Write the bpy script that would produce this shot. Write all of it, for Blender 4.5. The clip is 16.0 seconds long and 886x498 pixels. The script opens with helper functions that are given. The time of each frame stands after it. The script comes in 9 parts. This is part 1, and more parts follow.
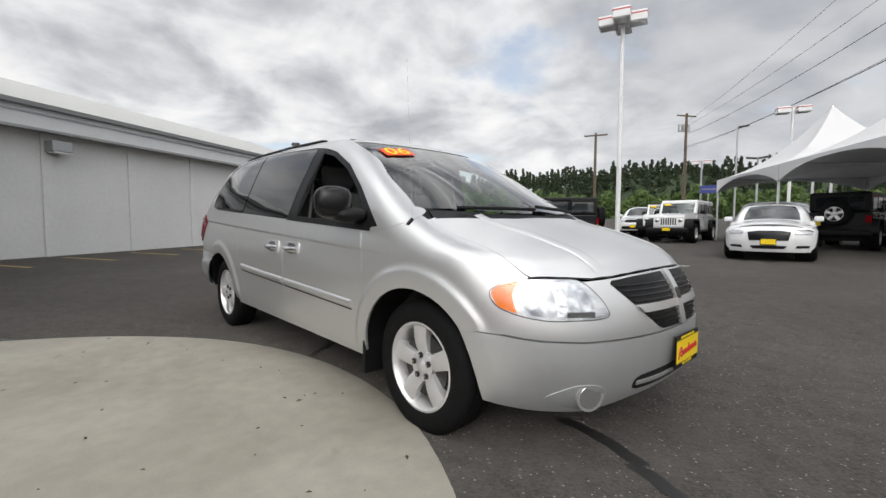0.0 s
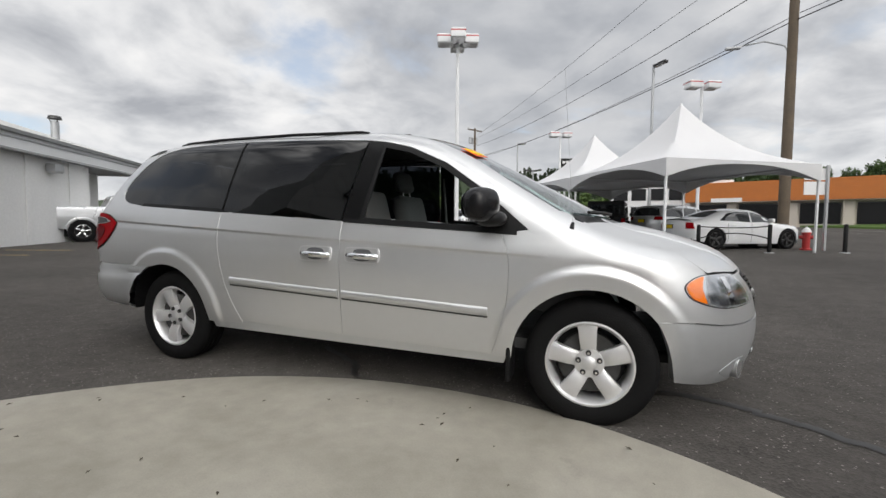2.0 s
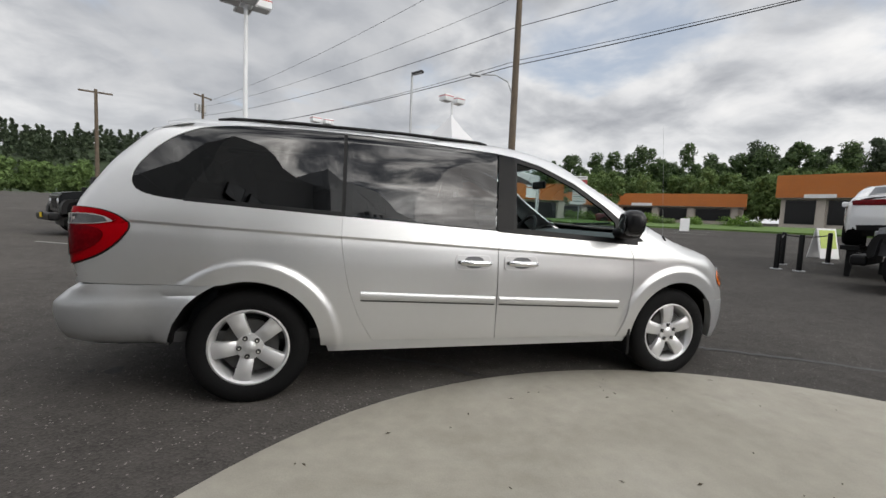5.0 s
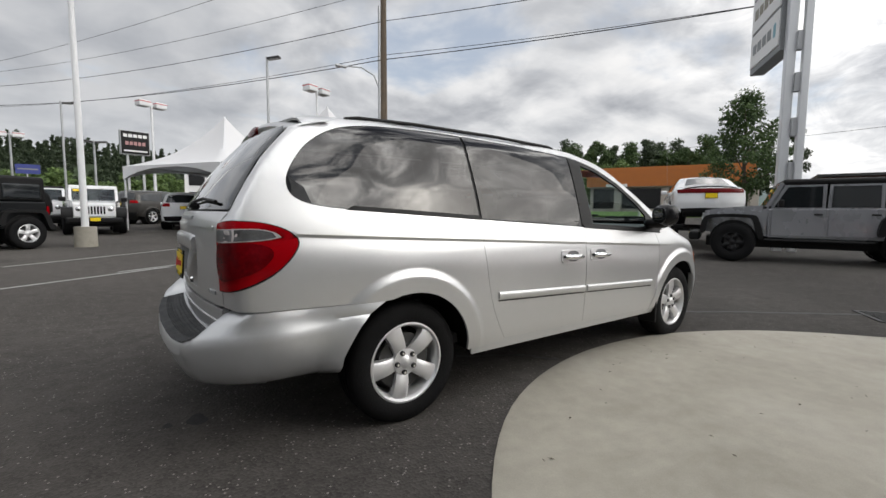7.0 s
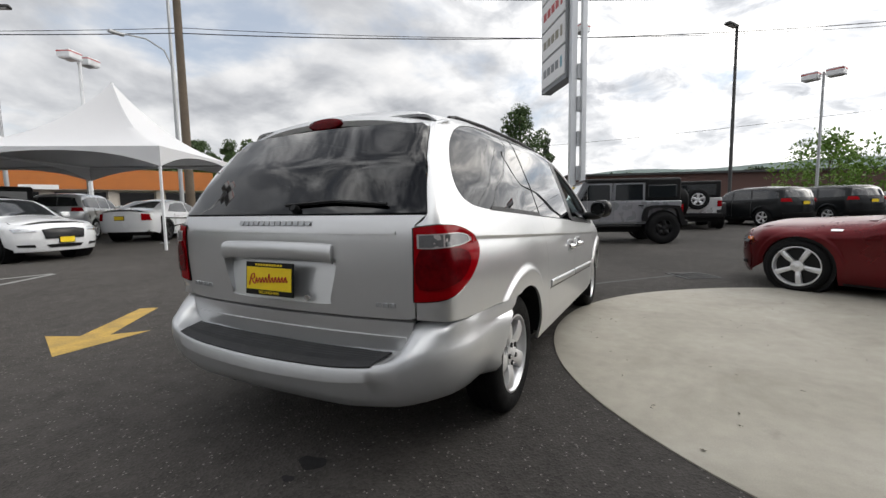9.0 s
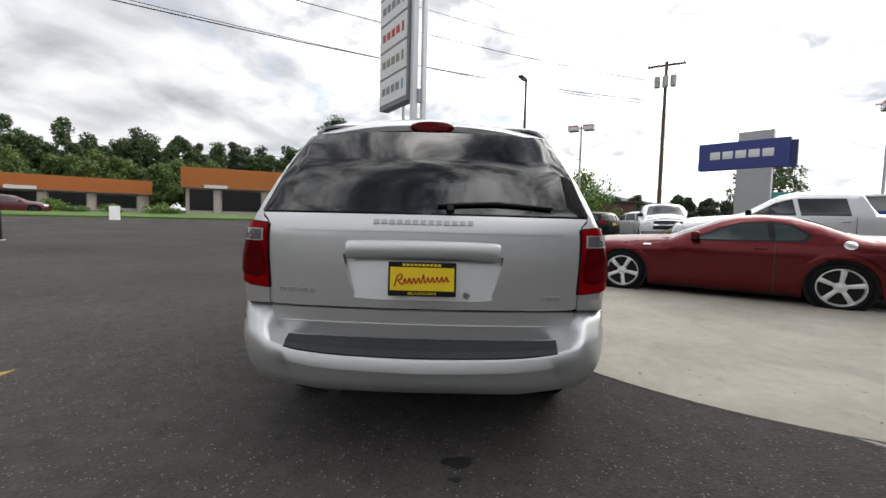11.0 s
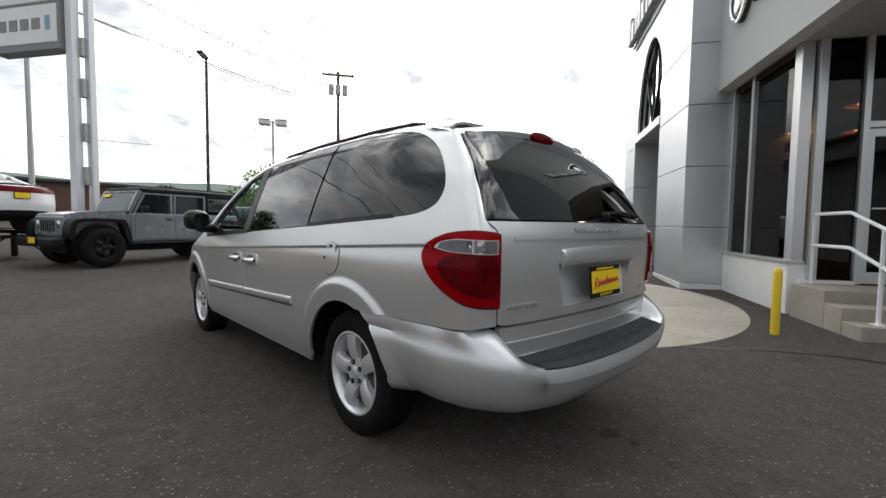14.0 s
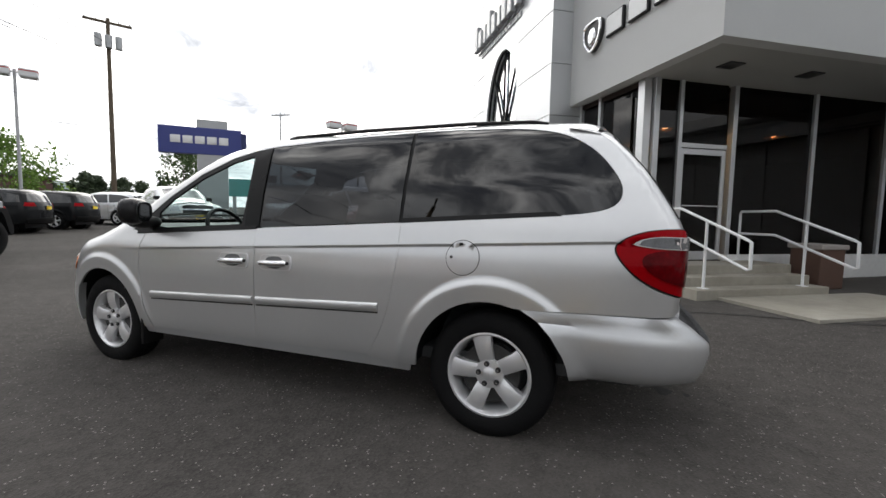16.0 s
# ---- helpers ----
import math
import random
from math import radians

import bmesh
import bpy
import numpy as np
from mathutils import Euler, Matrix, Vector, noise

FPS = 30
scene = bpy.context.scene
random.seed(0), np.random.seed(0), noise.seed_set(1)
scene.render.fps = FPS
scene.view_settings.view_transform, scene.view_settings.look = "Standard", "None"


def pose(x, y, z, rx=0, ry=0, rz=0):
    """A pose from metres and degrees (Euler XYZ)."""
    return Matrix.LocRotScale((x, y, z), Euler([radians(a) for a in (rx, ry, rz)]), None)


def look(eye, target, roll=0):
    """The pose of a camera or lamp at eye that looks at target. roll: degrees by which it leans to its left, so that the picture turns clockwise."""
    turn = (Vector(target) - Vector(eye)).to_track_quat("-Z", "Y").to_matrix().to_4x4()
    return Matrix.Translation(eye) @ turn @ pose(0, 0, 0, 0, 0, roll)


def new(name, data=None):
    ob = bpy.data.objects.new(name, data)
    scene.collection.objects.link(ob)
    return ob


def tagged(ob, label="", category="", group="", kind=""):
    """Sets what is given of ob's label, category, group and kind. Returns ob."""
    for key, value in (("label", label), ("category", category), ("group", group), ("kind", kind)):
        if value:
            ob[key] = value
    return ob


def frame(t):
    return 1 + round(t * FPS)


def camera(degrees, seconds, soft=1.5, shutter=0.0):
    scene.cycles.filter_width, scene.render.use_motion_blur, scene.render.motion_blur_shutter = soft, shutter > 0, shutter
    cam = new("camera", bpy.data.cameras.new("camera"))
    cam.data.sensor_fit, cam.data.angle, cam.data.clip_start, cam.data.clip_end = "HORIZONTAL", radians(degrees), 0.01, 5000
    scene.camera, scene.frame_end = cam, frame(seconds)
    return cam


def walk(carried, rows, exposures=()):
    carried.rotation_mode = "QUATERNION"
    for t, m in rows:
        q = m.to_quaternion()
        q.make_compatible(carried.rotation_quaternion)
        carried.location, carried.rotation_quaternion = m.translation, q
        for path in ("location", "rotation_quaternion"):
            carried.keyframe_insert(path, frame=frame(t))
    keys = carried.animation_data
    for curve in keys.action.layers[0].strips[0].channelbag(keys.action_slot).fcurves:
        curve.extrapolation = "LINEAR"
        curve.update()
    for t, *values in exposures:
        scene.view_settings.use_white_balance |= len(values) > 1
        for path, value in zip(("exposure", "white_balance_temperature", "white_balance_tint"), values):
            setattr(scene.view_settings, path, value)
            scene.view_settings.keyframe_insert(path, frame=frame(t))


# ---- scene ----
cam = camera(91.7, 16.0)
PATH = [
    (0, (3.144, -2.25, 1.046), (1.689, -0.883, 0.925), 0.2),
    (0.5, (2.823, -2.532, 0.999), (1.592, -0.961, 0.871), -0.1),
    (1, (2.426, -2.782, 1.036), (1.351, -1.101, 0.899), 0.8),
    (1.5, (2.03, -3.076, 1.06), (1.14, -1.289, 0.931), 0.7),
    (2, (1.547, -3.241, 1.059), (0.864, -1.365, 0.941), 0.4),
    (2.5, (1.116, -3.398, 1.073), (0.57, -1.475, 1.003), 0.7),
    (3, (0.704, -3.58, 1.098), (0.424, -1.602, 1.004), 2.4),
    (3.2, (0.531, -3.617, 1.066), (0.341, -1.632, 0.915), 2.2),
    (5.3, (-1.395, -3.523, 1.171), (-0.739, -1.64, 1.015), 1.6),
    (5.5, (-1.579, -3.49, 1.148), (-0.851, -1.63, 1.04), 0.6),
    (6, (-1.981, -3.365, 1.179), (-1.066, -1.592, 1.036), 0.2),
    (6.5, (-2.349, -3.089, 1.189), (-1.282, -1.404, 1.03), 0.6),
    (7, (-2.737, -2.868, 1.176), (-1.553, -1.265, 1.003), 0.4),
    (7.5, (-3.072, -2.606, 1.183), (-1.702, -1.166, 0.962), 0.2),
    (8, (-3.344, -2.237, 1.207), (-1.848, -0.919, 1.051), -0.9),
    (8.5, (-3.668, -1.931, 1.18), (-2.049, -0.766, 1.035), -0.5),
    (8.7, (-3.763, -1.818, 1.199), (-2.077, -0.755, 1.031), -0.6),
    (10.8, (-4.423, -0.272, 1.151), (-2.43, -0.157, 1.019), 0.2),
    (11, (-4.436, -0.115, 1.145), (-2.441, -0.091, 1.016), 1.4),
    (11.5, (-4.478, 0.29, 1.142), (-2.502, 0.025, 0.975), 1.9),
    (12, (-4.362, 0.712, 1.131), (-2.428, 0.225, 0.974), -0.7),
    (12.5, (-4.229, 1.096, 1.144), (-2.383, 0.337, 1.018), -0.5),
    (13, (-4.08, 1.468, 1.161), (-2.363, 0.451, 1.027), 0.1),
    (13.5, (-3.789, 1.789, 1.163), (-2.196, 0.585, 1.052), -0.1),
    (14, (-3.521, 2.096, 1.156), (-2.061, 0.733, 1.039), 0.8),
    (14.5, (-3.227, 2.378, 1.164), (-1.968, 0.833, 0.993), 1.6),
    (15, (-2.822, 2.609, 1.188), (-1.686, 0.97, 1.033), 1.5),
    (15.5, (-2.453, 2.865, 1.186), (-1.513, 1.106, 1.033), 1.1),
    (16, (-2.068, 3.032, 1.175), (-1.352, 1.171, 1.018), 1.1),
]
EXPOSURES = [(0.0, 0.10, 6620, 10), (1.5, 0.06, 6620, 10), (3.0, 0.02, 6620, 10), (5.5, 0.0, 6620, 10), (8.5, 0.08, 6620, 10), (11.0, 0.25, 6620, 10), (13.0, 0.24, 6620, 10), (16.0, 0.38, 6620, 10)]
walk(cam, [(t, look(eye, target, roll)) for t, eye, target, roll in PATH], EXPOSURES)

# ---- light ----
SUN_DIR = Vector((0.56, -0.64, 0.53)).normalized()
sun = new("sun", bpy.data.lights.new("sun", "SUN"))
sun.data.energy, sun.data.angle, sun.data.color = 0.62, radians(42), (1.0, 0.96, 0.9)
sun.matrix_world = look(SUN_DIR * 50, (0, 0, 0))


class Nodes:
    """A small helper that adds nodes and links to one node tree."""

    def __init__(self, tree):
        self.tree = tree
        tree.nodes.clear()

    def add(self, kind, ins=None, **props):
        n = self.tree.nodes.new(kind)
        for k, v in props.items():
            setattr(n, k, v)
        for k, v in (ins or {}).items():
            if isinstance(v, bpy.types.NodeSocket):
                self.tree.links.new(v, n.inputs[k])
            else:
                n.inputs[k].default_value = v
        return n

    def math(self, op, a, b=0.0, c=0.0, clamp=False):
        return self.add("ShaderNodeMath", {0: a, 1: b, 2: c}, operation=op, use_clamp=clamp).outputs[0]

    def mix(self, f, a, b, kind="RGBA", blend="MIX"):
        n = self.add("ShaderNodeMix", data_type=kind, blend_type=blend) if kind == "RGBA" else self.add("ShaderNodeMix", data_type=kind)
        ids = (0, 6, 7) if kind == "RGBA" else (0, 2, 3)
        for i, v in zip(ids, (f, a, b)):
            if isinstance(v, bpy.types.NodeSocket):
                self.tree.links.new(v, n.inputs[i])
            else:
                n.inputs[i].default_value = (*v, 1.0) if kind == "RGBA" and i and len(v) == 3 else v
        return n.outputs[2] if kind == "RGBA" else n.outputs[0]

    def ramp(self, fac, stops):
        n = self.add("ShaderNodeValToRGB", {0: fac})
        els = n.color_ramp.elements
        while len(els) < len(stops):
            els.new(0.5)
        for e, (p, c) in zip(els, stops):
            e.position, e.color = p, (*c, 1) if len(c) == 3 else c
        return n.outputs[0]


def build_world():
    world = bpy.data.worlds.new("world")
    scene.world = world
    world.use_nodes = True
    n = Nodes(world.node_tree)
    way = n.add("ShaderNodeTexCoord").outputs["Generated"]
    xyz = n.add("ShaderNodeSeparateXYZ", {0: way})
    z = n.math("MAXIMUM", xyz.outputs[2], 0.0)
    den = n.math("ADD", z, 0.30)
    flat = n.add("ShaderNodeCombineXYZ", {0: n.math("DIVIDE", xyz.outputs[0], den), 1: n.math("DIVIDE", xyz.outputs[1], den), 2: 0.0}).outputs[0]
    sky = n.add("ShaderNodeTexSky", sky_type="NISHITA", sun_disc=False, sun_elevation=radians(32), sun_rotation=math.atan2(0.56, -0.64), altitude=50.0).outputs[0]
    blue = n.mix(0.5, n.mix(1.0, sky, (0.14, 0.14, 0.14), blend="MULTIPLY"), (0.66, 0.70, 0.76))
    big = n.add("ShaderNodeTexNoise", {"Vector": flat, "Scale": 1.25, "Detail": 8.0, "Roughness": 0.54, "Distortion": 0.3}).outputs[0]
    fine = n.add("ShaderNodeTexNoise", {"Vector": flat, "Scale": 2.9, "Detail": 7.0, "Roughness": 0.52, "Distortion": 0.25}).outputs[0]
    cover = n.add("ShaderNodeMapRange", {0: big, 1: 0.32, 2: 0.45, 3: 0.0, 4: 1.0}, interpolation_type="SMOOTHSTEP").outputs[0]
    shade = n.ramp(fine, [(0.34, (0.90, 0.905, 0.915)), (0.46, (0.75, 0.765, 0.79)), (0.56, (0.57, 0.59, 0.625)), (0.68, (0.40, 0.42, 0.46))])
    sunny = n.add("ShaderNodeVectorMath", {0: way, 1: SUN_DIR}, operation="DOT_PRODUCT").outputs["Value"]
    glow = n.add("ShaderNodeMapRange", {0: sunny, 1: 0.25, 2: 1.0, 3: 0.0, 4: 1.0}, interpolation_type="SMOOTHSTEP").outputs[0]
    core = n.math("POWER", n.math("MAXIMUM", sunny, 0.0), 110.0)
    bank = n.add("ShaderNodeTexNoise", {"Vector": flat, "Scale": 4.6, "Detail": 9.0, "Roughness": 0.62, "Distortion": 0.7}).outputs[0]
    streak = n.ramp(bank, [(0.36, (4.6, 4.5, 4.3)), (0.47, (3.3, 3.2, 3.05)), (0.55, (2.1, 2.08, 2.05)), (0.66, (1.15, 1.17, 1.20))])
    lit = n.mix(n.math("MULTIPLY", glow, 0.8), shade, n.mix(1.0, shade, streak, blend="MULTIPLY"))
    lit = n.mix(1.0, lit, n.mix(core, (0, 0, 0), (5.0, 4.8, 4.4)), blend="ADD")
    # higher up the cover breaks into bright and dark banks
    high = n.add("ShaderNodeMapRange", {0: z, 1: 0.46, 2: 0.74, 3: 0.0, 4: 1.0}, interpolation_type="SMOOTHSTEP").outputs[0]
    banks = n.ramp(bank, [(0.36, (2.7, 2.7, 2.66)), (0.46, (1.65, 1.65, 1.65)), (0.54, (0.66, 0.68, 0.72)), (0.64, (0.30, 0.32, 0.38))])
    lit = n.mix(high, lit, n.mix(1.0, lit, banks, blend="MULTIPLY"))
    # a heavy grey bank over the hillside
    heavy = n.add("ShaderNodeVectorMath", {0: way, 1: Vector((-0.10, 0.92, 0.37)).normalized()}, operation="DOT_PRODUCT").outputs["Value"]
    heavy = n.add("ShaderNodeMapRange", {0: n.math("ADD", heavy, n.math("MULTIPLY", n.math("SUBTRACT", bank, 0.5), 0.12)), 1: 0.87, 2: 0.985, 3: 0.0, 4: 0.55}, interpolation_type="SMOOTHSTEP").outputs[0]
    lit = n.mix(heavy, lit, (0.36, 0.385, 0.43))
    low = n.add("ShaderNodeMapRange", {0: z, 1: 0.0, 2: 0.22, 3: 0.55, 4: 0.0}).outputs[0]
    lit = n.mix(low, lit, (0.80, 0.83, 0.86))
    col = n.mix(cover, blue, lit)
    out = n.add("ShaderNodeBackground", {0: col, 1: 1.0})
    n.add("ShaderNodeOutputWorld", {0: out.outputs[0]})


build_world()


# ---- materials ----
def mat(name, col, rough=0.5, metal=0.0, var=0.12, scale=6.0, fine=60.0, bump=0.0, coat=0.0, spec=0.5, island=0.0):
    """A surface with broad and fine variation of colour and roughness, and a fine relief."""
    m = bpy.data.materials.new(name)
    m.use_nodes = True
    n = Nodes(m.node_tree)
    at = n.add("ShaderNodeTexCoord").outputs["Object"]
    a = n.add("ShaderNodeTexNoise", {"Vector": at, "Scale": scale, "Detail": 5.0, "Roughness": 0.6}).outputs[0]
    b = n.add("ShaderNodeTexNoise", {"Vector": at, "Scale": fine, "Detail": 3.0}).outputs[0]
    f = n.math("ADD", n.math("MULTIPLY", a, 0.6), n.math("MULTIPLY", b, 0.4))
    f = n.add("ShaderNodeMapRange", {0: f, 1: 0.3, 2: 0.7, 3: 1.0 - var, 4: 1.0 + var}).outputs[0]
    if island:
        r = n.add("ShaderNodeObjectInfo").outputs["Random"]
        f = n.math("MULTIPLY", f, n.math("ADD", 1.0 - island, n.math("MULTIPLY", r, 2 * island)))
    c = n.mix(1.0, col, n.add("ShaderNodeCombineXYZ", {0: f, 1: f, 2: f}).outputs[0], blend="MULTIPLY")
    rg = n.add("ShaderNodeMapRange", {0: a, 1: 0.3, 2: 0.7, 3: max(0.02, rough * 0.85), 4: min(1.0, rough * 1.15)}).outputs[0]
    p = n.add("ShaderNodeBsdfPrincipled", {"Base Color": c, "Roughness": rg, "Metallic": metal, "Coat Weight": coat, "Coat Roughness": 0.04, "Specular IOR Level": spec})
    if bump:
        bp = n.add("ShaderNodeBump", {"Strength": bump, "Distance": 0.01, "Height": b})
        n.tree.links.new(bp.outputs[0], p.inputs["Normal"])
    n.add("ShaderNodeOutputMaterial", {0: p.outputs[0]})
    return m


def glass(name, tint, gloss=1.0, rough=0.0):
    """A thin pane: tinted clear through, with a mirror-like sheen by Fresnel."""
    m = bpy.data.materials.new(name)
    m.use_nodes = True
    n = Nodes(m.node_tree)
    t = n.add("ShaderNodeBsdfTransparent", {0: (*tint, 1)})
    g = n.add("ShaderNodeBsdfGlossy", {0: (1, 1, 1, 1), "Roughness": rough})
    slant = n.add("ShaderNodeLayerWeight", {0: 0.5}).outputs["Facing"]
    f = n.math("ADD", n.math("MULTIPLY", n.math("POWER", slant, 5.0), 0.96), 0.042)
    f = n.math("MULTIPLY", f, gloss, clamp=True)
    x = n.add("ShaderNodeMixShader", {0: f, 1: t.outputs[0], 2: g.outputs[0]})
    n.add("ShaderNodeOutputMaterial", {0: x.outputs[0]})
    return m


def lamp_mat(name, col, power):
    m = bpy.data.materials.new(name)
    m.use_nodes = True
    n = Nodes(m.node_tree)
    e = n.add("ShaderNodeEmission", {0: (*col, 1), 1: power})
    n.add("ShaderNodeOutputMaterial", {0: e.outputs[0]})
    return m


def asphalt():
    m = bpy.data.materials.new("asphalt")
    m.use_nodes = True
    n = Nodes(m.node_tree)
    at = n.add("ShaderNodeTexCoord").outputs["Object"]
    big = n.add("ShaderNodeTexNoise", {"Vector": at, "Scale": 0.35, "Detail": 6.0, "Roughness": 0.6}).outputs[0]
    mid = n.add("ShaderNodeTexNoise", {"Vector": at, "Scale": 7.0, "Detail": 5.0}).outputs[0]
    grit = n.add("ShaderNodeTexVoronoi", {"Vector": at, "Scale": 75.0})
    pale = n.math("GREATER_THAN", n.add("ShaderNodeSeparateColor", {0: grit.outputs["Color"]}).outputs[0], 0.955)
    chip = n.math("MULTIPLY", pale, n.math("LESS_THAN", grit.outputs["Distance"], 0.42))
    col = n.ramp(big, [(0.3, (0.043, 0.0395, 0.037)), (0.5, (0.058, 0.0535, 0.050)), (0.72, (0.077, 0.071, 0.066))])
    f = n.add("ShaderNodeMapRange", {0: mid, 1: 0.3, 2: 0.7, 3: 0.8, 4: 1.2}).outputs[0]
    col = n.mix(1.0, col, n.add("ShaderNodeCombineXYZ", {0: f, 1: f, 2: f}).outputs[0], blend="MULTIPLY")
    tone = n.add("ShaderNodeSeparateColor", {0: grit.outputs["Color"]}).outputs[1]
    col = n.mix(n.math("MULTIPLY", tone, 0.35), col, (0.125, 0.117, 0.108))
    col = n.mix(n.math("MULTIPLY", chip, 0.7), col, (0.27, 0.255, 0.235))
    oil = n.add("ShaderNodeTexNoise", {"Vector": at, "Scale": 0.9, "Detail": 3.0}).outputs[0]
    oil = n.add("ShaderNodeMapRange", {0: oil, 1: 0.66, 2: 0.76, 3: 0.0, 4: 0.55}).outputs[0]
    col = n.mix(oil, col, (0.022, 0.021, 0.02))
    bp = n.add("ShaderNodeBump", {"Strength": 0.55, "Distance": 0.008, "Height": n.math("ADD", grit.outputs["Distance"], mid)})
    p = n.add("ShaderNodeBsdfPrincipled", {"Base Color": col, "Roughness": 0.88, "Diffuse Roughness": 1.0, "Normal": bp.outputs[0], "Specular IOR Level": 0.14})
    n.add("ShaderNodeOutputMaterial", {0: p.outputs[0]})
    return m


def concrete():
    m = bpy.data.materials.new("concrete")
    m.use_nodes = True
    n = Nodes(m.node_tree)
    at = n.add("ShaderNodeTexCoord").outputs["Object"]
    big = n.add("ShaderNodeTexNoise", {"Vector": at, "Scale": 0.9, "Detail": 7.0, "Roughness": 0.62, "Distortion": 0.6}).outputs[0]
    mid = n.add("ShaderNodeTexNoise", {"Vector": at, "Scale": 9.0, "Detail": 5.0}).outputs[0]
    fine = n.add("ShaderNodeTexNoise", {"Vector": at, "Scale": 140.0, "Detail": 2.0}).outputs[0]
    col = n.ramp(big, [(0.28, (0.255, 0.236, 0.196)), (0.5, (0.325, 0.304, 0.257)), (0.72, (0.38, 0.36, 0.312))])
    f = n.add("ShaderNodeMapRange", {0: n.math("ADD", n.math("MULTIPLY", mid, 0.6), n.math("MULTIPLY", fine, 0.4)), 1: 0.3, 2: 0.7, 3: 0.88, 4: 1.1}).outputs[0]
    col = n.mix(1.0, col, n.add("ShaderNodeCombineXYZ", {0: f, 1: f, 2: f}).outputs[0], blend="MULTIPLY")
    st = n.add("ShaderNodeTexNoise", {"Vector": at, "Scale": 2.6, "Detail": 6.0, "Roughness": 0.7}).outputs[0]
    st = n.add("ShaderNodeMapRange", {0: st, 1: 0.62, 2: 0.74, 3: 0.0, 4: 0.5}).outputs[0]
    col = n.mix(st, col, (0.19, 0.175, 0.15))
    bp = n.add("ShaderNodeBump", {"Strength": 0.25, "Distance": 0.004, "Height": fine})
    p = n.add("ShaderNodeBsdfPrincipled", {"Base Color": col, "Roughness": 0.8, "Normal": bp.outputs[0]})
    n.add("ShaderNodeOutputMaterial", {0: p.outputs[0]})
    return m


ASPHALT, CONCRETE = asphalt(), concrete()
SILVER = mat("silver_paint", (0.66, 0.665, 0.67), 0.34, 0.70, 0.02, 2.0, 24.0, coat=0.5)
BUMPER_SILVER = mat("bumper_paint", (0.63, 0.64, 0.65), 0.38, 0.70, 0.03, 2.0, 24.0, coat=0.4)
DARK_GLASS = glass("privacy_glass", (0.022, 0.025, 0.030), 1.25)
REAR_GLASS = glass("rear_privacy_glass", (0.026, 0.030, 0.034), 1.5)
CLEAR_GLASS = glass("clear_glass", (0.66, 0.80, 0.79), 1.35)
SHOP_GLASS = glass("shop_glass", (0.15, 0.12, 0.105), 0.62)
LENS_CLEAR = glass("lamp_cover", (0.95, 0.96, 0.97), 0.9)
BLACK = mat("black_plastic", (0.009, 0.009, 0.0095), 0.45, 0, 0.2, 20, 300, bump=0.1, spec=0.2)
PILLAR_BLACK = mat("pillar_film", (0.006, 0.006, 0.0065), 0.3, 0, 0.1, 5, spec=0.12)
GLOSS_BLACK = mat("gloss_black", (0.010, 0.010, 0.011), 0.22, 0, 0.1, 5, coat=0.0, spec=0.3)
RUBBER = mat("tyre_rubber", (0.008, 0.008, 0.0085), 0.75, 0, 0.2, 12, 120, bump=0.25, spec=0.15)
TRIM_GREY = mat("grey_step_pad", (0.030, 0.031, 0.033), 0.7, 0, 0.15, 12, 250, bump=0.5)
ALLOY = mat("alloy", (0.76, 0.76, 0.77), 0.38, 0.6, 0.03, 5, 200, coat=0.3)
BRAKE = mat("brake_iron", (0.025, 0.025, 0.027), 0.7, 0.2, 0.2, 20)
CHROME = mat("chrome", (0.82, 0.82, 0.83), 0.08, 1.0, 0.02, 5)
STEEL_DARK = mat("dark_steel", (0.07, 0.07, 0.07), 0.5, 0.7, 0.2, 20)
RED_LENS = mat("red_lens", (0.27, 0.001, 0.004), 0.10, 0, 0.12, 9, 160, coat=0.0, spec=0.10)
DARK_RED_LENS = mat("dark_red_lens", (0.10, 0.001, 0.003), 0.12, 0, 0.5, 14, coat=0.0, spec=0.10)
WHITE_LENS = mat("white_lens", (0.62, 0.62, 0.62), 0.15, 0.35, 0.15, 30, 200, coat=0.6)
LENS_PALE = mat("pale_lens", (0.48, 0.44, 0.43), 0.15, 0.2, 0.2, 30, 200)
LENS_SMOKE = mat("smoke_lens", (0.15, 0.15, 0.155), 0.12, 0.2, 0.2, 30, 200, spec=0.2)
LENS_DARK = mat("dark_clear_lens", (0.13, 0.132, 0.136), 0.14, 0.5, 0.3, 30, 200, spec=0.3)
AMBER_LENS = mat("amber_lens", (0.90, 0.20, 0.008), 0.15, 0, 0.15, 20, 200, coat=0.6)
REFLECTOR = mat("lamp_reflector", (0.66, 0.67, 0.68), 0.22, 0.85, 0.1, 18, 90)
# bright and dark mottling in the colour imitates reflections from facets
MOTTLED_BOWL = mat("mottled_reflector", (0.50, 0.51, 0.53), 0.16, 0.95, 0.55, 14, 34, bump=0.06)
MIRROR_DARK = mat("dark_mirror", (0.10, 0.105, 0.11), 0.08, 0.9, 0.05, 5)
HANDLE_DARK = mat("handle_shadow_grey", (0.16, 0.165, 0.17), 0.4, 0.5, 0.1, 20)
YELLOW = mat("yellow_card", (0.86, 0.62, 0.012), 0.4, 0, 0.05, 10)
RED_INK = mat("red_ink", (0.45, 0.02, 0.02), 0.4)
SEAT = mat("seat_cloth", (0.11, 0.108, 0.105), 0.9, 0, 0.15, 14, 300, bump=0.3)
CABIN = mat("cabin_plastic", (0.055, 0.056, 0.058), 0.65, 0, 0.1, 10, 200, bump=0.15)
WHITE_WALL = mat("white_painted_wall", (0.74, 0.74, 0.73), 0.75, 0, 0.09, 0.5, 12, bump=0.2)
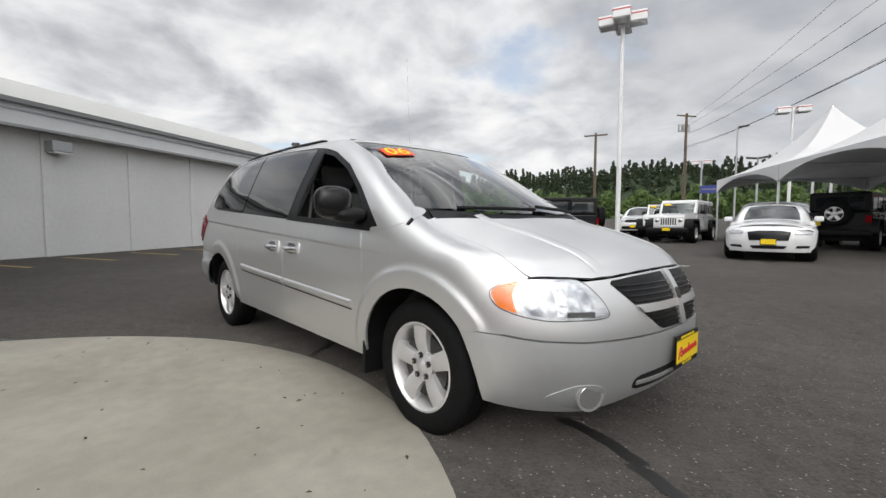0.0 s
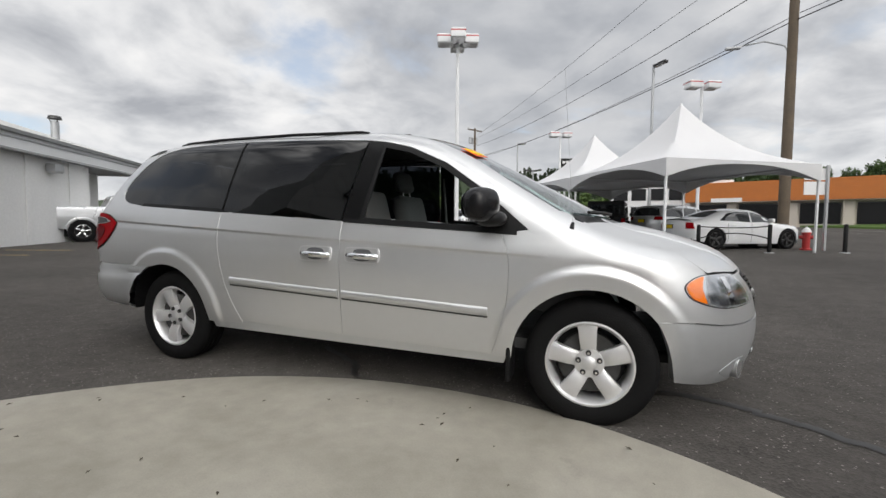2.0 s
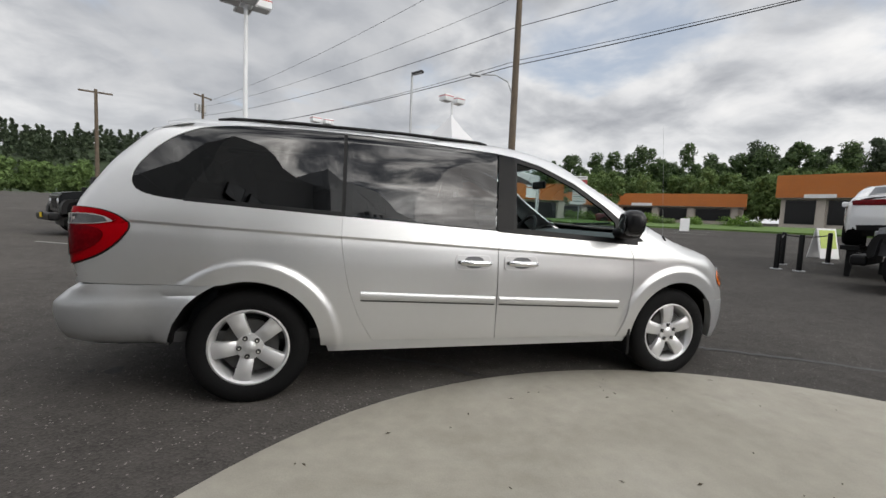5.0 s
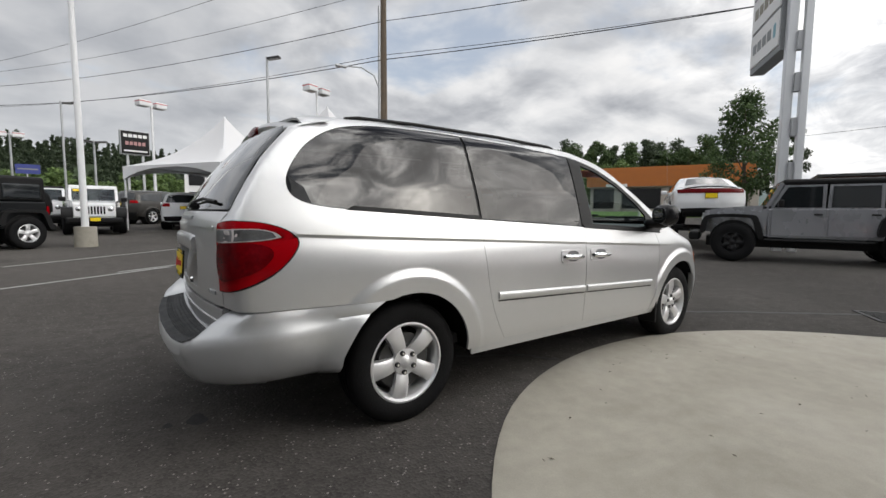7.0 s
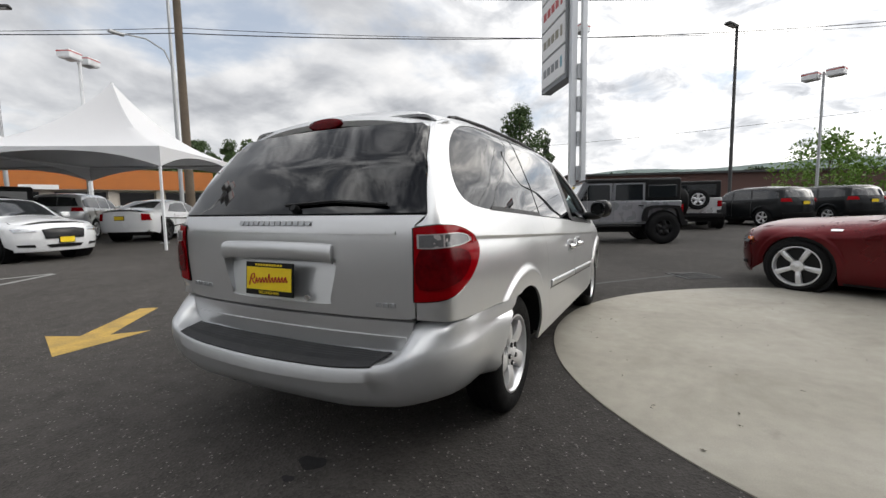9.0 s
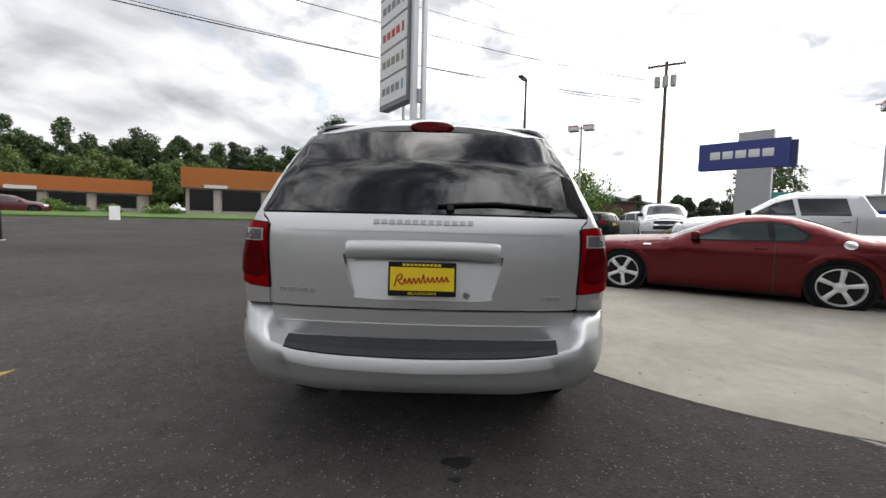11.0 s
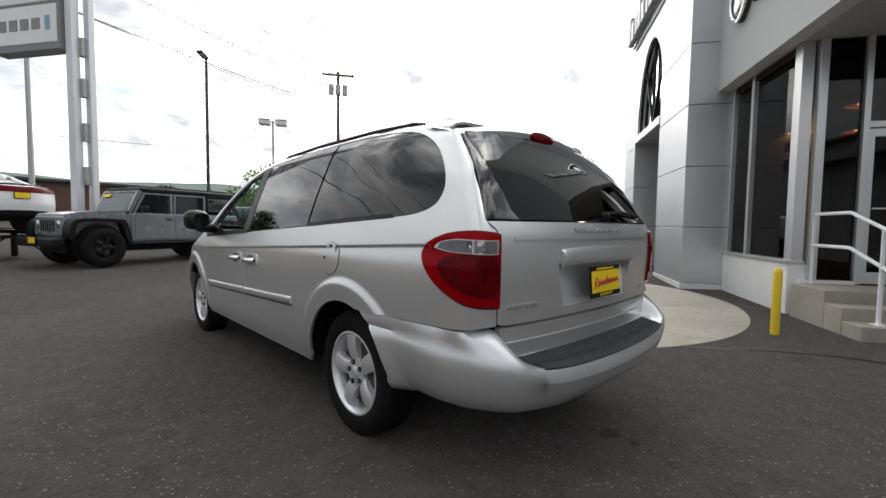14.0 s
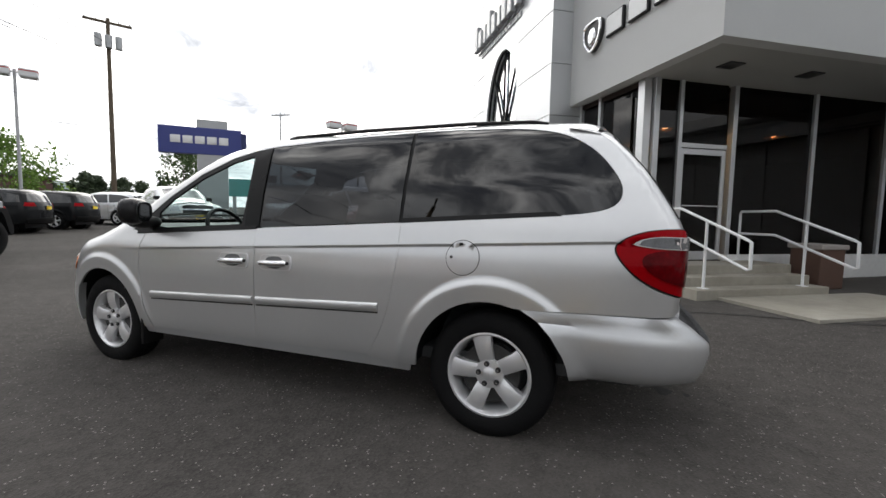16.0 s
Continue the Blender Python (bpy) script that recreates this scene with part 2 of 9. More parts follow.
WHITE_METAL = mat("white_metal", (0.74, 0.75, 0.76), 0.45, 0, 0.05, 2)
GREY_METAL = mat("grey_metal", (0.42, 0.43, 0.44), 0.45, 0.5, 0.1, 3)
PANEL_ALU = mat("aluminium_panel", (0.60, 0.615, 0.63), 0.36, 0.55, 0.04, 1.0, 300)
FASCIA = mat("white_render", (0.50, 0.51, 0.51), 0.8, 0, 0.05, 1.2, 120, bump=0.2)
# fascia render again, darkened in colour for the canopy's shaded underside
SOFFIT_SHADED = mat("shaded_soffit_render", (0.34, 0.34, 0.33), 0.85, 0, 0.05, 1.2, 120, bump=0.15)
FRAME_ALU = mat("window_frame_alu", (0.62, 0.63, 0.64), 0.35, 0.7, 0.05, 4)
# near-black brown that holds the shade of the showroom interior
UNLIT_ROOM = mat("unlit_room", (0.022, 0.013, 0.011), 0.9, 0, 0.3, 1.2)
TENT_WHITE = mat("tent_fabric", (0.62, 0.62, 0.63), 0.7, 0, 0.03, 1.5, 40)
WOOD_POLE = mat("creosoted_wood", (0.115, 0.088, 0.062), 0.85, 0, 0.35, 2.5, 35, bump=0.6)
ORANGE = mat("orange_metal_siding", (0.50, 0.165, 0.035), 0.6, 0, 0.1, 1.5, 30)
BEIGE = mat("beige_wall", (0.52, 0.47, 0.41), 0.8, 0, 0.06, 1.5)
YELLOW_PAINT = mat("yellow_paint", (0.75, 0.52, 0.02), 0.5, 0, 0.12, 12, 80)
ROAD_YELLOW = mat("worn_yellow_paint", (0.42, 0.27, 0.06), 0.7, 0, 0.45, 5, 60)
ROAD_WHITE = mat("worn_white_paint", (0.26, 0.26, 0.25), 0.7, 0, 0.45, 5, 60)
GRASS = mat("grass", (0.085, 0.15, 0.03), 0.9, 0, 0.4, 1.5, 40, bump=0.6)
BARK = mat("bark", (0.10, 0.08, 0.06), 0.9, 0, 0.3, 6, 60, bump=0.5)
WHITE_PAINT = mat("white_car_paint", (0.78, 0.79, 0.80), 0.25, 0, 0.02, 2, coat=0.8)
RED_PAINT = mat("red_car_paint", (0.115, 0.004, 0.007), 0.30, 0.75, 0.03, 2, coat=0.35)
GREY_PAINT = mat("grey_car_paint", (0.260, 0.267, 0.286), 0.28, 0.3, 0.03, 2, coat=0.8)
TAUPE_PAINT = mat("taupe_car_paint", (0.055, 0.052, 0.048), 0.25, 0.4, 0.05, 2, coat=0.3, spec=0.3)
BLACK_PAINT = mat("black_car_paint", (0.009, 0.010, 0.011), 0.2, 0, 0.05, 2, coat=0.1, spec=0.2)
SILVER_PAINT = mat("silver_truck_paint", (0.68, 0.69, 0.70), 0.3, 0.6, 0.03, 2, coat=0.7)
BLUE_SIGN = mat("blue_sign", (0.035, 0.05, 0.23), 0.4, 0, 0.06, 2)
SIGN_WHITE = mat("sign_white", (0.78, 0.78, 0.78), 0.5, 0, 0.04, 2)
SIGN_GREY = mat("sign_grey", (0.22, 0.23, 0.24), 0.5, 0, 0.05, 2)


# ---- mesh helpers ----
def mesh_object(name, bm, material, smooth=True, sharp=40):
    me = bpy.data.meshes.new(name)
    bmesh.ops.recalc_face_normals(bm, faces=bm.faces) if len(bm.faces) < 20000 else None
    if smooth:
        for f in bm.faces:
            f.smooth = True
        lim = radians(sharp)
        for e in bm.edges:
            if len(e.link_faces) == 2 and e.calc_face_angle(0.0) > lim:
                e.smooth = False
    bm.to_mesh(me)
    bm.free()
    skin = me.attributes.get("skin_normal")
    if skin:
        if smooth:
            me.normals_split_custom_set_from_vertices([tuple(v.vector) for v in skin.data])
        me.attributes.remove(skin)
    for m in material if isinstance(material, (list, tuple)) else [material]:
        me.materials.append(m)
    return new(name, me)


def part(name, bm, material, parent=None, label="", smooth=True, sharp=40):
    """One bmesh as one mesh object under a thing or a part."""
    ob = mesh_object(name, bm, material, smooth, sharp)
    if parent:
        ob.parent = parent
    if label:
        tagged(ob, label)
    return ob


def thing(name, label, category, m=None, group="", kind=""):
    e = new(name)
    e.empty_display_size = 0.2
    if m is not None:
        e.matrix_world = m
    return tagged(e, label, category, group, kind)


def box(bm, lo, hi, bevel=0.0, m=None, seg=2):
    lo, hi = Vector(lo), Vector(hi)
    r = bmesh.ops.create_cube(bm, size=1.0, matrix=Matrix.Translation((lo + hi) / 2) @ Matrix.Diagonal((*(hi - lo), 1)))
    vs = r["verts"]
    if bevel:
        es = list({e for v in vs for e in v.link_edges})
        b = bmesh.ops.bevel(bm, geom=es, offset=bevel, segments=seg, affect="EDGES", profile=0.5)
        vs = list({v for f in b["faces"] for v in f.verts} | {v for v in vs if v.is_valid})
    if m is not None:
        bmesh.ops.transform(bm, matrix=m, verts=[v for v in vs if v.is_valid])
    return vs


def boxm(lo, hi, bevel=0.0, m=None):
    """A box with rounded edges, whose large faces keep flat shading."""
    bm = bmesh.new()
    box(bm, lo, hi, bevel, m)
    if bevel:
        bmesh.ops.recalc_face_normals(bm, faces=bm.faces)
        lay = bm.verts.layers.float_vector.new("skin_normal")
        for v in bm.verts:
            d = Vector((0, 0, 0))
            for f in v.link_faces:
                d += f.normal * f.calc_area() ** 1.5
            v[lay] = d.normalized()
    return bm


def blob(c, r, p=2.6, m=None, seg=28):
    """A smooth rounded body, between a ball and a box."""
    bm = bmesh.new()
    bmesh.ops.create_uvsphere(bm, u_segments=seg, v_segments=seg // 2, radius=1.0)
    for v in bm.verts:
        k = sum(abs(a) ** p for a in v.co) ** (-1 / p)
        v.co = Vector(c) + Vector([a * k * q for a, q in zip(v.co, r)])
    if m is not None:
        bmesh.ops.transform(bm, matrix=m, verts=bm.verts)
    return bm


def rod(bm, a, b, r0, r1=None, seg=12, caps=True):
    a, b = Vector(a), Vector(b)
    d = b - a
    q = d.to_track_quat("Z", "Y").to_matrix().to_4x4()
    m = Matrix.Translation((a + b) / 2) @ q
    bmesh.ops.create_cone(bm, cap_ends=caps, segments=seg, radius1=r0, radius2=r0 if r1 is None else r1, depth=d.length, matrix=m)


def rodm(a, b, r0, r1=None, seg=12):
    bm = bmesh.new()
    rod(bm, a, b, r0, r1, seg)
    return bm


def tube(bm, pts, r, seg=8):
    """A round tube along a line of points."""
    pts = [Vector(p) for p in pts]
    rings = []
    side = None
    for i, p in enumerate(pts):
        t = (pts[min(i + 1, len(pts) - 1)] - pts[max(i - 1, 0)]).normalized()
        if side is None:
            side = t.orthogonal().normalized()
        side = (side - t * side.dot(t)).normalized()
        up = t.cross(side)
        rings.append([bm.verts.new(p + r * (math.cos(a) * side + math.sin(a) * up)) for a in [2 * math.pi * k / seg for k in range(seg)]])
    for a, b in zip(rings, rings[1:]):
        for k in range(seg):
            bm.faces.new((a[k], a[(k + 1) % seg], b[(k + 1) % seg], b[k]))
    bm.faces.new(rings[0][::-1])
    bm.faces.new(rings[-1])


def tubem(pts, r, seg=8):
    bm = bmesh.new()
    tube(bm, pts, r, seg)
    return bm


def lathe(bm, prof, seg=40, axis="Y", closed=False):
    """Turns a line of (radius, along) round an axis."""
    rings = []
    for r, h in prof:
        ring = []
        for k in range(seg):
            a = 2 * math.pi * k / seg
            c, s = r * math.cos(a), r * math.sin(a)
            ring.append(bm.verts.new((c, h, s) if axis == "Y" else (c, s, h)))
        rings.append(ring)
    pairs = list(zip(rings, rings[1:])) + ([(rings[-1], rings[0])] if closed else [])
    for a, b in pairs:
        for k in range(seg):
            bm.faces.new((a[k], a[(k + 1) % seg], b[(k + 1) % seg], b[k]))


def lathem(prof, seg=40, axis="Y", closed=False):
    bm = bmesh.new()
    lathe(bm, prof, seg, axis, closed)
    return bm


def prism(bm, poly, lo, hi, plane="XY"):
    """A polygon given a thickness. plane XY: lo, hi are heights; XZ: they are y; YZ: they are x."""
    def at(p, h):
        return (p[0], p[1], h) if plane == "XY" else (p[0], h, p[1]) if plane == "XZ" else (h, p[0], p[1])
    a = [bm.verts.new(at(p, lo)) for p in poly]
    b = [bm.verts.new(at(p, hi)) for p in poly]
    bm.faces.new(a[::-1])
    bm.faces.new(b)
    for i in range(len(poly)):
        j = (i + 1) % len(poly)
        bm.faces.new((a[i], a[j], b[j], b[i]))


def prismm(poly, lo, hi, plane="XY"):
    bm = bmesh.new()
    prism(bm, poly, lo, hi, plane)
    return bm


def text_mesh(text, size, depth=0.01):
    """Raised letters in the built-in font, as a bmesh in the XY plane, centred."""
    cu = bpy.data.curves.new("letters", "FONT")
    cu.body, cu.size, cu.extrude, cu.align_x, cu.align_y = text, size, depth, "CENTER", "CENTER"
    ob = new("letters", cu)
    me = bpy.data.meshes.new_from_object(ob)
    bm = bmesh.new()
    bm.from_mesh(me)
    bpy.data.objects.remove(ob)
    bpy.data.curves.remove(cu)
    bpy.data.meshes.remove(me)
    return bm


# ---- ground ----
def ground_z(x, y):
    r = math.hypot(x, y)
    return 0.016 * max(0.0, min(r, 30) - 3.5) + 0.035 * max(0.0, min(r, 70) - 30) + 0.004 * max(0.0, r - 70)


def build_ground():
    bm = bmesh.new()
    radii = [0, 1.5, 3, 4, 5, 6.5, 8, 10, 12.5, 15, 18, 22, 26, 30, 36, 44, 54, 66, 80, 110, 160, 240, 400, 800, 1800, 4000]
    seg = 72
    rings = [[bm.verts.new((0, 0, 0))]]
    for r in radii[1:]:
        rings.append([bm.verts.new((r * math.cos(a), r * math.sin(a), ground_z(r, 0))) for a in [2 * math.pi * k / seg for k in range(seg)]])
    for k in range(seg):
        bm.faces.new((rings[0][0], rings[1][k], rings[1][(k + 1) % seg]))
    for a, b in zip(rings[1:], rings[2:]):
        for k in range(seg):
            bm.faces.new((a[k], b[k], b[(k + 1) % seg], a[(k + 1) % seg]))
    tagged(mesh_object("ground", bm, ASPHALT), "dark grey worn asphalt of a car dealer's lot", "asphalt", kind="structure")


build_ground()
DISC_C, DISC_R = (0.54, -3.62), 2.90


def build_disc():
    """The round concrete slab that lies nearly flush in the asphalt."""
    bm = bmesh.new()
    seg, rs = 96, [0, 1.0, 2.0, 2.6, DISC_R - 0.015, DISC_R, DISC_R]
    rings = [[bm.verts.new((DISC_C[0], DISC_C[1], 0.012 + ground_z(*DISC_C)))]]
    for i, r in enumerate(rs[1:]):
        ring = []
        for k in range(seg):
            a = 2 * math.pi * k / seg
            rr = r + (0.012 * noise.noise((3 * math.cos(a), 3 * math.sin(a), 0.5)) if i > 2 else 0)
            x, y = DISC_C[0] + rr * math.cos(a), DISC_C[1] + rr * math.sin(a)
            ring.append(bm.verts.new((x, y, ground_z(x, y) + (0.012 if i < 4 else 0.008 if i == 4 else -0.05))))
        rings.append(ring)
    for k in range(seg):
        bm.faces.new((rings[0][0], rings[1][k], rings[1][(k + 1) % seg]))
    for a, b in zip(rings[1:], rings[2:]):
        for k in range(seg):
            bm.faces.new((a[k], b[k], b[(k + 1) % seg], a[(k + 1) % seg]))
    tagged(mesh_object("pavement_disc", bm, CONCRETE), "round pale concrete display slab set in the asphalt", "concrete slab", kind="structure")


build_disc()

# ---- car bodies ----
from mathutils.geometry import delaunay_2d_cdt


def table(pts, soft=0.03):
    """A smooth curve through a short list of (place, value)."""
    xs, ys = np.array(pts, float).T
    grid = np.linspace(xs[0] - 0.5, xs[-1] + 0.5, 1200)
    vals = np.interp(grid, xs, ys)
    step = grid[1] - grid[0]
    n = max(1, int(soft / step))
    k = np.exp(-0.5 * (np.arange(-3 * n, 3 * n + 1) / n) ** 2)
    pad = np.r_[np.full(3 * n, vals[0]), vals, np.full(3 * n, vals[-1])]
    vals = np.convolve(pad, k / k.sum(), "valid")
    return lambda v: np.interp(v, grid, vals)


def smooth_line(pts, n=8, closed=True):
    """A rounded line through points (Catmull-Rom). A point given as (x, y, 1) keeps a sharp corner."""
    out, m = [], len(pts)
    for i in range(m if closed else m - 1):
        p0, p1, p2, p3 = (pts[(i + k) % m] if closed else pts[min(max(i + k, 0), m - 1)] for k in (-1, 0, 1, 2))
        a0 = p1 if len(p1) > 2 else p0
        a3 = p2 if len(p2) > 2 else p3
        for t in [j / n for j in range(n)]:
            q = []
            for c in (0, 1):
                a, b, d, e = a0[c], p1[c], p2[c], a3[c]
                q.append(0.5 * (2 * b + (d - a) * t + (2 * a - 5 * b + 4 * d - e) * t * t + (3 * b - a - 3 * d + e) * t**3))
            out.append(tuple(q))
    if not closed:
        out.append(tuple(pts[-1][:2]))
    return out


def inset(poly, d):
    """The polygon pulled in by d all round."""
    area = sum(a[0] * b[1] - b[0] * a[1] for a, b in zip(poly, poly[1:] + poly[:1]))
    s = 1 if area > 0 else -1
    out = []
    for i, p in enumerate(poly):
        a, b = Vector(poly[i - 1]), Vector(poly[(i + 1) % len(poly)])
        t = b - a
        t = t.normalized() if t.length > 1e-9 else Vector((1, 0))
        out.append((p[0] - s * t.y * d, p[1] + s * t.x * d))
    return out


class Shell:
    """A car's outer skin, from its profile curves: side, top, front and rear surfaces that round into one another."""

    def __init__(self, side, plan, top, top_drop, front, front_bow, rear, rear_bow, round_off=0.1, flares=(), lean=None, skew=0.0, rear_crisp=1.0, creases=()):
        self.side, self.plan, self.top, self.top_drop = table(side, 0.025), table(plan, 0.06), table(top, 0.035), table(top_drop, 0.1)
        self.front, self.rear, self.front_bow, self.rear_bow = table(front, 0.03), table(rear, 0.03), front_bow, rear_bow
        self.creases = creases
        self.k, self.flares, self.lean, self.skew, self.rear_crisp = round_off, flares, lean, skew, rear_crisp

    def inside(self, x, y, z):
        y = np.abs(y)
        w = self.side(z + self.skew * x) * self.plan(x)
        if self.lean:
            w = w - self.lean(x, z)
        for fx, fz, r0, r1, h in self.flares:
            r = np.hypot(x - fx, z - fz)
            edge = np.clip((r1 - r) / 0.05, 0, 1)
            w = w + h * edge * edge * (3 - 2 * edge) * (1 - 0.3 * np.clip((r1 - r) / (r1 - r0), 0, 1)) * np.clip((z - fz) / 0.2 + 0.35, 0, 1)
        top = self.top(x) - self.top_drop(x) * (y / 0.7) ** 2
        fb, fp = self.front_bow
        rb, rp = self.rear_bow
        d = [w - y, top - z, self.front(z) - fb * (y / 0.85) ** fp - x, x - self.rear(z) - rb * (y / 0.7) ** rp]
        out = d[0]
        for e, k in zip(d[1:], (self.k, self.k, self.k * self.rear_crisp)):
            h = np.clip(0.5 + 0.5 * (e - out) / k, 0, 1)
            out = e + (out - e) * h - k * h * (1 - h)
        return out

    def solve(self, chart, a, b):
        """Where the skin lies over the points (a, b) of a chart: side (x, z), top (x, y), front or rear (y, z),
        nose or tail (arc round an upright axis, z)."""
        a, b = np.asarray(a, float), np.asarray(b, float)
        if chart == "side":
            at, lo, hi = (lambda v: self.inside(a, v, b)), np.zeros_like(a), np.full_like(a, 1.3)
        elif chart == "top":
            at, lo, hi = (lambda v: self.inside(a, b, v)), np.full_like(a, 0.4), np.full_like(a, 2.4)
        elif chart in ("nose", "tail"):
            cx, d = (1.5, 1) if chart == "nose" else (-1.6, -1)
            c, n = np.cos(a / 0.85) * d, np.sin(a / 0.85)
            at, lo, hi = (lambda v: self.inside(cx + v * c, v * n, b)), np.zeros_like(a), np.full_like(a, 1.8)
        else:
            far = 3.6 if chart == "front" else -3.6
            at, lo, hi = (lambda v: self.inside(v, a, b)), np.zeros_like(a), np.full_like(a, far)
        for _ in range(34):
            mid = (lo + hi) / 2
            ok = at(mid) > 0
            lo, hi = np.where(ok, mid, lo), np.where(ok, hi, mid)
        return (lo + hi) / 2

    def place(self, chart, pts, lift=0.0, sign=1):
        """Points of a chart on the skin, lifted off it."""
        p = np.asarray(pts, float)
        v = self.solve(chart, p[:, 0], p[:, 1])
        if chart == "side":
            q = np.stack([p[:, 0], v, p[:, 1]], 1)
        elif chart == "top":
            q = np.stack([p[:, 0], p[:, 1], v], 1)
        elif chart in ("nose", "tail"):
            cx, d = (1.5, 1) if chart == "nose" else (-1.6, -1)
            q = np.stack([cx + d * v * np.cos(p[:, 0] / 0.85), v * np.sin(p[:, 0] / 0.85), p[:, 1]], 1)
        else:
            q = np.stack([v, p[:, 0], p[:, 1]], 1)
        e = 1e-3
        g = np.stack([self.inside(*(q + e * np.eye(3)[i]).T) - self.inside(*(q - e * np.eye(3)[i]).T) for i in range(3)], 1)
        nrm = -g / np.maximum(np.linalg.norm(g, axis=1, keepdims=True), 1e-9)
        q = q + lift * nrm
        q[:, 1] *= sign
        nrm[:, 1] *= sign
        return q, nrm

    def panel(self, chart, poly, lift=0.0, depth=0.014, sign=1, grid=0.06, holes=(), gap=0.0, roll=0.0):
        """A sheet of the skin cut to a polygon of a chart, with edges turned inwards."""
        poly = [tuple(p[:2]) for p in poly]
        poly = inset(poly, gap) if gap else poly
        fine = []
        for p, q in zip(poly, poly[1:] + poly[:1]):
            m = max(1, math.ceil(math.dist(p, q) / min(grid, 0.06)))
            ts = [i / m for i in range(m)]
            for z0, sl in self.creases if chart == "side" else ():
                dp, dq = p[1] - z0 - sl * p[0], q[1] - z0 - sl * q[0]
                for o in (-0.040, -0.022, -0.012, -0.005, 0.002, 0.009, 0.024):
                    if (dp - o) * (dq - o) < 0:
                        ts.append((dp - o) / (dp - dq))
            length = math.dist(p, q)
            ts = [t for i, t in enumerate(sorted(ts)) if i == 0 or (t - sorted(ts)[i - 1]) * length > 0.002]
            fine += [(p[0] + (q[0] - p[0]) * t, p[1] + (q[1] - p[1]) * t) for t in ts]
        poly = fine
        pts, loops = [Vector(p) for p in poly], [list(range(len(poly)))]
        for h in holes:
            loops.append(list(range(len(pts), len(pts) + len(h))))
            pts += [Vector(p) for p in h]
        xs, ys = [p[0] for p in poly], [p[1] for p in poly]
        inner = inset(poly, grid * 0.45)

        def within(p, q):
            c = False
            for (x0, y0), (x1, y1) in zip(q, q[1:] + q[:1]):
                if (y0 > p[1]) != (y1 > p[1]) and p[0] < (x1 - x0) * (p[1] - y0) / (y1 - y0) + x0:
                    c = not c
            return c

        outs = [inset(list(h), -grid * 0.4) for h in holes]
        for i in range(int((max(xs) - min(xs)) / grid) + 1):
            for j in range(int((max(ys) - min(ys)) / grid) + 1):
                p = (min(xs) + (i + 0.5) * grid, min(ys) + (j + 0.5) * grid)
                if chart == "side" and any(r1 - 0.078 < math.hypot(p[0] - fx, p[1] - fz) < r1 + 0.02 for fx, fz, r0, r1, h in self.flares):
                    continue
                if chart == "side" and any(-0.05 < p[1] - z0 - sl * p[0] < 0.04 for z0, sl in self.creases):
                    continue
                if within(p, inner) and not any(within(p, o) for o in outs):
                    pts.append(Vector(p))
        safe, well = inset(poly, 0.012), inset(poly, 0.022)
        if chart == "side":
            for fx, fz, r0, r1, h in self.flares:
                for dr in (0.008, -0.006, -0.020, -0.034, -0.048, -0.062):
                    for k in range(150):
                        w = 2 * math.pi * k / 150
                        p = (fx + (r1 + dr) * math.cos(w), fz + (r1 + dr) * math.sin(w))
                        if within(p, safe):
                            pts.append(Vector(p))
            for z0, sl in self.creases:
                for dz in (-0.040, -0.022, -0.012, -0.005, 0.002, 0.009, 0.024):
                    x = min(xs)
                    while x < max(xs):
                        x += 0.034
                        p = (x, z0 + sl * x + dz)
                        if within(p, well) and not any(r1 - 0.07 < math.hypot(p[0] - fx, p[1] - fz) < r1 + 0.012 for fx, fz, r0, r1, h in self.flares):
                            pts.append(Vector(p))
        if holes:
            edges = [(l[i], l[(i + 1) % len(l)]) for l in loops for i in range(len(l))]
            vs, _, fs, *_ = delaunay_2d_cdt(pts, edges, [], 0, 1e-6)
            keep = []
            for f in fs:
                c = sum((vs[i] for i in f), Vector((0, 0))) / len(f)
                if within(c, poly) and not any(within(c, list(h)) for h in holes):
                    keep.append(f)
            fs = keep
        else:
            vs, _, fs, *_ = delaunay_2d_cdt(pts, [], [loops[0]], 1, 1e-6)
        q, nrm = self.place(chart, [tuple(v) for v in vs], lift, sign)
        bm = bmesh.new()
        lay = bm.verts.layers.float_vector.new("skin_normal")
        bv = [bm.verts.new(p) for p in q]
        for v, d in zip(bv, nrm):
            v[lay] = Vector(d)
        for f in fs:
            if len(set(f)) == 3:
                bm.faces.new([bv[i] for i in f])
        rim = [e for e in bm.edges if len(e.link_faces) == 1]
        lip, back = {}, {}
        bm.verts.index_update()
        off = {}
        for e in rim if roll else ():
            a, b = e.verts
            mid = (a.co + b.co) / 2 - e.link_faces[0].calc_center_median()
            along = (b.co - a.co).normalized()
            mid -= along * mid.dot(along)
            for v in e.verts:
                w = mid - Vector(nrm[v.index]) * mid.dot(Vector(nrm[v.index]))
                off[v] = off.get(v, Vector((0, 0, 0))) + w.normalized()
        edge = {}
        for e in rim:
            for v in e.verts:
                if v not in back:
                    d, at = Vector(nrm[v.index]), v.co.copy()
                    if roll:
                        w = off[v].normalized()
                        at = v.co + w * roll - d * roll * 1.3
                        edge[v] = bm.verts.new(at)
                        edge[v][lay] = (w + d * 0.25).normalized()
                    lip[v] = bm.verts.new(at)
                    back[v] = bm.verts.new(at - d * depth)
        for e in rim if roll else ():
            a, b = e.verts
            bm.faces.new((a, b, edge[b], edge[a]))
        for e in rim:
            a, b = e.verts
            bm.faces.new((lip[a], lip[b], back[b], back[a]))
        for f in [f for f in bm.faces if f.calc_area() < 1e-9]:
            bm.faces.remove(f)
        return bm


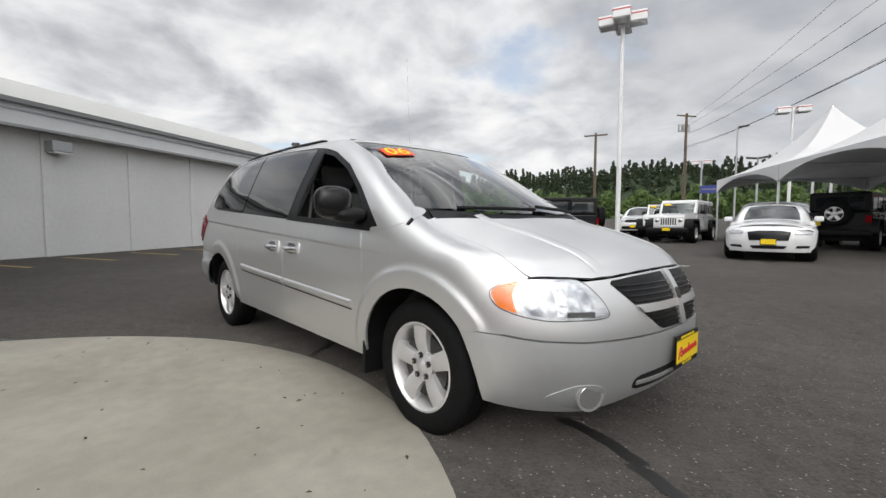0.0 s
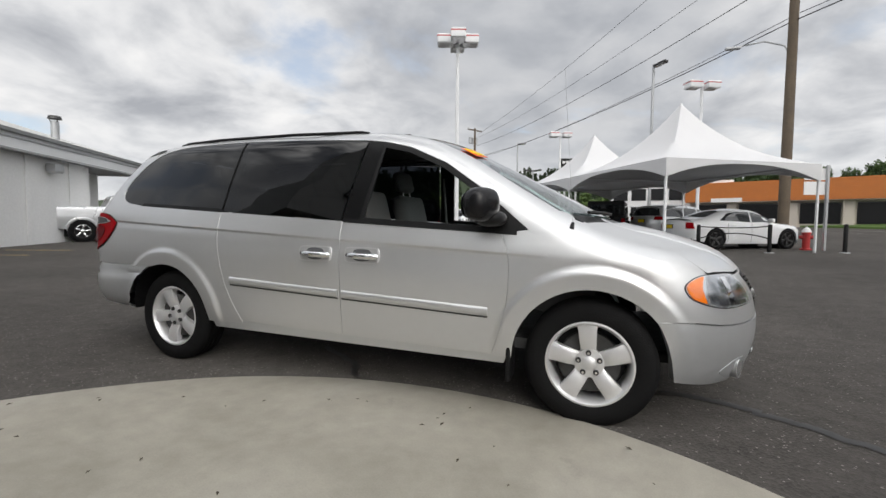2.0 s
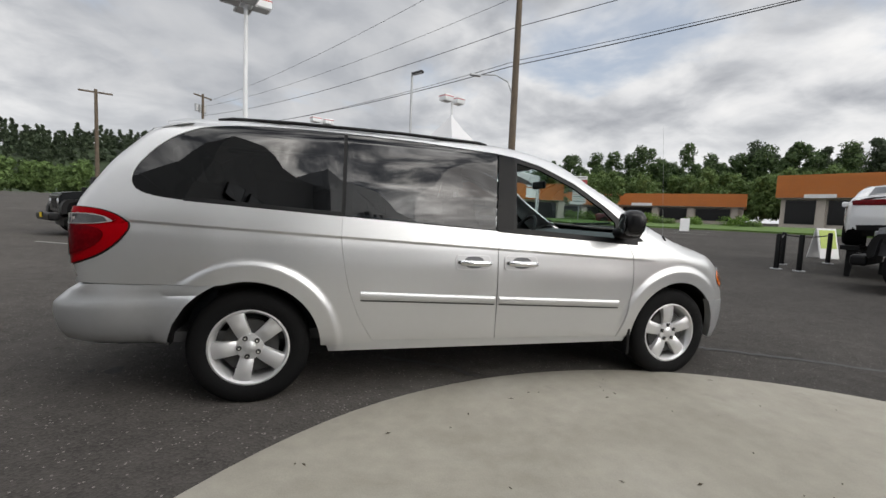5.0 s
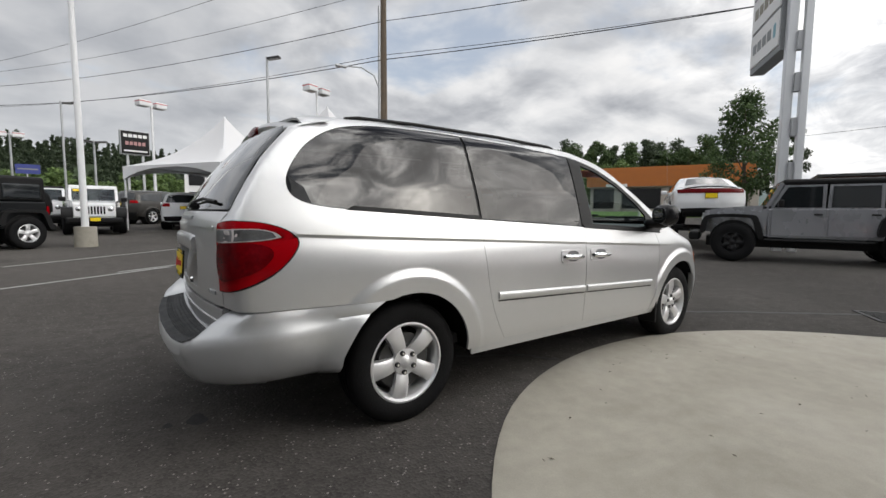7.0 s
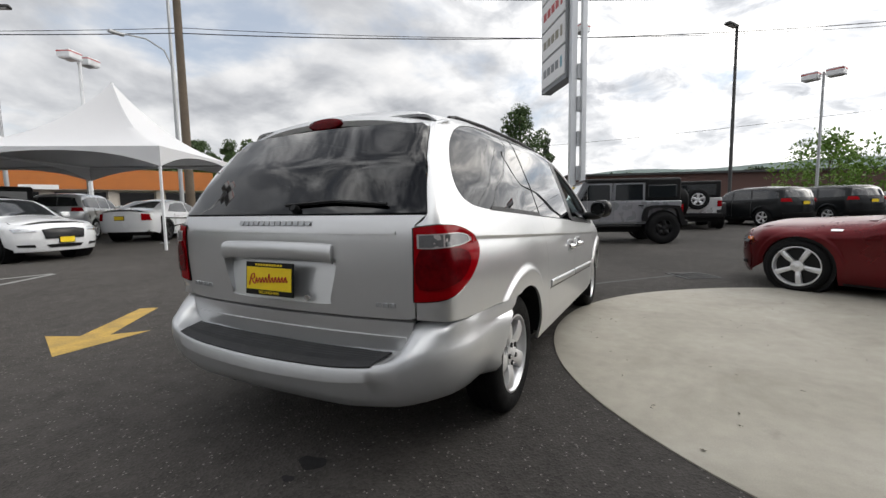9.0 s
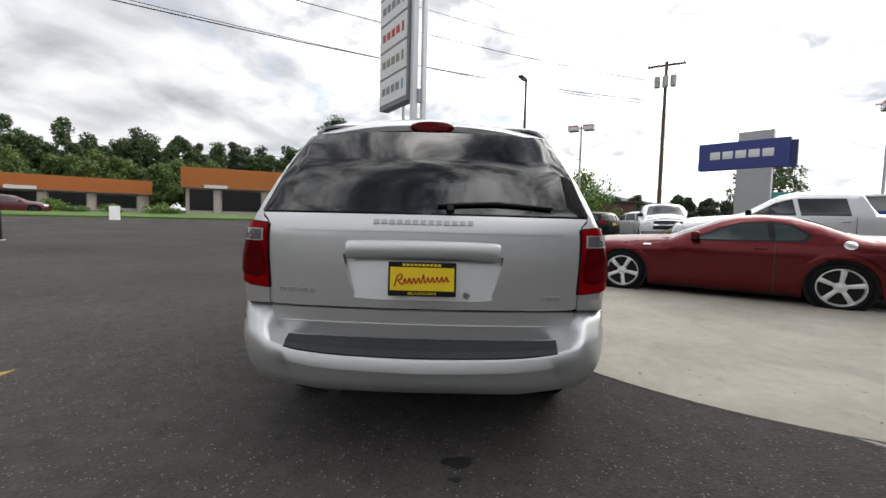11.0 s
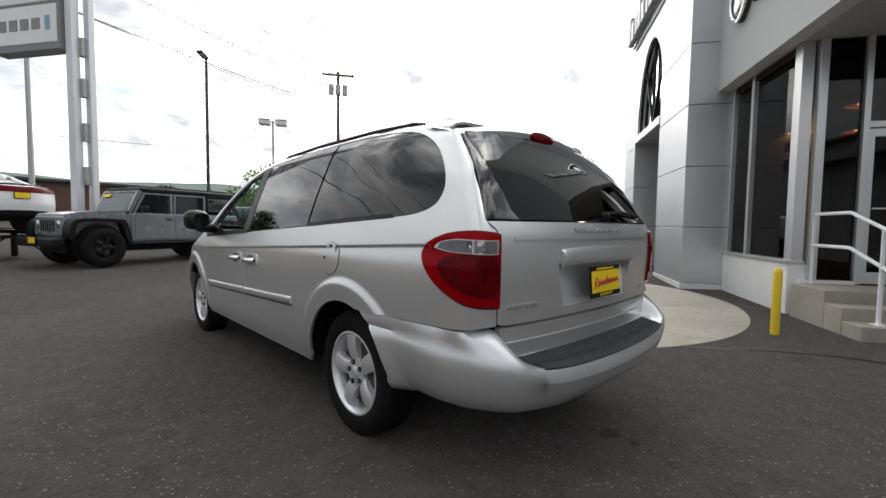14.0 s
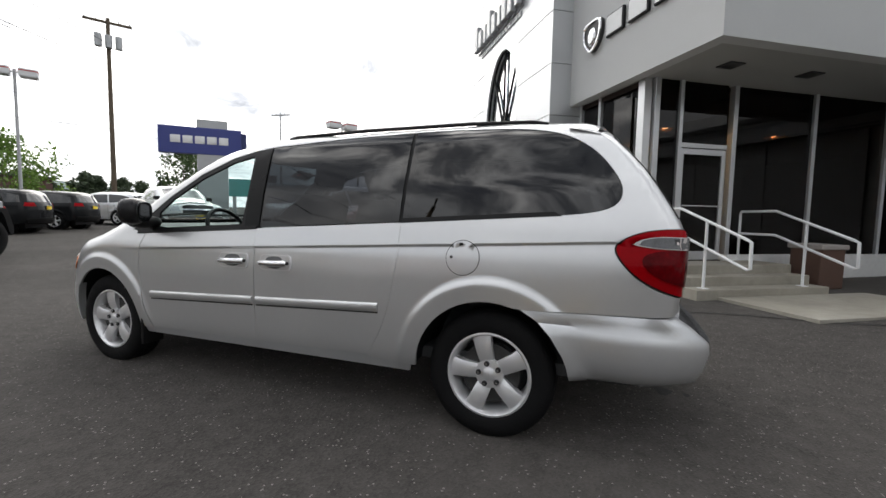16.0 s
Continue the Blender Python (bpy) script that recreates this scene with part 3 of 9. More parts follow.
def strip(sh, chart, line, half, thick, sign=1, n=6, fade=False):
    """A rounded strip laid along a line of a chart, half its height each way."""
    pts = smooth_line(line, n, False)
    bm, rows = bmesh.new(), []
    for k, d in ((-1.0, -0.002), (-0.9, 0.55), (-0.55, 0.95), (0.0, 1.0), (0.55, 0.95), (0.9, 0.55), (1.0, -0.002)):
        q, nr = sh.place(chart, [(a, b + k * half) if chart != "top" else (a, b + k * half) for a, b in pts], 0.0, sign)
        m = len(q) - 1
        rows.append([bm.verts.new(p + v * d * thick * (min(1.0, 4 * i / m, 4 * (m - i) / m) if fade else 1.0)) for i, (p, v) in enumerate(zip(q, nr))])
    for a, b in zip(rows, rows[1:]):
        for i in range(len(a) - 1):
            bm.faces.new((a[i], a[i + 1], b[i + 1], b[i]))
    for i in (0, -1):
        bm.faces.new([r[i] for r in rows])
    return bm


def wheel_parts(parent, at, sign, r_tyre, width, r_rim, spokes, rim_mat=ALLOY, spoke_w=0.05, seg=48, turn=0.0, detail=True):
    """A wheel under a car: tyre, rim, spokes, hub and nuts. sign: -1 for the right side."""
    hub = part("wheel", lathem([(0.05, -0.03), (0.16, -0.03), (0.16, -0.05), (0.05, -0.05)], 32, closed=True), STEEL_DARK, parent, "alloy wheel with a black tyre")
    hub.matrix_local = Matrix.Translation(at) @ Matrix.Diagonal((1, -sign, 1, 1))
    w = width / 2
    rs = r_rim
    prof = [(rs - 0.005, -w * 0.86), (rs + 0.012, -w * 0.97), (rs + 0.45 * (r_tyre - rs), -w * 1.06), (r_tyre - 0.030, -w * 0.97), (r_tyre - 0.008, -w * 0.82), (r_tyre, -w * 0.62)]
    for g in (-0.36, 0.0, 0.36):
        prof += [(r_tyre, w * (g - 0.09)), (r_tyre - 0.008, w * (g - 0.07)), (r_tyre - 0.008, w * (g + 0.07)), (r_tyre, w * (g + 0.09))]
    prof += [(r_tyre, w * 0.62), (r_tyre - 0.01, w * 0.85), (r_tyre - 0.03, w * 0.97), (rs + 0.45 * (r_tyre - rs), w * 1.06), (rs, w * 0.9)]
    part("tyre", lathem(prof, seg), RUBBER, hub, "black rubber tyre")
    d = -w * 0.80
    rim = [(rs + 0.006, -w * 0.93), (rs - 0.004, -w * 0.95), (rs - 0.012, -w * 0.86), (rs - 0.022, -w * 0.6), (rs - 0.03, 0.02), (rs - 0.03, w * 0.8), (rs + 0.002, w * 0.85)]
    part("rim", lathem(rim, seg), rim_mat, hub)
    part("brake_disc", lathem([(0.0, 0.0), (rs * 0.72, 0.0), (rs * 0.72, 0.02), (0.0, 0.02)], 32), BRAKE, hub)
    part("wheel_back", lathem([(0.0, 0.045), (rs - 0.031, 0.045)], 32), BRAKE, hub)
    for k in range(spokes):
        a = 2 * math.pi * k / spokes + math.pi / 2 + turn
        m = Matrix.Rotation(-a, 4, "Y")
        bm = bmesh.new()
        n = 5
        rows = []
        for i in range(n + 1):
            t = i / n
            x = 0.035 + t * (rs - 0.045)
            hw = spoke_w * (0.62 + 0.20 * t + 0.5 * max(0, t - 0.8))
            y = d + 0.026 * (1 - t) ** 2 - 0.012 * math.sin(math.pi * t)
            rows.append([(x, y + 0.05, -hw), (x, y + 0.008, -hw), (x, y, -hw * 0.62), (x, y, hw * 0.62), (x, y + 0.008, hw), (x, y + 0.05, hw)])
        vv = [[bm.verts.new(p) for p in row] for row in rows]
        for a0, b0 in zip(vv, vv[1:]):
            for j in range(5):
                bm.faces.new((a0[j], a0[j + 1], b0[j + 1], b0[j]))
        bmesh.ops.transform(bm, matrix=m, verts=bm.verts)
        part("spoke", bm, rim_mat, hub)
    part("hub_cap", lathem([(0.001, d - 0.006), (0.026, d - 0.005), (0.034, d + 0.002), (0.040, d + 0.004), (0.076, d + 0.007), (0.080, d + 0.06)], 28), rim_mat, hub)
    if detail:
        for k in range(5):
            a = 2 * math.pi * k / 5 + math.pi / 2 + turn
            p = Vector((0.057 * math.cos(a), 0, 0.057 * math.sin(a)))
            # dark disc gives the shade of the recess round each nut
            part("nut_pocket_shade", rodm(p + Vector((0, d + 0.03, 0)), p + Vector((0, d - 0.004, 0)), 0.0145, 0.0145, 14), BRAKE, hub)
            part("wheel_nut", rodm(p + Vector((0, d + 0.03, 0)), p + Vector((0, d - 0.010, 0)), 0.0095, 0.0075, 6), CHROME, hub)
    return hub


def arc(cx, cz, r, a0, a1, n=14):
    return [(cx + r * math.cos(radians(a0 + (a1 - a0) * i / n)), cz + r * math.sin(radians(a0 + (a1 - a0) * i / n))) for i in range(n + 1)]


# ---- the silver minivan ----
HUB_X, HUB_Z, ARCH = 1.51, 0.335, 0.405


def van_shell():
    side = [(0.10, 0.87), (0.20, 0.885), (0.30, 0.905), (0.38, 0.922), (0.60, 0.940), (0.78, 0.946), (0.945, 0.944), (0.985, 0.930), (1.1, 0.895), (1.3, 0.822), (1.5, 0.735), (1.65, 0.665), (1.75, 0.61), (1.9, 0.5)]
    plan = [(-2.7, 0.78), (-2.5, 0.88), (-2.38, 0.93), (-2.2, 0.955), (-2.05, 0.968), (-1.7, 0.992), (-1.4, 1.0), (1.3, 1.0), (1.6, 0.985), (1.95, 0.935), (2.2, 0.87), (2.5, 0.78)]
    top = [(-2.7, 1.2), (-2.35, 1.62), (-2.2, 1.68), (-2.0, 1.715), (-1.6, 1.738), (-0.8, 1.745), (-0.1, 1.735), (0.25, 1.71), (0.5, 1.665), (0.62, 1.625), (1.0, 1.435), (1.35, 1.255), (1.60, 1.125), (1.70, 1.088), (1.9, 1.045), (2.1, 0.985), (2.25, 0.925), (2.36, 0.86), (2.45, 0.76), (2.6, 0.5)]
    drop = [(-2.6, 0.10), (-2.0, 0.06), (0.2, 0.055), (0.8, 0.075), (1.3, 0.11), (1.7, 0.075), (2.2, 0.11), (2.5, 0.14)]
    front = [(0.1, 2.22), (0.22, 2.33), (0.32, 2.40), (0.45, 2.432), (0.60, 2.430), (0.72, 2.400), (0.86, 2.335), (1.0, 2.25), (1.3, 1.98)]
    rear = [(0.2, -2.40), (0.72, -2.455), (0.95, -2.47), (1.10, -2.47), (1.16, -2.445), (1.40, -2.295), (1.60, -2.115), (1.70, -2.02), (1.8, -1.9)]

    def lean(x, z):
        d = z - 0.957 + 0.047 * x
        up = np.clip((0.005 - d) / 0.012, 0, 1)
        down = np.clip((d + 0.17) / 0.16, 0, 1)
        notch = 0.0095 * up * up * (3 - 2 * up) * down * down * (3 - 2 * down) * np.clip((1.30 - x) / 0.4, 0, 1)
        return notch + 0.045 * np.clip((-x - 1.2) / 1.0, 0, 1) ** 1.5 * np.clip((z - 1.1) / 0.5, 0, 1)

    flares = [(HUB_X, HUB_Z, 0.40, 0.530, 0.021), (-HUB_X, HUB_Z, 0.40, 0.535, 0.022)]
    return Shell(side, plan, top, drop, front, (0.41, 2.6), rear, (0.052, 2.2), 0.10, flares, lean, 0.022, 0.5, ((0.957, -0.047),))


def turn(pts):
    """Degrees round the nose or tail as lengths of arc."""
    return [(radians(p[0]) * 0.85, *p[1:]) for p in pts]


def belt(x):
    return 1.078 - 0.055 * x


def build_van():
    van = thing("minivan", "silver minivan with tinted rear windows parked beside a round concrete slab", "minivan")
    sh = van_shell()
    seam = smooth_line([(1.345, 1.135), (1.05, 1.315), (0.80, 1.472), (0.55, 1.592), (0.30, 1.660), (0.0, 1.690), (-0.6, 1.706), (-1.3, 1.700), (-1.75, 1.668), (-2.0, 1.615)], 5, False)
    glass_top = [(-0.985, 1.664), (-0.5, 1.652), (0.08, 1.618), (0.22, 1.598), (0.40, 1.553), (0.66, 1.438), (0.90, 1.275), (1.08, 1.125)]
    quarter_line = [(-1.0, belt(-1.0), 1), (-1.6, belt(-1.6)), (-1.94, belt(-1.94) + 0.002), (-2.09, 1.225), (-2.13, 1.30), (-2.09, 1.40), (-1.98, 1.525), (-1.82, 1.612), (-1.60, 1.650), (-1.25, 1.664), (-0.985, 1.664, 1)]
    q = smooth_line(quarter_line, 5, False)
    gap_r = smooth_line([(-1.0, belt(-1.0)), (-1.0, 0.95), (-0.955, 0.70), (-0.89, 0.52), (-0.80, 0.365)], 4, False)
    gap_f = smooth_line([(1.035, belt(1.035)), (1.078, 0.90), (1.082, 0.70), (1.045, 0.50), (0.99, 0.335)], 4, False)
    gap_b = [(0.012, belt(0)), (0.012, 0.80), (0.016, 0.60), (0.022, 0.348)]
    r_arch = arc(-HUB_X, HUB_Z, ARCH, 183, 2, 22)[::-1]
    edge_yz = [(0.782, 1.165), (0.762, 1.235), (0.742, 1.30), (0.703, 1.415), (0.672, 1.50), (0.636, 1.590)]
    ge, _ = sh.place("rear", edge_yz)
    gate_edge = [(p[0], p[2]) for p in ge]
    gl, _ = sh.place("rear", [(0.742, 1.118), (0.742, 0.95), (0.742, 0.804), (0.738, 0.728)])
    lx = [(p[0], p[2]) for p in gl]
    plan_edge = smooth_line([(1.46, 0.783), (1.62, 0.781), (1.80, 0.776), (1.95, 0.764), (2.058, 0.740)], 4, False)
    HOOD_EDGE = [(x, float(z)) for (x, y), z in zip(plan_edge, sh.solve("top", *zip(*plan_edge)))]
    for s in (-1, 1):
        # the side: roof rail, pillars and rear quarter in one pressing
        lamp_in = smooth_line([lx[0], (-2.24, 1.114), (-2.150, 1.070), (-2.118, 1.015), (-2.155, 0.935), (-2.26, 0.855), lx[2]], 4, False)
        poly = [(1.20, 1.045)] + seam + gate_edge[::-1] + lamp_in + [lx[3], (-2.25, 0.720), (-1.72, 0.715)]
        poly += [p for p in r_arch[::-1] if p[1] > 0.335 and (p[0] > -1.6 or p[1] > 0.712)] + [(-1.10, 0.345), (-0.81, 0.352)] + gap_r[::-1] + q[1:-1] + glass_top + [(1.19, 1.035)]
        part("body_side", sh.panel("side", poly, sign=s, grid=0.036, roll=0.0015), SILVER, van)
        part("glass_divider", sh.panel("side", [(-1.03, belt(-1.03)), (-0.94, belt(-0.94)), (-0.93, 1.664), (-1.02, 1.665)], sign=s, lift=-0.010, depth=0.003), BLACK, van)
        # doors below the belt
        sl = gap_r + [(-0.4, 0.355)] + [gap_b[3]] + gap_b[2::-1]
        slide = part("sliding_door", sh.panel("side", sl, sign=s, gap=0.005, roll=0.0025), SILVER, van)
        fd = gap_b + [(0.5, 0.342)] + gap_f[::-1]
        front = part("front_door", sh.panel("side", fd, sign=s, gap=0.005, roll=0.0025), SILVER, van)
        # front wing
        f_arch = arc(HUB_X, HUB_Z, ARCH, 178, 38, 18)
        wing = gap_f + [(1.10, 0.335)] + f_arch + [(1.90, 0.597), (2.0, 0.590), (2.004, 0.64), (2.006, 0.69), (1.985, 0.703), (1.962, 0.722), (1.952, 0.765), (1.972, 0.796), (2.008, 0.814), (2.058, 0.820)]
        wing += HOOD_EDGE[::-1][:-1] + [(1.46, 1.078), (1.36, 1.122), (1.205, 1.042)]
        part("front_wing", sh.panel("side", wing, sign=s, grid=0.036), SILVER, van)
        part("pillar_fillet", sh.panel("side", smooth_line([(1.19, 1.065), (1.20, 1.022), (1.27, 1.022), (1.40, 1.075), (1.395, 1.12), (1.30, 1.145)], 3), sign=s, lift=0.0012, depth=0.002, grid=0.03), SILVER, van)
        part("sill", sh.panel("side", [(-1.09, 0.392), (1.09, 0.372), (1.06, 0.292), (-1.06, 0.300)], sign=s, lift=-0.007), BUMPER_SILVER, van)
        # side glass
        part("quarter_window", sh.panel("side", q[:] + [(-0.992, 1.4)], sign=s, lift=-0.004, gap=0.004, depth=0.005), DARK_GLASS, van, "dark tinted glass")
        sw = [(-0.985, belt(-0.985)), (0.0, belt(0)), (0.075, 1.614), (-0.5, 1.650), (-0.97, 1.662)]
        part("sliding_window", sh.panel("side", smooth_line([(*p, 1) for p in sw], 4), sign=s, lift=-0.003, gap=0.004, depth=0.005), DARK_GLASS, slide, "dark tinted glass")
        part("glass_seal", sh.panel("side", [(-1.86, belt(-1.86) - 0.004), (-0.99, belt(-0.99) - 0.006), (-0.99, belt(-0.99) + 0.020), (-1.82, belt(-1.82) + 0.020)], sign=s, lift=0.001, depth=0.004), BLACK, van)
        part("pillar_trim", sh.panel("side", [(0.006, belt(0)), (0.128, belt(0.128)), (0.205, 1.595), (0.082, 1.614)], sign=s, lift=-0.002, gap=0.002), PILLAR_BLACK, van, "black centre pillar cover")
        rim = smooth_line([(0.12, belt(0.12), 1), (1.04, belt(1.04)), (1.175, 1.042), (1.08, 1.128), (0.90, 1.277), (0.66, 1.438), (0.40, 1.552), (0.20, 1.595, 1)], 5)
        hole = [(0.155, belt(0.155) + 0.03), (0.93, belt(0.93) + 0.03), (0.955, 1.165), (0.86, 1.26), (0.64, 1.408), (0.39, 1.520), (0.215, 1.560)]
        part("window_frame", sh.panel("side", rim, sign=s, lift=-0.003, gap=0.002, holes=[hole], grid=0.05), BLACK, front, "black window surround")
        part("belt_trim", sh.panel("side", [(0.02, belt(0.02) - 0.008), (1.12, belt(1.12) - 0.006), (1.12, belt(1.12) + 0.016), (0.02, belt(0.02) + 0.014)], sign=s, lift=0.006), BLACK, front)
        # mouldings and handles
        part("moulding", strip(sh, "side", [(0.03, 0.619), (0.5, 0.602), (0.97, 0.584)], 0.024, 0.013, s), SILVER, front)
        part("moulding", strip(sh, "side", [(-0.88, 0.655), (-0.5, 0.639), (0.0, 0.620)], 0.024, 0.013, s), SILVER, slide)
        # thin dark strips draw the shade line along the mouldings' lower edge
        part("moulding_shade_line", sh.panel("side", [(0.03, 0.583), (0.97, 0.548), (0.97, 0.556), (0.03, 0.592)], sign=s, lift=0.002, depth=0.002), STEEL_DARK, front)
        part("moulding_shade_line", sh.panel("side", [(-0.88, 0.618), (0.0, 0.584), (0.0, 0.593), (-0.88, 0.627)], sign=s, lift=0.002, depth=0.002), STEEL_DARK, slide)
        for door, x0 in ((front, 0.055), (slide, -0.285)):
            def plate(grow, z0=0.820, z1=0.915):
                return smooth_line([(x0 - grow, 0.868), (x0 + 0.006 - grow, z1 - 0.012 + grow), (x0 + 0.03, z1 + grow), (x0 + 0.12, z1 + 0.002 + grow), (x0 + 0.215, z1 + grow), (x0 + 0.238 + grow, z1 - 0.014 + grow), (x0 + 0.243 + grow, 0.866), (x0 + 0.236 + grow, z0 + 0.014 - grow), (x0 + 0.212, z0 - grow), (x0 + 0.12, z0 - 0.002 - grow), (x0 + 0.03, z0 - grow), (x0 + 0.006 - grow, z0 + 0.012 - grow)], 3)
            part("handle_cup", sh.panel("side", plate(0.0), sign=s, lift=0.007, depth=0.01, grid=0.04), ALLOY, door, "bright handle surround")
            part("handle_recess", sh.panel("side", plate(-0.007), sign=s, lift=0.0095, depth=0.004, grid=0.04), SILVER, door)
            # dark grey oval paints the shade of the hollow behind the handle
            dark = smooth_line([(x0 + 0.055, 0.868), (x0 + 0.075, 0.898), (x0 + 0.12, 0.905), (x0 + 0.175, 0.898), (x0 + 0.198, 0.866), (x0 + 0.175, 0.838), (x0 + 0.12, 0.830), (x0 + 0.075, 0.839)], 4)
            part("handle_shade", sh.panel("side", dark, sign=s, lift=0.0115, depth=0.003, grid=0.04), HANDLE_DARK, door)
            g, nr = sh.place("side", [(x0 + 0.040, 0.864), (x0 + 0.055, 0.864), (x0 + 0.12, 0.861), (x0 + 0.21, 0.860), (x0 + 0.232, 0.860)], 0.024, s)
            line = [g[0] - nr[0] * 0.014, g[1], g[2] + nr[2] * 0.010, g[3], g[4] - nr[4] * 0.014]
            part("door_handle", tubem(line, 0.0195, 10), CHROME, door, "silver pull handle")
            g, nr = sh.place("side", [(x0 + 0.024, 0.866)], 0.010, s)
            part("lock_button", rodm(g[0], g[0] + nr[0] * 0.006, 0.011, None, 14), STEEL_DARK, door)
        # tail lamp
        lamp = smooth_line(turn([(42.5, 1.106, 1), (47, 1.117), (53, 1.107), (58.2, 1.070), (60.2, 1.020), (58.5, 0.950), (54.5, 0.880), (48.5, 0.825), (42.5, 0.806, 1), (42.5, 0.95)]), 5)
        part("lamp_gasket", sh.panel("tail", inset(lamp, -0.006), sign=s, lift=0.004, depth=0.02, grid=0.04), BLACK, van)
        tl = part("tail_lamp", sh.panel("tail", lamp, sign=s, lift=0.011, depth=0.03, grid=0.03), RED_LENS, van, "red tail lamp with a clear reversing light")
        wl = smooth_line(turn([(43.2, 1.083, 1), (47.2, 1.083), (51, 1.084), (54, 1.075), (57.0, 1.052), (53, 1.031), (47.2, 1.026), (43.2, 1.028, 1)]), 4)
        rv = part("reversing_lamp", sh.panel("tail", wl, sign=s, lift=0.0175, depth=0.004, grid=0.03), LENS_PALE, tl, "clear reversing lens with a pale rim")
        dk = smooth_line(turn([(48.0, 1.079, 1), (51, 1.080), (54, 1.071), (56.2, 1.052), (53, 1.035), (48.0, 1.030, 1)]), 4)
        part("dark_lens", sh.panel("tail", dk, sign=s, lift=0.0195, depth=0.003, grid=0.03), LENS_DARK, rv, "dark clear lens")
        gl2 = smooth_line(turn([(43.6, 1.079, 1), (47.6, 1.079, 1), (47.6, 1.030, 1), (43.6, 1.032, 1)]), 2)
        part("grey_lens", sh.panel("tail", gl2, sign=s, lift=0.0195, depth=0.003, grid=0.03), LENS_SMOKE, rv, "grey clear lens")
        dl = smooth_line(turn([(43.6, 1.018), (50, 1.022), (54.5, 1.000), (55, 0.955), (51.5, 0.895), (43.6, 0.862)]), 4)
        part("brake_lens", sh.panel("tail", dl, sign=s, lift=0.0165, depth=0.003, grid=0.03), DARK_RED_LENS, tl)
        # head lamp, wrapping round the corner
        h2 = smooth_line(turn([(62.3, 0.765), (60.3, 0.795), (56.5, 0.816), (50, 0.822), (42, 0.821), (39, 0.812), (36.4, 0.785), (34.0, 0.745), (32.3, 0.705), (31.9, 0.674), (34.5, 0.661), (41, 0.657), (48, 0.657), (55.5, 0.679), (60.6, 0.716)]), 5)
        part("lamp_gasket", sh.panel("nose", inset(h2, -0.004), sign=s, lift=0.002, depth=0.02, grid=0.04), BLACK, van)
        lamp_ob = part("head_lamp", sh.panel("nose", h2, sign=s, lift=0.004, depth=0.03, grid=0.03), REFLECTOR, van, "clear head lamp with an amber corner")
        am = smooth_line(turn([(62, 0.765), (60.2, 0.794), (56.5, 0.813), (55.2, 0.812, 1), (56.6, 0.76), (55.4, 0.684, 1), (58, 0.696), (60.4, 0.717)]), 4)
        part("turn_signal", sh.panel("nose", am, sign=s, lift=0.008, depth=0.006, grid=0.03), AMBER_LENS, lamp_ob, "amber turn signal")
        bowl = smooth_line(turn([(54, 0.80), (50, 0.808), (46.5, 0.77), (45.5, 0.70), (46.5, 0.668), (51, 0.676), (54.3, 0.70)]), 4)
        part("bulb_bowl", sh.panel("nose", bowl, sign=s, lift=0.007, depth=0.004, grid=0.03), MOTTLED_BOWL, lamp_ob)
        bar = smooth_line(turn([(47.5, 0.808, 1), (45.3, 0.808, 1), (43.6, 0.74), (43.2, 0.672, 1), (45.6, 0.672, 1), (46.2, 0.74)]), 4)
        part("lamp_bezel", sh.panel("nose", bar, sign=s, lift=0.010, depth=0.006, grid=0.03), CHROME, lamp_ob)
        part("bulb_shield", sh.panel("nose", turn([(43.0, 0.690), (43.0, 0.668), (36.0, 0.668), (36.0, 0.690)]), sign=s, lift=0.012, depth=0.006, grid=0.03), STEEL_DARK, lamp_ob)
        bowl = smooth_line(turn([(42.6, 0.80), (39.6, 0.796), (37.0, 0.755), (36.2, 0.70), (42, 0.690)]), 4)
        part("bulb_bowl", sh.panel("nose", bowl, sign=s, lift=0.007, depth=0.004, grid=0.03), MOTTLED_BOWL, lamp_ob)
        cov = part("lamp_cover", sh.panel("nose", inset(h2, 0.002), sign=s, lift=0.016, depth=0.004, grid=0.04), LENS_CLEAR, lamp_ob)
        cov.visible_shadow = False
        # door mirror
        flip = Matrix.Diagonal((1, s, 1, 1))
        swept = flip @ Matrix.Translation((0.975, 1.0, 0)) @ Matrix.Rotation(radians(24), 4, "Z") @ Matrix.Translation((-0.975, -1.0, 0))
        mir = part("mirror_arm", blob((0.985, 0.955, 1.098), (0.085, 0.105, 0.045), 2.4, flip), BLACK, front, "black door mirror")
        part("mirror_housing", blob((0.975, 1.050, 1.170), (0.074, 0.104, 0.090), 2.9, swept), GLOSS_BLACK, mir)
        part("mirror_glass", blob((0.904, 1.050, 1.168), (0.006, 0.084, 0.070), 2.9, swept), MIRROR_DARK, mir)
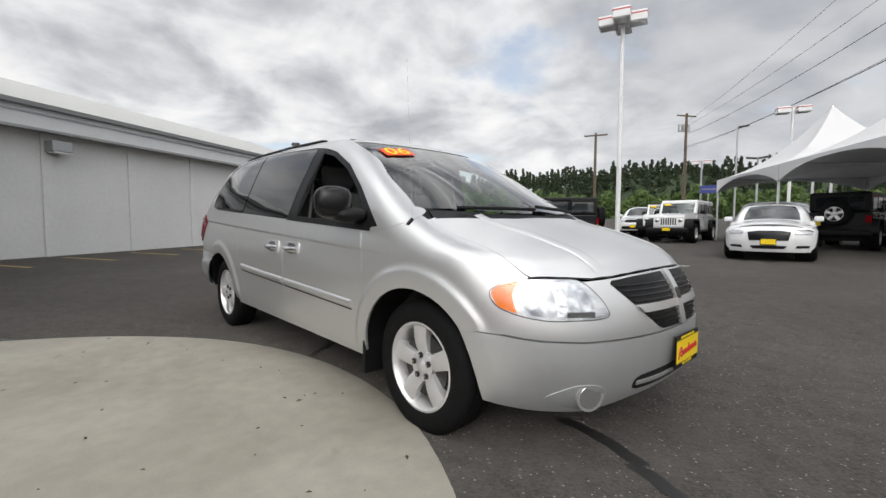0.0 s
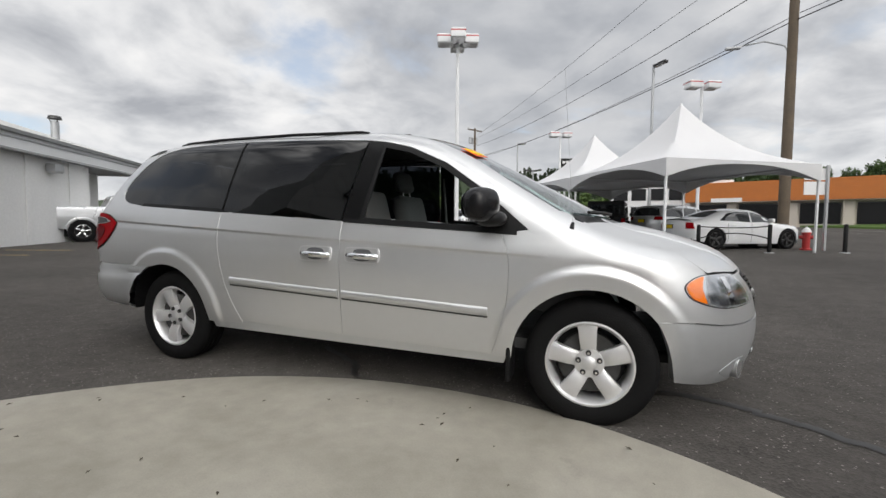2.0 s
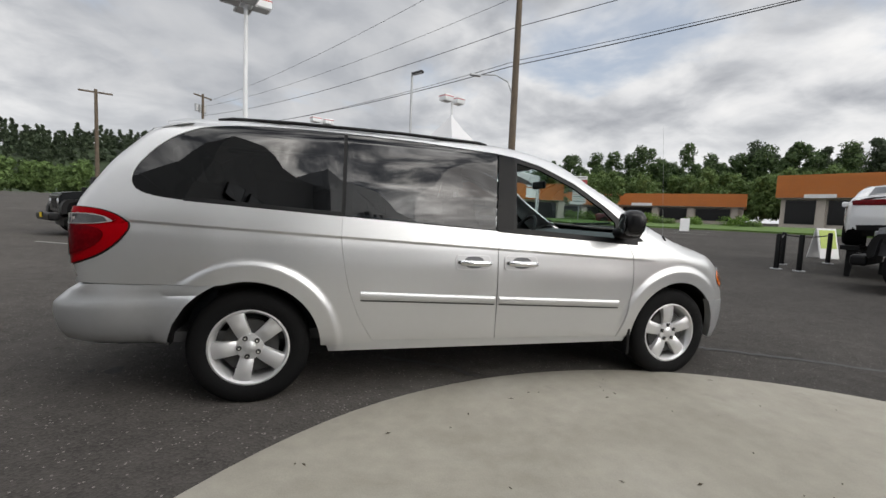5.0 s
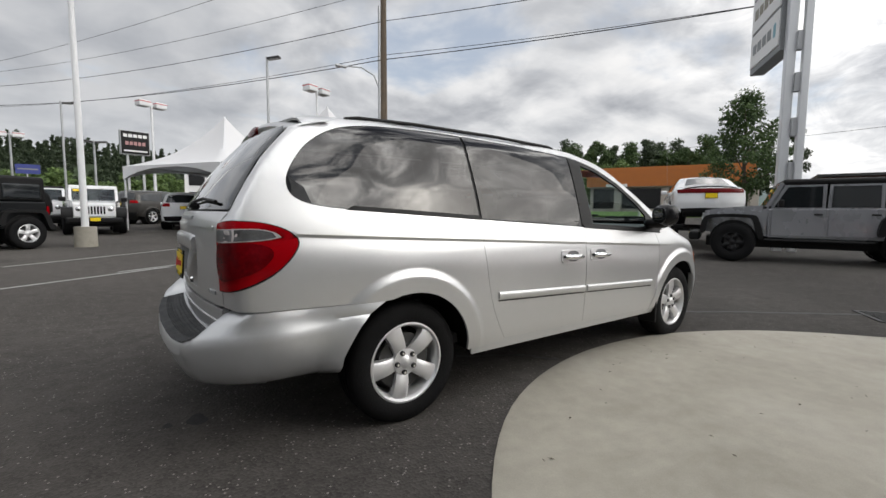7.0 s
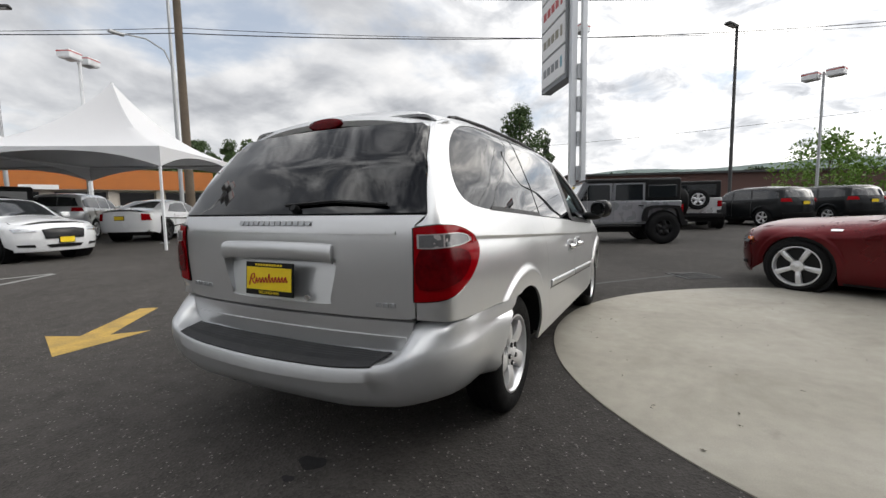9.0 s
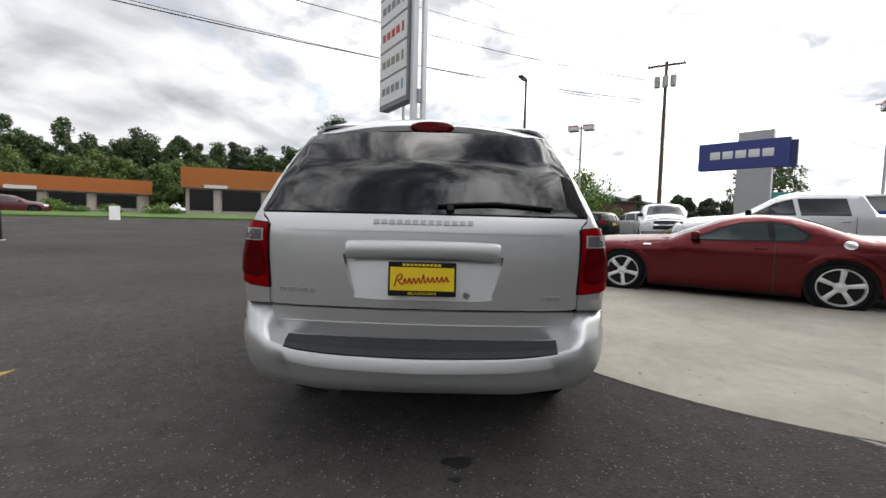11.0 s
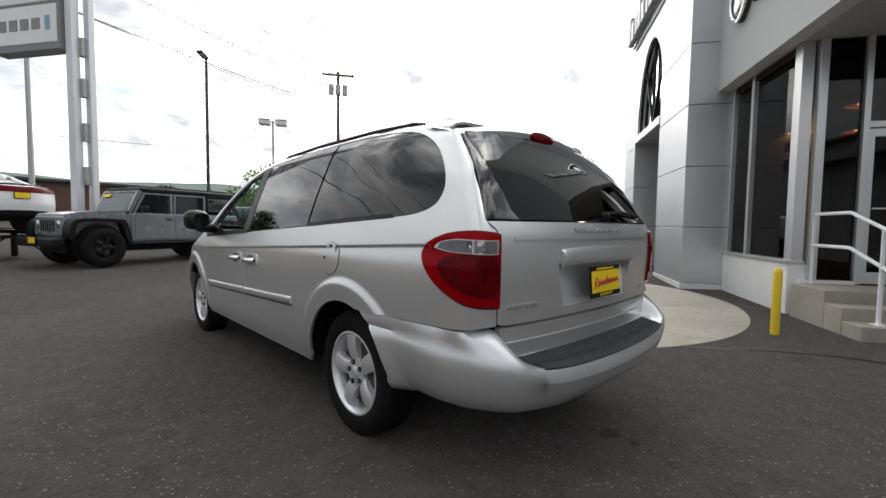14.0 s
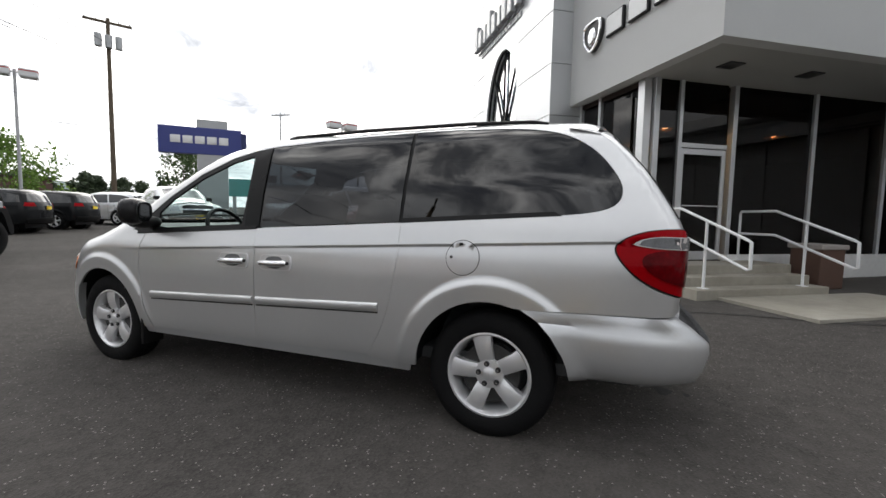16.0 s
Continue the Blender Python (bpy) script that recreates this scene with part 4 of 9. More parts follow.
        # wheels, arch liners, mud flap
        for x in (HUB_X, -HUB_X):
            w = wheel_parts(van, (x, s * 0.785, HUB_Z), s, 0.343, 0.205, 0.222, 5, ALLOY, 0.060, turn={(-1, 1): 0.07, (-1, -1): 0.42, (1, -1): -0.22, (1, 1): -0.15}[s, 1 if x > 0 else -1])
            bm = bmesh.new()
            n = 20
            for i in range(n):
                a0, a1 = radians(4 + 172 * i / n), radians(4 + 172 * (i + 1) / n)
                ring = []
                for a in (a0, a1):
                    cx, cz = x + (ARCH + 0.012) * math.cos(a), HUB_Z + (ARCH + 0.012) * math.sin(a)
                    ring.append((cx, cz, min(0.93, float(sh.solve("side", [cx], [cz])[0]) - 0.02)))
                vs = [bm.verts.new((ring[0][0], s * ring[0][2], ring[0][1])), bm.verts.new((ring[1][0], s * ring[1][2], ring[1][1])), bm.verts.new((ring[1][0], s * 0.52, ring[1][1])), bm.verts.new((ring[0][0], s * 0.52, ring[0][1]))]
                bm.faces.new(vs)
            bmesh.ops.remove_doubles(bm, verts=bm.verts, dist=1e-5)
            part("wheel_arch_liner", bm, BLACK, van)
        part("mud_flap", boxm((1.075, 0.78, 0.20), (1.10, 0.935, 0.42), 0.006, Matrix.Diagonal((1, s, 1, 1))), BLACK, van)
        # roof rail
        top_pts = [(0.02, 0.575), (-0.04, 0.582), (-0.6, 0.596), (-1.3, 0.596), (-1.66, 0.580), (-1.74, 0.574)]
        g, nr = sh.place("top", top_pts, 0.0)
        lift = [-0.004, 0.005, 0.011, 0.011, 0.005, -0.006]
        part("roof_rail", tubem([(p[0], s * p[1], p[2] + l) for p, l in zip(g, lift)], 0.0115, 8), BLACK, van, "black roof rail")
    # centre: roof, bonnet, glass
    g, _ = sh.place("side", seam, 0.0)
    edge = [(p[0], p[1]) for p in g if p[0] > -2.3]
    back = [(-2.035, 0.50), (-2.065, 0.30), (-2.075, 0.0), (-2.065, -0.30), (-2.035, -0.50)]
    roof_line = [e for e in edge if e[0] < 0.48]
    head_rail = [(0.58, 0.42), (0.64, 0.2), (0.655, 0.0), (0.64, -0.2), (0.58, -0.42)]
    poly = [(a, b) for a, b in roof_line] + back + [(a, -b) for a, b in roof_line[::-1]] + head_rail[::-1]
    part("roof_panel", sh.panel("top", poly, gap=0.002, grid=0.09), SILVER, van)
    ws = [e for e in edge if e[0] >= 0.48]
    cowl = [(1.44, 0.60), (1.55, 0.40), (1.61, 0.2), (1.625, 0.0), (1.61, -0.2), (1.55, -0.40), (1.44, -0.60)]
    poly = ws + [p for p in head_rail] + [(a, -b) for a, b in ws[::-1]] + cowl[::-1]
    screen = part("windscreen", sh.panel("top", poly, lift=-0.004, gap=0.008, grid=0.08, depth=0.005), CLEAR_GLASS, van, "clear windscreen with a red and yellow price-year sticker")
    g2, _ = sh.place("side", HOOD_EDGE[::-1], 0.0)
    he = [(p[0], p[1]) for p in g2]
    g3, _ = sh.place("nose", turn([(52, 0.829), (45, 0.831), (40, 0.828), (35, 0.823), (28, 0.829), (20, 0.839), (10, 0.845), (0, 0.847)]), 0.0)
    nose = [(p[0], p[1]) for p in g3]
    back_edge = [(1.60, 0.50), (1.67, 0.30), (1.70, 0.0)]
    half = he + back_edge
    poly = nose[::-1] + he[1:] + back_edge + [(1.67, -0.30), (1.60, -0.50)] + [(a, -b) for a, b in he[1:][::-1]] + [(a, -b) for a, b in nose[:-1]]
    part("bonnet", sh.panel("top", poly, gap=0.0015, grid=0.05), SILVER, van)
    poly = [(1.37, 0.70), (1.46, 0.735), (1.60, 0.50), (1.67, 0.30), (1.70, 0.0), (1.67, -0.30), (1.60, -0.50), (1.46, -0.735), (1.37, -0.70)] + cowl[::-1]
    for s in (-1, 1):
        ledge = [(x, s * (y + 0.03)) for x, y in he] + [(x, s * (y - 0.05)) for x, y in he[::-1]]
        part("wing_ledge", sh.panel("top", ledge, lift=-0.006, depth=0.004, grid=0.05), SILVER, van)
    for k in (-1, 1):
        part("bonnet_crease", strip(sh, "top", [(1.55, k * 0.50), (1.80, k * 0.475), (2.00, k * 0.463), (2.12, k * 0.455), (2.24, k * 0.447)], 0.030, 0.006, fade=True), SILVER, van)
    part("cowl", sh.panel("top", poly, lift=-0.012, grid=0.07), BLACK, van, "black wiper cowl")
    for y0, y1 in ((0.55, 0.02), (-0.05, -0.58)):
        g, nr = sh.place("top", [(1.60 if abs(y0) < 0.3 else 1.50, y0), (1.56, (y0 + y1) / 2), (1.47 if abs(y1) > 0.3 else 1.56, y1)], 0.018)
        part("wiper", tubem(g, 0.011, 6), BLACK, van)
    # front
    def both(half):
        """A half outline from the middle's foot outwards to the middle's head, with its mirror image."""
        q = turn(half)
        return q + [(-p[0], *p[1:]) for p in q[::-1] if p[0] > 1e-6]

    fascia = [(0, 0.584), (23, 0.576), (39, 0.566), (50, 0.574), (59.3, 0.593), (59.3, 0.70), (55.5, 0.680), (48, 0.658), (41, 0.656), (34.4, 0.659), (31.6, 0.672), (32.0, 0.706), (33.7, 0.747), (36.1, 0.787), (38.2, 0.812), (33, 0.817), (28, 0.823), (20, 0.833), (10, 0.839), (0, 0.841)]
    part("front_fascia", sh.panel("nose", both(fascia), gap=0.001, grid=0.04), SILVER, van)
    gr = part("grille", sh.panel("nose", both([(0, 0.588), (12.0, 0.590), (14.0, 0.602), (20, 0.672), (29.5, 0.798), (29, 0.812), (20, 0.824), (10, 0.830), (0, 0.832)]), lift=0.002, depth=0.01, grid=0.04), BLACK, van, "black grille with a silver cross")
    for z in (0.610, 0.632, 0.654, 0.722, 0.744, 0.766, 0.788):
        y1 = float(np.interp(z, [0.602, 0.672, 0.798], [13.5, 19.5, 28.8]))
        part("grille_slat", sh.panel("nose", both([(0, z - 0.002), (y1, z - 0.003), (y1, z + 0.003), (0, z + 0.004)]), lift=0.009, depth=0.009, grid=0.12), GLOSS_BLACK, gr)
    part("grille_bar", sh.panel("nose", both([(0, 0.590), (1.5, 0.590), (1.9, 0.834), (0, 0.836)]), lift=0.018, depth=0.02, grid=0.03), SILVER, gr)
    part("grille_bar", sh.panel("nose", both([(0, 0.672), (20, 0.672), (22.8, 0.707), (0, 0.707)]), lift=0.014, depth=0.016, grid=0.03), SILVER, gr)
    part("grille_badge", sh.panel("nose", smooth_line(turn([(1.2, 0.705), (0, 0.70), (-1.2, 0.705), (-1.4, 0.74), (0, 0.75), (1.4, 0.74)]), 3), lift=0.021, depth=0.004, grid=0.02), STEEL_DARK, gr)
    bpoly = [(0, 0.322), (10, 0.318), (22, 0.296), (30, 0.262), (38, 0.242), (50, 0.255), (64, 0.285), (64.8, 0.335), (65.7, 0.40), (67.2, 0.48), (69, 0.55), (70.4, 0.594), (66, 0.594), (59.3, 0.587), (50, 0.568), (39, 0.560), (23, 0.570), (0, 0.578)]
    bump = part("front_bumper", sh.panel("nose", both(bpoly), lift=0.004, depth=0.05, grid=0.045), BUMPER_SILVER, van, "silver front bumper with a lower air slot")
    for s in (-1, 1):
        # raised grey patch stands in for the shaded scoop round the lamp
        pod = smooth_line(turn([(48, 0.322), (45, 0.352), (40, 0.378), (34.5, 0.375), (32.3, 0.335), (33.5, 0.285), (38, 0.262), (44, 0.284)]), 4)
        fl = part("fog_lamp", sh.panel("nose", pod, sign=s, lift=0.006, depth=0.004, grid=0.03), GREY_METAL, bump, "round fog lamp in a pod with its shade painted grey")
        g, _ = sh.place("nose", turn([(36.4, 0.325)]), 0.0, s)
        way = Vector((0.88, 0.47 * s, -0.05)).normalized()
        c0 = Vector(g[0]) - way * 0.012
        part("fog_surround", rodm(c0 - way * 0.05, c0 + way * 0.024, 0.066, 0.066, 28), BUMPER_SILVER, fl)
        part("fog_lens", rodm(c0 + way * 0.020, c0 + way * 0.026, 0.058, 0.052, 28), REFLECTOR, fl, "clear fog lens")
    part("air_slot", sh.panel("nose", smooth_line(both([(0, 0.345), (14, 0.340), (22, 0.336), (23.4, 0.36), (21, 0.398), (10, 0.410), (0, 0.412)]), 3), lift=0.007, depth=0.006, grid=0.04), BLACK, bump)
    part("air_slot_bar", sh.panel("nose", both([(0, 0.366), (22.6, 0.358), (22.4, 0.376), (0, 0.386)]), lift=0.012, depth=0.006, grid=0.05), BUMPER_SILVER, bump)
    plate_card("dealer_plate", van, Matrix.Translation((2.447, 0.03, 0.462)) @ Matrix.Rotation(radians(90), 4, "Z") @ Matrix.Rotation(radians(90), 4, "X"))
    # rear: tailgate
    pan = smooth_line([(0.30, 0.770), (0.325, 0.80), (0.37, 0.955), (0.33, 0.975), (0.0, 0.98), (-0.33, 0.975), (-0.37, 0.955), (-0.325, 0.80), (-0.30, 0.770), (0.0, 0.765)], 4)
    gate = [(0.60, 0.722), (0.71, 0.725), (0.735, 0.735), (0.737, 0.81), (0.737, 1.05), (0.742, 1.122), (0.778, 1.165)]
    tg = part("tailgate", sh.panel("rear", gate + [(0.0, 1.167)] + [(-y, z) for y, z in gate[::-1]], gap=0.003, grid=0.05, depth=0.060, holes=[pan]), SILVER, van)
    rg = edge_yz[:-1] + [(0.648, 1.568), (0.60, 1.600), (0.2, 1.612)]
    rg = [(y, z + (0.003 if i == 0 else 0.0)) for i, (y, z) in enumerate(rg)]
    part("rear_window", sh.panel("rear", rg + [(0.0, 1.614)] + [(-y, z) for y, z in rg[::-1]], lift=0.002, depth=0.006, gap=0.003, grid=0.08), REAR_GLASS, tg, "dark tinted rear window")
    for s in (-1, 1):
        inner = [(y - 0.035, z) for y, z in edge_yz[:-1]]
        part("glass_border", sh.panel("rear", edge_yz[:-1] + inner[::-1], lift=-0.003, depth=0.003, sign=s, gap=0.004, grid=0.08), BLACK, tg)
    g, nr = sh.place("rear", [(-0.06, 1.203), (-0.33, 1.218), (-0.60, 1.200)], 0.016)
    part("rear_wiper", tubem(g, 0.0085, 6), BLACK, tg)
    g, nr = sh.place("rear", [(-0.12, 1.188)], 0.0)
    part("wiper_pivot", rodm(g[0], g[0] + nr[0] * 0.028, 0.022, 0.016), BLACK, tg)
    # number plate recess: a shallow pan with a hood over it
    bm = sh.panel("rear", inset(pan, -0.006), lift=0.0, depth=0.004, grid=0.05)
    lay = bm.verts.layers.float_vector["skin_normal"]
    for v in bm.verts:
        t = min(1.0, max(0.0, (v.co.z - 0.765) / 0.215))
        v.co.x += 0.006 + 0.052 * t
        v[lay] = (v[lay] + Vector((0, 0, 0.24))).normalized()
    part("plate_recess", bm, SILVER, tg)
    part("plate_hood", strip(sh, "rear", [(0.355, 0.992), (0.30, 1.000), (0.0, 1.004), (-0.30, 1.000), (-0.355, 0.992)], 0.042, 0.022), SILVER, tg)
    plate_card("dealer_plate", van, Matrix.Translation((-2.493, 0.0, 0.870)) @ Matrix.Rotation(radians(-90), 4, "Z") @ Matrix.Rotation(radians(90 - 4), 4, "X"))
    g, nr = sh.place("rear", [(-0.205, 0.795)], 0.004)
    part("gate_lock", rodm(g[0], g[0] + nr[0] * 0.012, 0.018, 0.014), CHROME, tg)
    crease = sh.panel("rear", [(0.66, 1.082), (0.66, 1.096), (-0.66, 1.096), (-0.66, 1.082)], lift=0.006, depth=0.008, grid=0.1)
    part("gate_crease", crease, SILVER, tg)
    for y0, y1, z, h in ((0.235, -0.235, 1.118, 0.020), (0.685, 0.50, 0.790, 0.020), (-0.555, -0.655, 0.775, 0.018)):
        n = max(3, int(abs(y0 - y1) / 0.036))
        for i in range(n):
            a = y0 + (y1 - y0) * (i + 0.08) / n
            b = y0 + (y1 - y0) * (i + 0.80) / n
            part("badge_bar", sh.panel("rear", [(a, z), (a, z + h), (b, z + h), (b, z)], lift=0.006, depth=0.006, grid=0.1), GREY_METAL, tg)
    # gate lip and spoiler
    lip = [(0.0, 0.575), (0.66, 0.575), (0.70, 0.60), (0.724, 0.716), (0.0, 0.714)]
    part("gate_lip", sh.panel("rear", lip[1:-1] + [(0.0, 0.714)] + [(-y, z) for y, z in lip[1:-1][::-1]], lift=0.006, depth=0.03, grid=0.05), SILVER, tg)
    part("lip_crease", sh.panel("rear", [(0.69, 0.640), (0.69, 0.652), (-0.69, 0.652), (-0.69, 0.640)], lift=0.012, depth=0.01, grid=0.1), SILVER, tg)
    bm = bmesh.new()
    rows = []
    for t in np.linspace(-1, 1, 25):
        y = 0.655 * t
        bow = 0.055 * abs(t) ** 2.6
        z = 1.655 - 0.075 * abs(t) ** 2.2
        rows.append([(-1.86 - 0.02 * (1 - abs(t)), y, z + 0.058), (-1.97 + bow, y, z + 0.048), (-2.070 + bow, y, z + 0.020), (-2.092 + bow, y, z - 0.004), (-2.085 + bow, y, z - 0.030), (-2.03 + bow, y, z - 0.040)])
    vv = [[bm.verts.new(p) for p in r] for r in rows]
    for a, b in zip(vv, vv[1:]):
        for j in range(5):
            bm.faces.new((a[j], a[j + 1], b[j + 1], b[j]))
    sp = part("spoiler", bm, SILVER, tg, "silver roof spoiler")
    bl = lathem([(0.001, 0.0), (0.07, 0.001), (0.112, 0.006), (0.122, 0.014), (0.122, 0.03)], 32)
    bmesh.ops.transform(bl, matrix=Matrix.Translation((-2.100, -0.012, 1.648)) @ Matrix.Rotation(radians(18), 4, "Y") @ Matrix.Diagonal((1, 1, 0.27, 1)) @ Matrix.Rotation(radians(-90), 4, "Z"), verts=bl.verts)
    part("high_brake_lamp", bl, DARK_RED_LENS, sp, "dark red high brake lamp")
    # rear bumper, swept round the corner
    inner = [(-1.80, 0.925), (-2.0, 0.912), (-2.2, 0.875), (-2.32, 0.815), (-2.385, 0.735), (-2.405, 0.67), (-2.42, 0.45), (-2.43, 0.2), (-2.43, 0.0)]
    outer = [(-1.80, 0.950), (-2.0, 0.948), (-2.22, 0.922), (-2.40, 0.858), (-2.515, 0.755), (-2.552, 0.65), (-2.585, 0.45), (-2.60, 0.2), (-2.605, 0.0)]
    high = [(0, 0.712), (1, 0.713), (2, 0.714), (3, 0.714), (4, 0.706), (5, 0.592), (6, 0.582), (7, 0.580), (8, 0.580)]
    edge_z = [(0, 0.648), (1, 0.638), (2, 0.630), (3, 0.622), (4, 0.602), (5, 0.560), (6, 0.538), (7, 0.530), (8, 0.528)]
    for i in range(4):
        x = inner[i][0]
        yc, yk = sh.solve("side", [x, x], [0.712, 0.64])
        inner[i] = (x, float(yc) - 0.003)
        outer[i] = (outer[i][0], max(float(yc), float(yk)) + 0.008) if i < 2 else outer[i]
    c, k, hz, kz = (smooth_line(v, 5, False) for v in (inner, outer, high, edge_z))
    pad_rows = []
    rings, bm = [], bmesh.new()
    half = list(zip(c, k, [v[1] for v in hz], [v[1] for v in kz]))
    full = [(*v, 1) for v in half] + [(*v, -1) for v in half[:-1][::-1]]
    for i, (p, o, zc, zk, m) in enumerate(full):
        out = (Vector(o) - Vector((-1.35, 0))).normalized()
        if abs(o[1]) > 0.9:
            out = Vector((0.0, 1.0))
        prof = [(Vector(p) - out * 0.03, zc + 0.001), (Vector(p), zc), (Vector(p).lerp(Vector(o), 0.55), zc + (zk - zc) * 0.45), (Vector(o) - out * 0.012, zk + 0.010), (Vector(o), zk - 0.006)]
        prof += [(Vector(o) + out * d, z) for d, z in ((0.003, zk - 0.05), (-0.004, 0.50), (-0.020, 0.44), (-0.050, 0.388), (-0.12, 0.356), (-0.25, 0.352))]
        ring = []
        g = min(1.0, 0.35 + 0.08 * min(i, len(full) - 1 - i))
        prof = [(Vector(o) + (q - Vector(o)) * (g if z < 0.4 else 1.0), z + (0.02 * (1 - g) if z < 0.4 else 0.0)) for q, z in prof]
        sag = -0.02 + 0.03 * min(1.0, max(0.0, (abs(o[1]) - 0.5) / 0.35))
        prof = [(q, z + sag * min(1.0, max(0.0, (0.52 - z) / 0.1))) for q, z in prof]
        if abs(o[1]) < 0.63:
            steps = [prof[1][0].lerp(prof[2][0], 0.25), prof[2][0], prof[2][0].lerp(prof[3][0], 0.5), prof[3][0] + out * 0.003, prof[3][0] + out * 0.006]
            levels = [prof[1][1] + 0.25 * (prof[2][1] - prof[1][1]), prof[2][1], (prof[2][1] + prof[3][1]) / 2, prof[3][1] - 0.002, prof[3][1] - 0.008]
            pad_rows.append([(q.x, m * q.y, z) for q, z in zip(steps, levels)])
        for q, z in prof:
            x = q.x
            j = min(i, len(full) - 1 - i)
            front_x = -HUB_X - math.sqrt(max(0.0, 0.414**2 - (z - HUB_Z) ** 2))
            x = front_x if j == 0 else (min(x, front_x - 0.02 * j) if j < 5 else x)
            ring.append(bm.verts.new((x, m * q.y, z)))
        rings.append(ring)
    for a, b in zip(rings, rings[1:]):
        for j in range(len(a) - 1):
            bm.faces.new((a[j], a[j + 1], b[j + 1], b[j]))
    rb = part("rear_bumper", bm, BUMPER_SILVER, van, "silver rear bumper with a grey step pad", sharp=50)
    bm, rows = bmesh.new(), []
    for r in pad_rows:
        r = [Vector(p) for p in r]
        fine = [r[0] + Vector((0, 0, -0.01))]
        for a, b, n in ((r[0], r[1], 8), (r[1], r[2], 8), (r[2], r[3], 2), (r[3], r[4], 2)):
            nrm = Vector((-(a.z - b.z), 0, a.x - b.x)).normalized()
            fine += [a.lerp(b, t / n) + nrm * (0.006 if t % 2 else 0.0095) for t in range(n)]
        fine.append(r[4] + Vector((0.004, 0, 0)))
        rows.append([bm.verts.new(p) for p in fine])
    for a, b in zip(rows, rows[1:]):
        for j in range(len(a) - 1):
            bm.faces.new((a[j], a[j + 1], b[j + 1], b[j]))
    part("step_pad", bm, TRIM_GREY, rb, "dark grey ribbed step pad", sharp=25)
    # fuel flap on the left side
    fl = [(-1.375 + 0.088 * math.cos(a), 0.955 + 0.088 * math.sin(a)) for a in [2 * math.pi * k / 32 for k in range(32)]]
    part("fuel_flap_gap", sh.panel("side", [(-1.375 + 0.092 * math.cos(a), 0.955 + 0.092 * math.sin(a)) for a in [2 * math.pi * k / 32 for k in range(32)]], sign=1, lift=0.0015, depth=0.002, grid=0.05), STEEL_DARK, van)
    part("fuel_flap", sh.panel("side", fl, sign=1, lift=0.004, depth=0.003, grid=0.05), SILVER, van)
    g, nr = sh.place("side", [(-1.315, 0.957)], 0.004, 1)
    part("flap_lock", rodm(g[0], g[0] + nr[0] * 0.005, 0.008), STEEL_DARK, van)
    # aerial
    g, nr = sh.place("side", [(1.40, 1.045)], 0.0, -1)
    an = part("aerial", rodm(g[0] + Vector((0, 0.01, 0)), g[0] + Vector((0.005, 0.035, 0.035)), 0.014, 0.009), BLACK, van)
    part("aerial_mast", rodm(g[0] + Vector((0.005, 0.035, 0.03)), g[0] + Vector((-0.06, 0.05, 0.86)), 0.0009, 0.0007, 6), GREY_METAL, an)
    # underbody
    part("underbody", boxm((-2.3, -0.60, 0.30), (2.15, 0.60, 0.37), 0.02), BLACK, van)
    # two unseen boxes added to keep sky light from under the van
    part("floor_light_block", boxm((-1.05, -0.86, 0.315), (1.05, 0.86, 0.36), 0.01), BLACK, van)
    part("rear_light_block", boxm((-2.36, -0.70, 0.375), (-1.98, 0.70, 0.42), 0.01), BLACK, van)
    part("exhaust", rodm((-2.40, 0.42, 0.30), (-1.6, 0.42, 0.31), 0.03), STEEL_DARK, van)
    part("axle_beam", rodm((-HUB_X, -0.7, 0.30), (-HUB_X, 0.7, 0.30), 0.04), STEEL_DARK, van)
    # year sticker on the glass
    card, nr = sh.place("top", [(0.74, -0.435), (0.82, -0.435), (0.66, -0.435), (0.74, -0.545), (0.74, -0.325)], 0.002)
    fwd = (Vector(card[2]) - Vector(card[1])).normalized()
    rightv = Vector(card[4]) - Vector(card[3])
    rightv = (rightv - fwd * rightv.dot(fwd)).normalized()
    ax = rightv.cross(fwd)
    if ax.z < 0:
        rightv, ax = -rightv, -ax
    fr = Matrix((rightv, fwd, ax)).transposed().to_4x4()
    fr.translation = card[0]
    bm = boxm((-0.115, -0.060, 0.0), (0.115, 0.060, 0.003))
    bmesh.ops.transform(bm, matrix=fr, verts=bm.verts)
    st = part("year_sticker", bm, mat("sticker_orange", (0.85, 0.07, 0.02), 0.5), screen, "orange-red sticker with yellow numerals 06")
    bm = text_mesh("06", 0.165, 0.002)
    bmesh.ops.transform(bm, matrix=fr @ Matrix.Translation((0, 0, 0.006)) @ Matrix.Diagonal((1.15, 0.95, 1, 1)), verts=bm.verts)
    part("numerals", bm, mat("sticker_yellow", (0.92, 0.72, 0.02), 0.5), st, smooth=False)
    build_cabin(van)
    van.matrix_world = Matrix.Translation((0, 0, -0.005)) @ Matrix.Rotation(radians(0.3), 4, "Y")
    return van


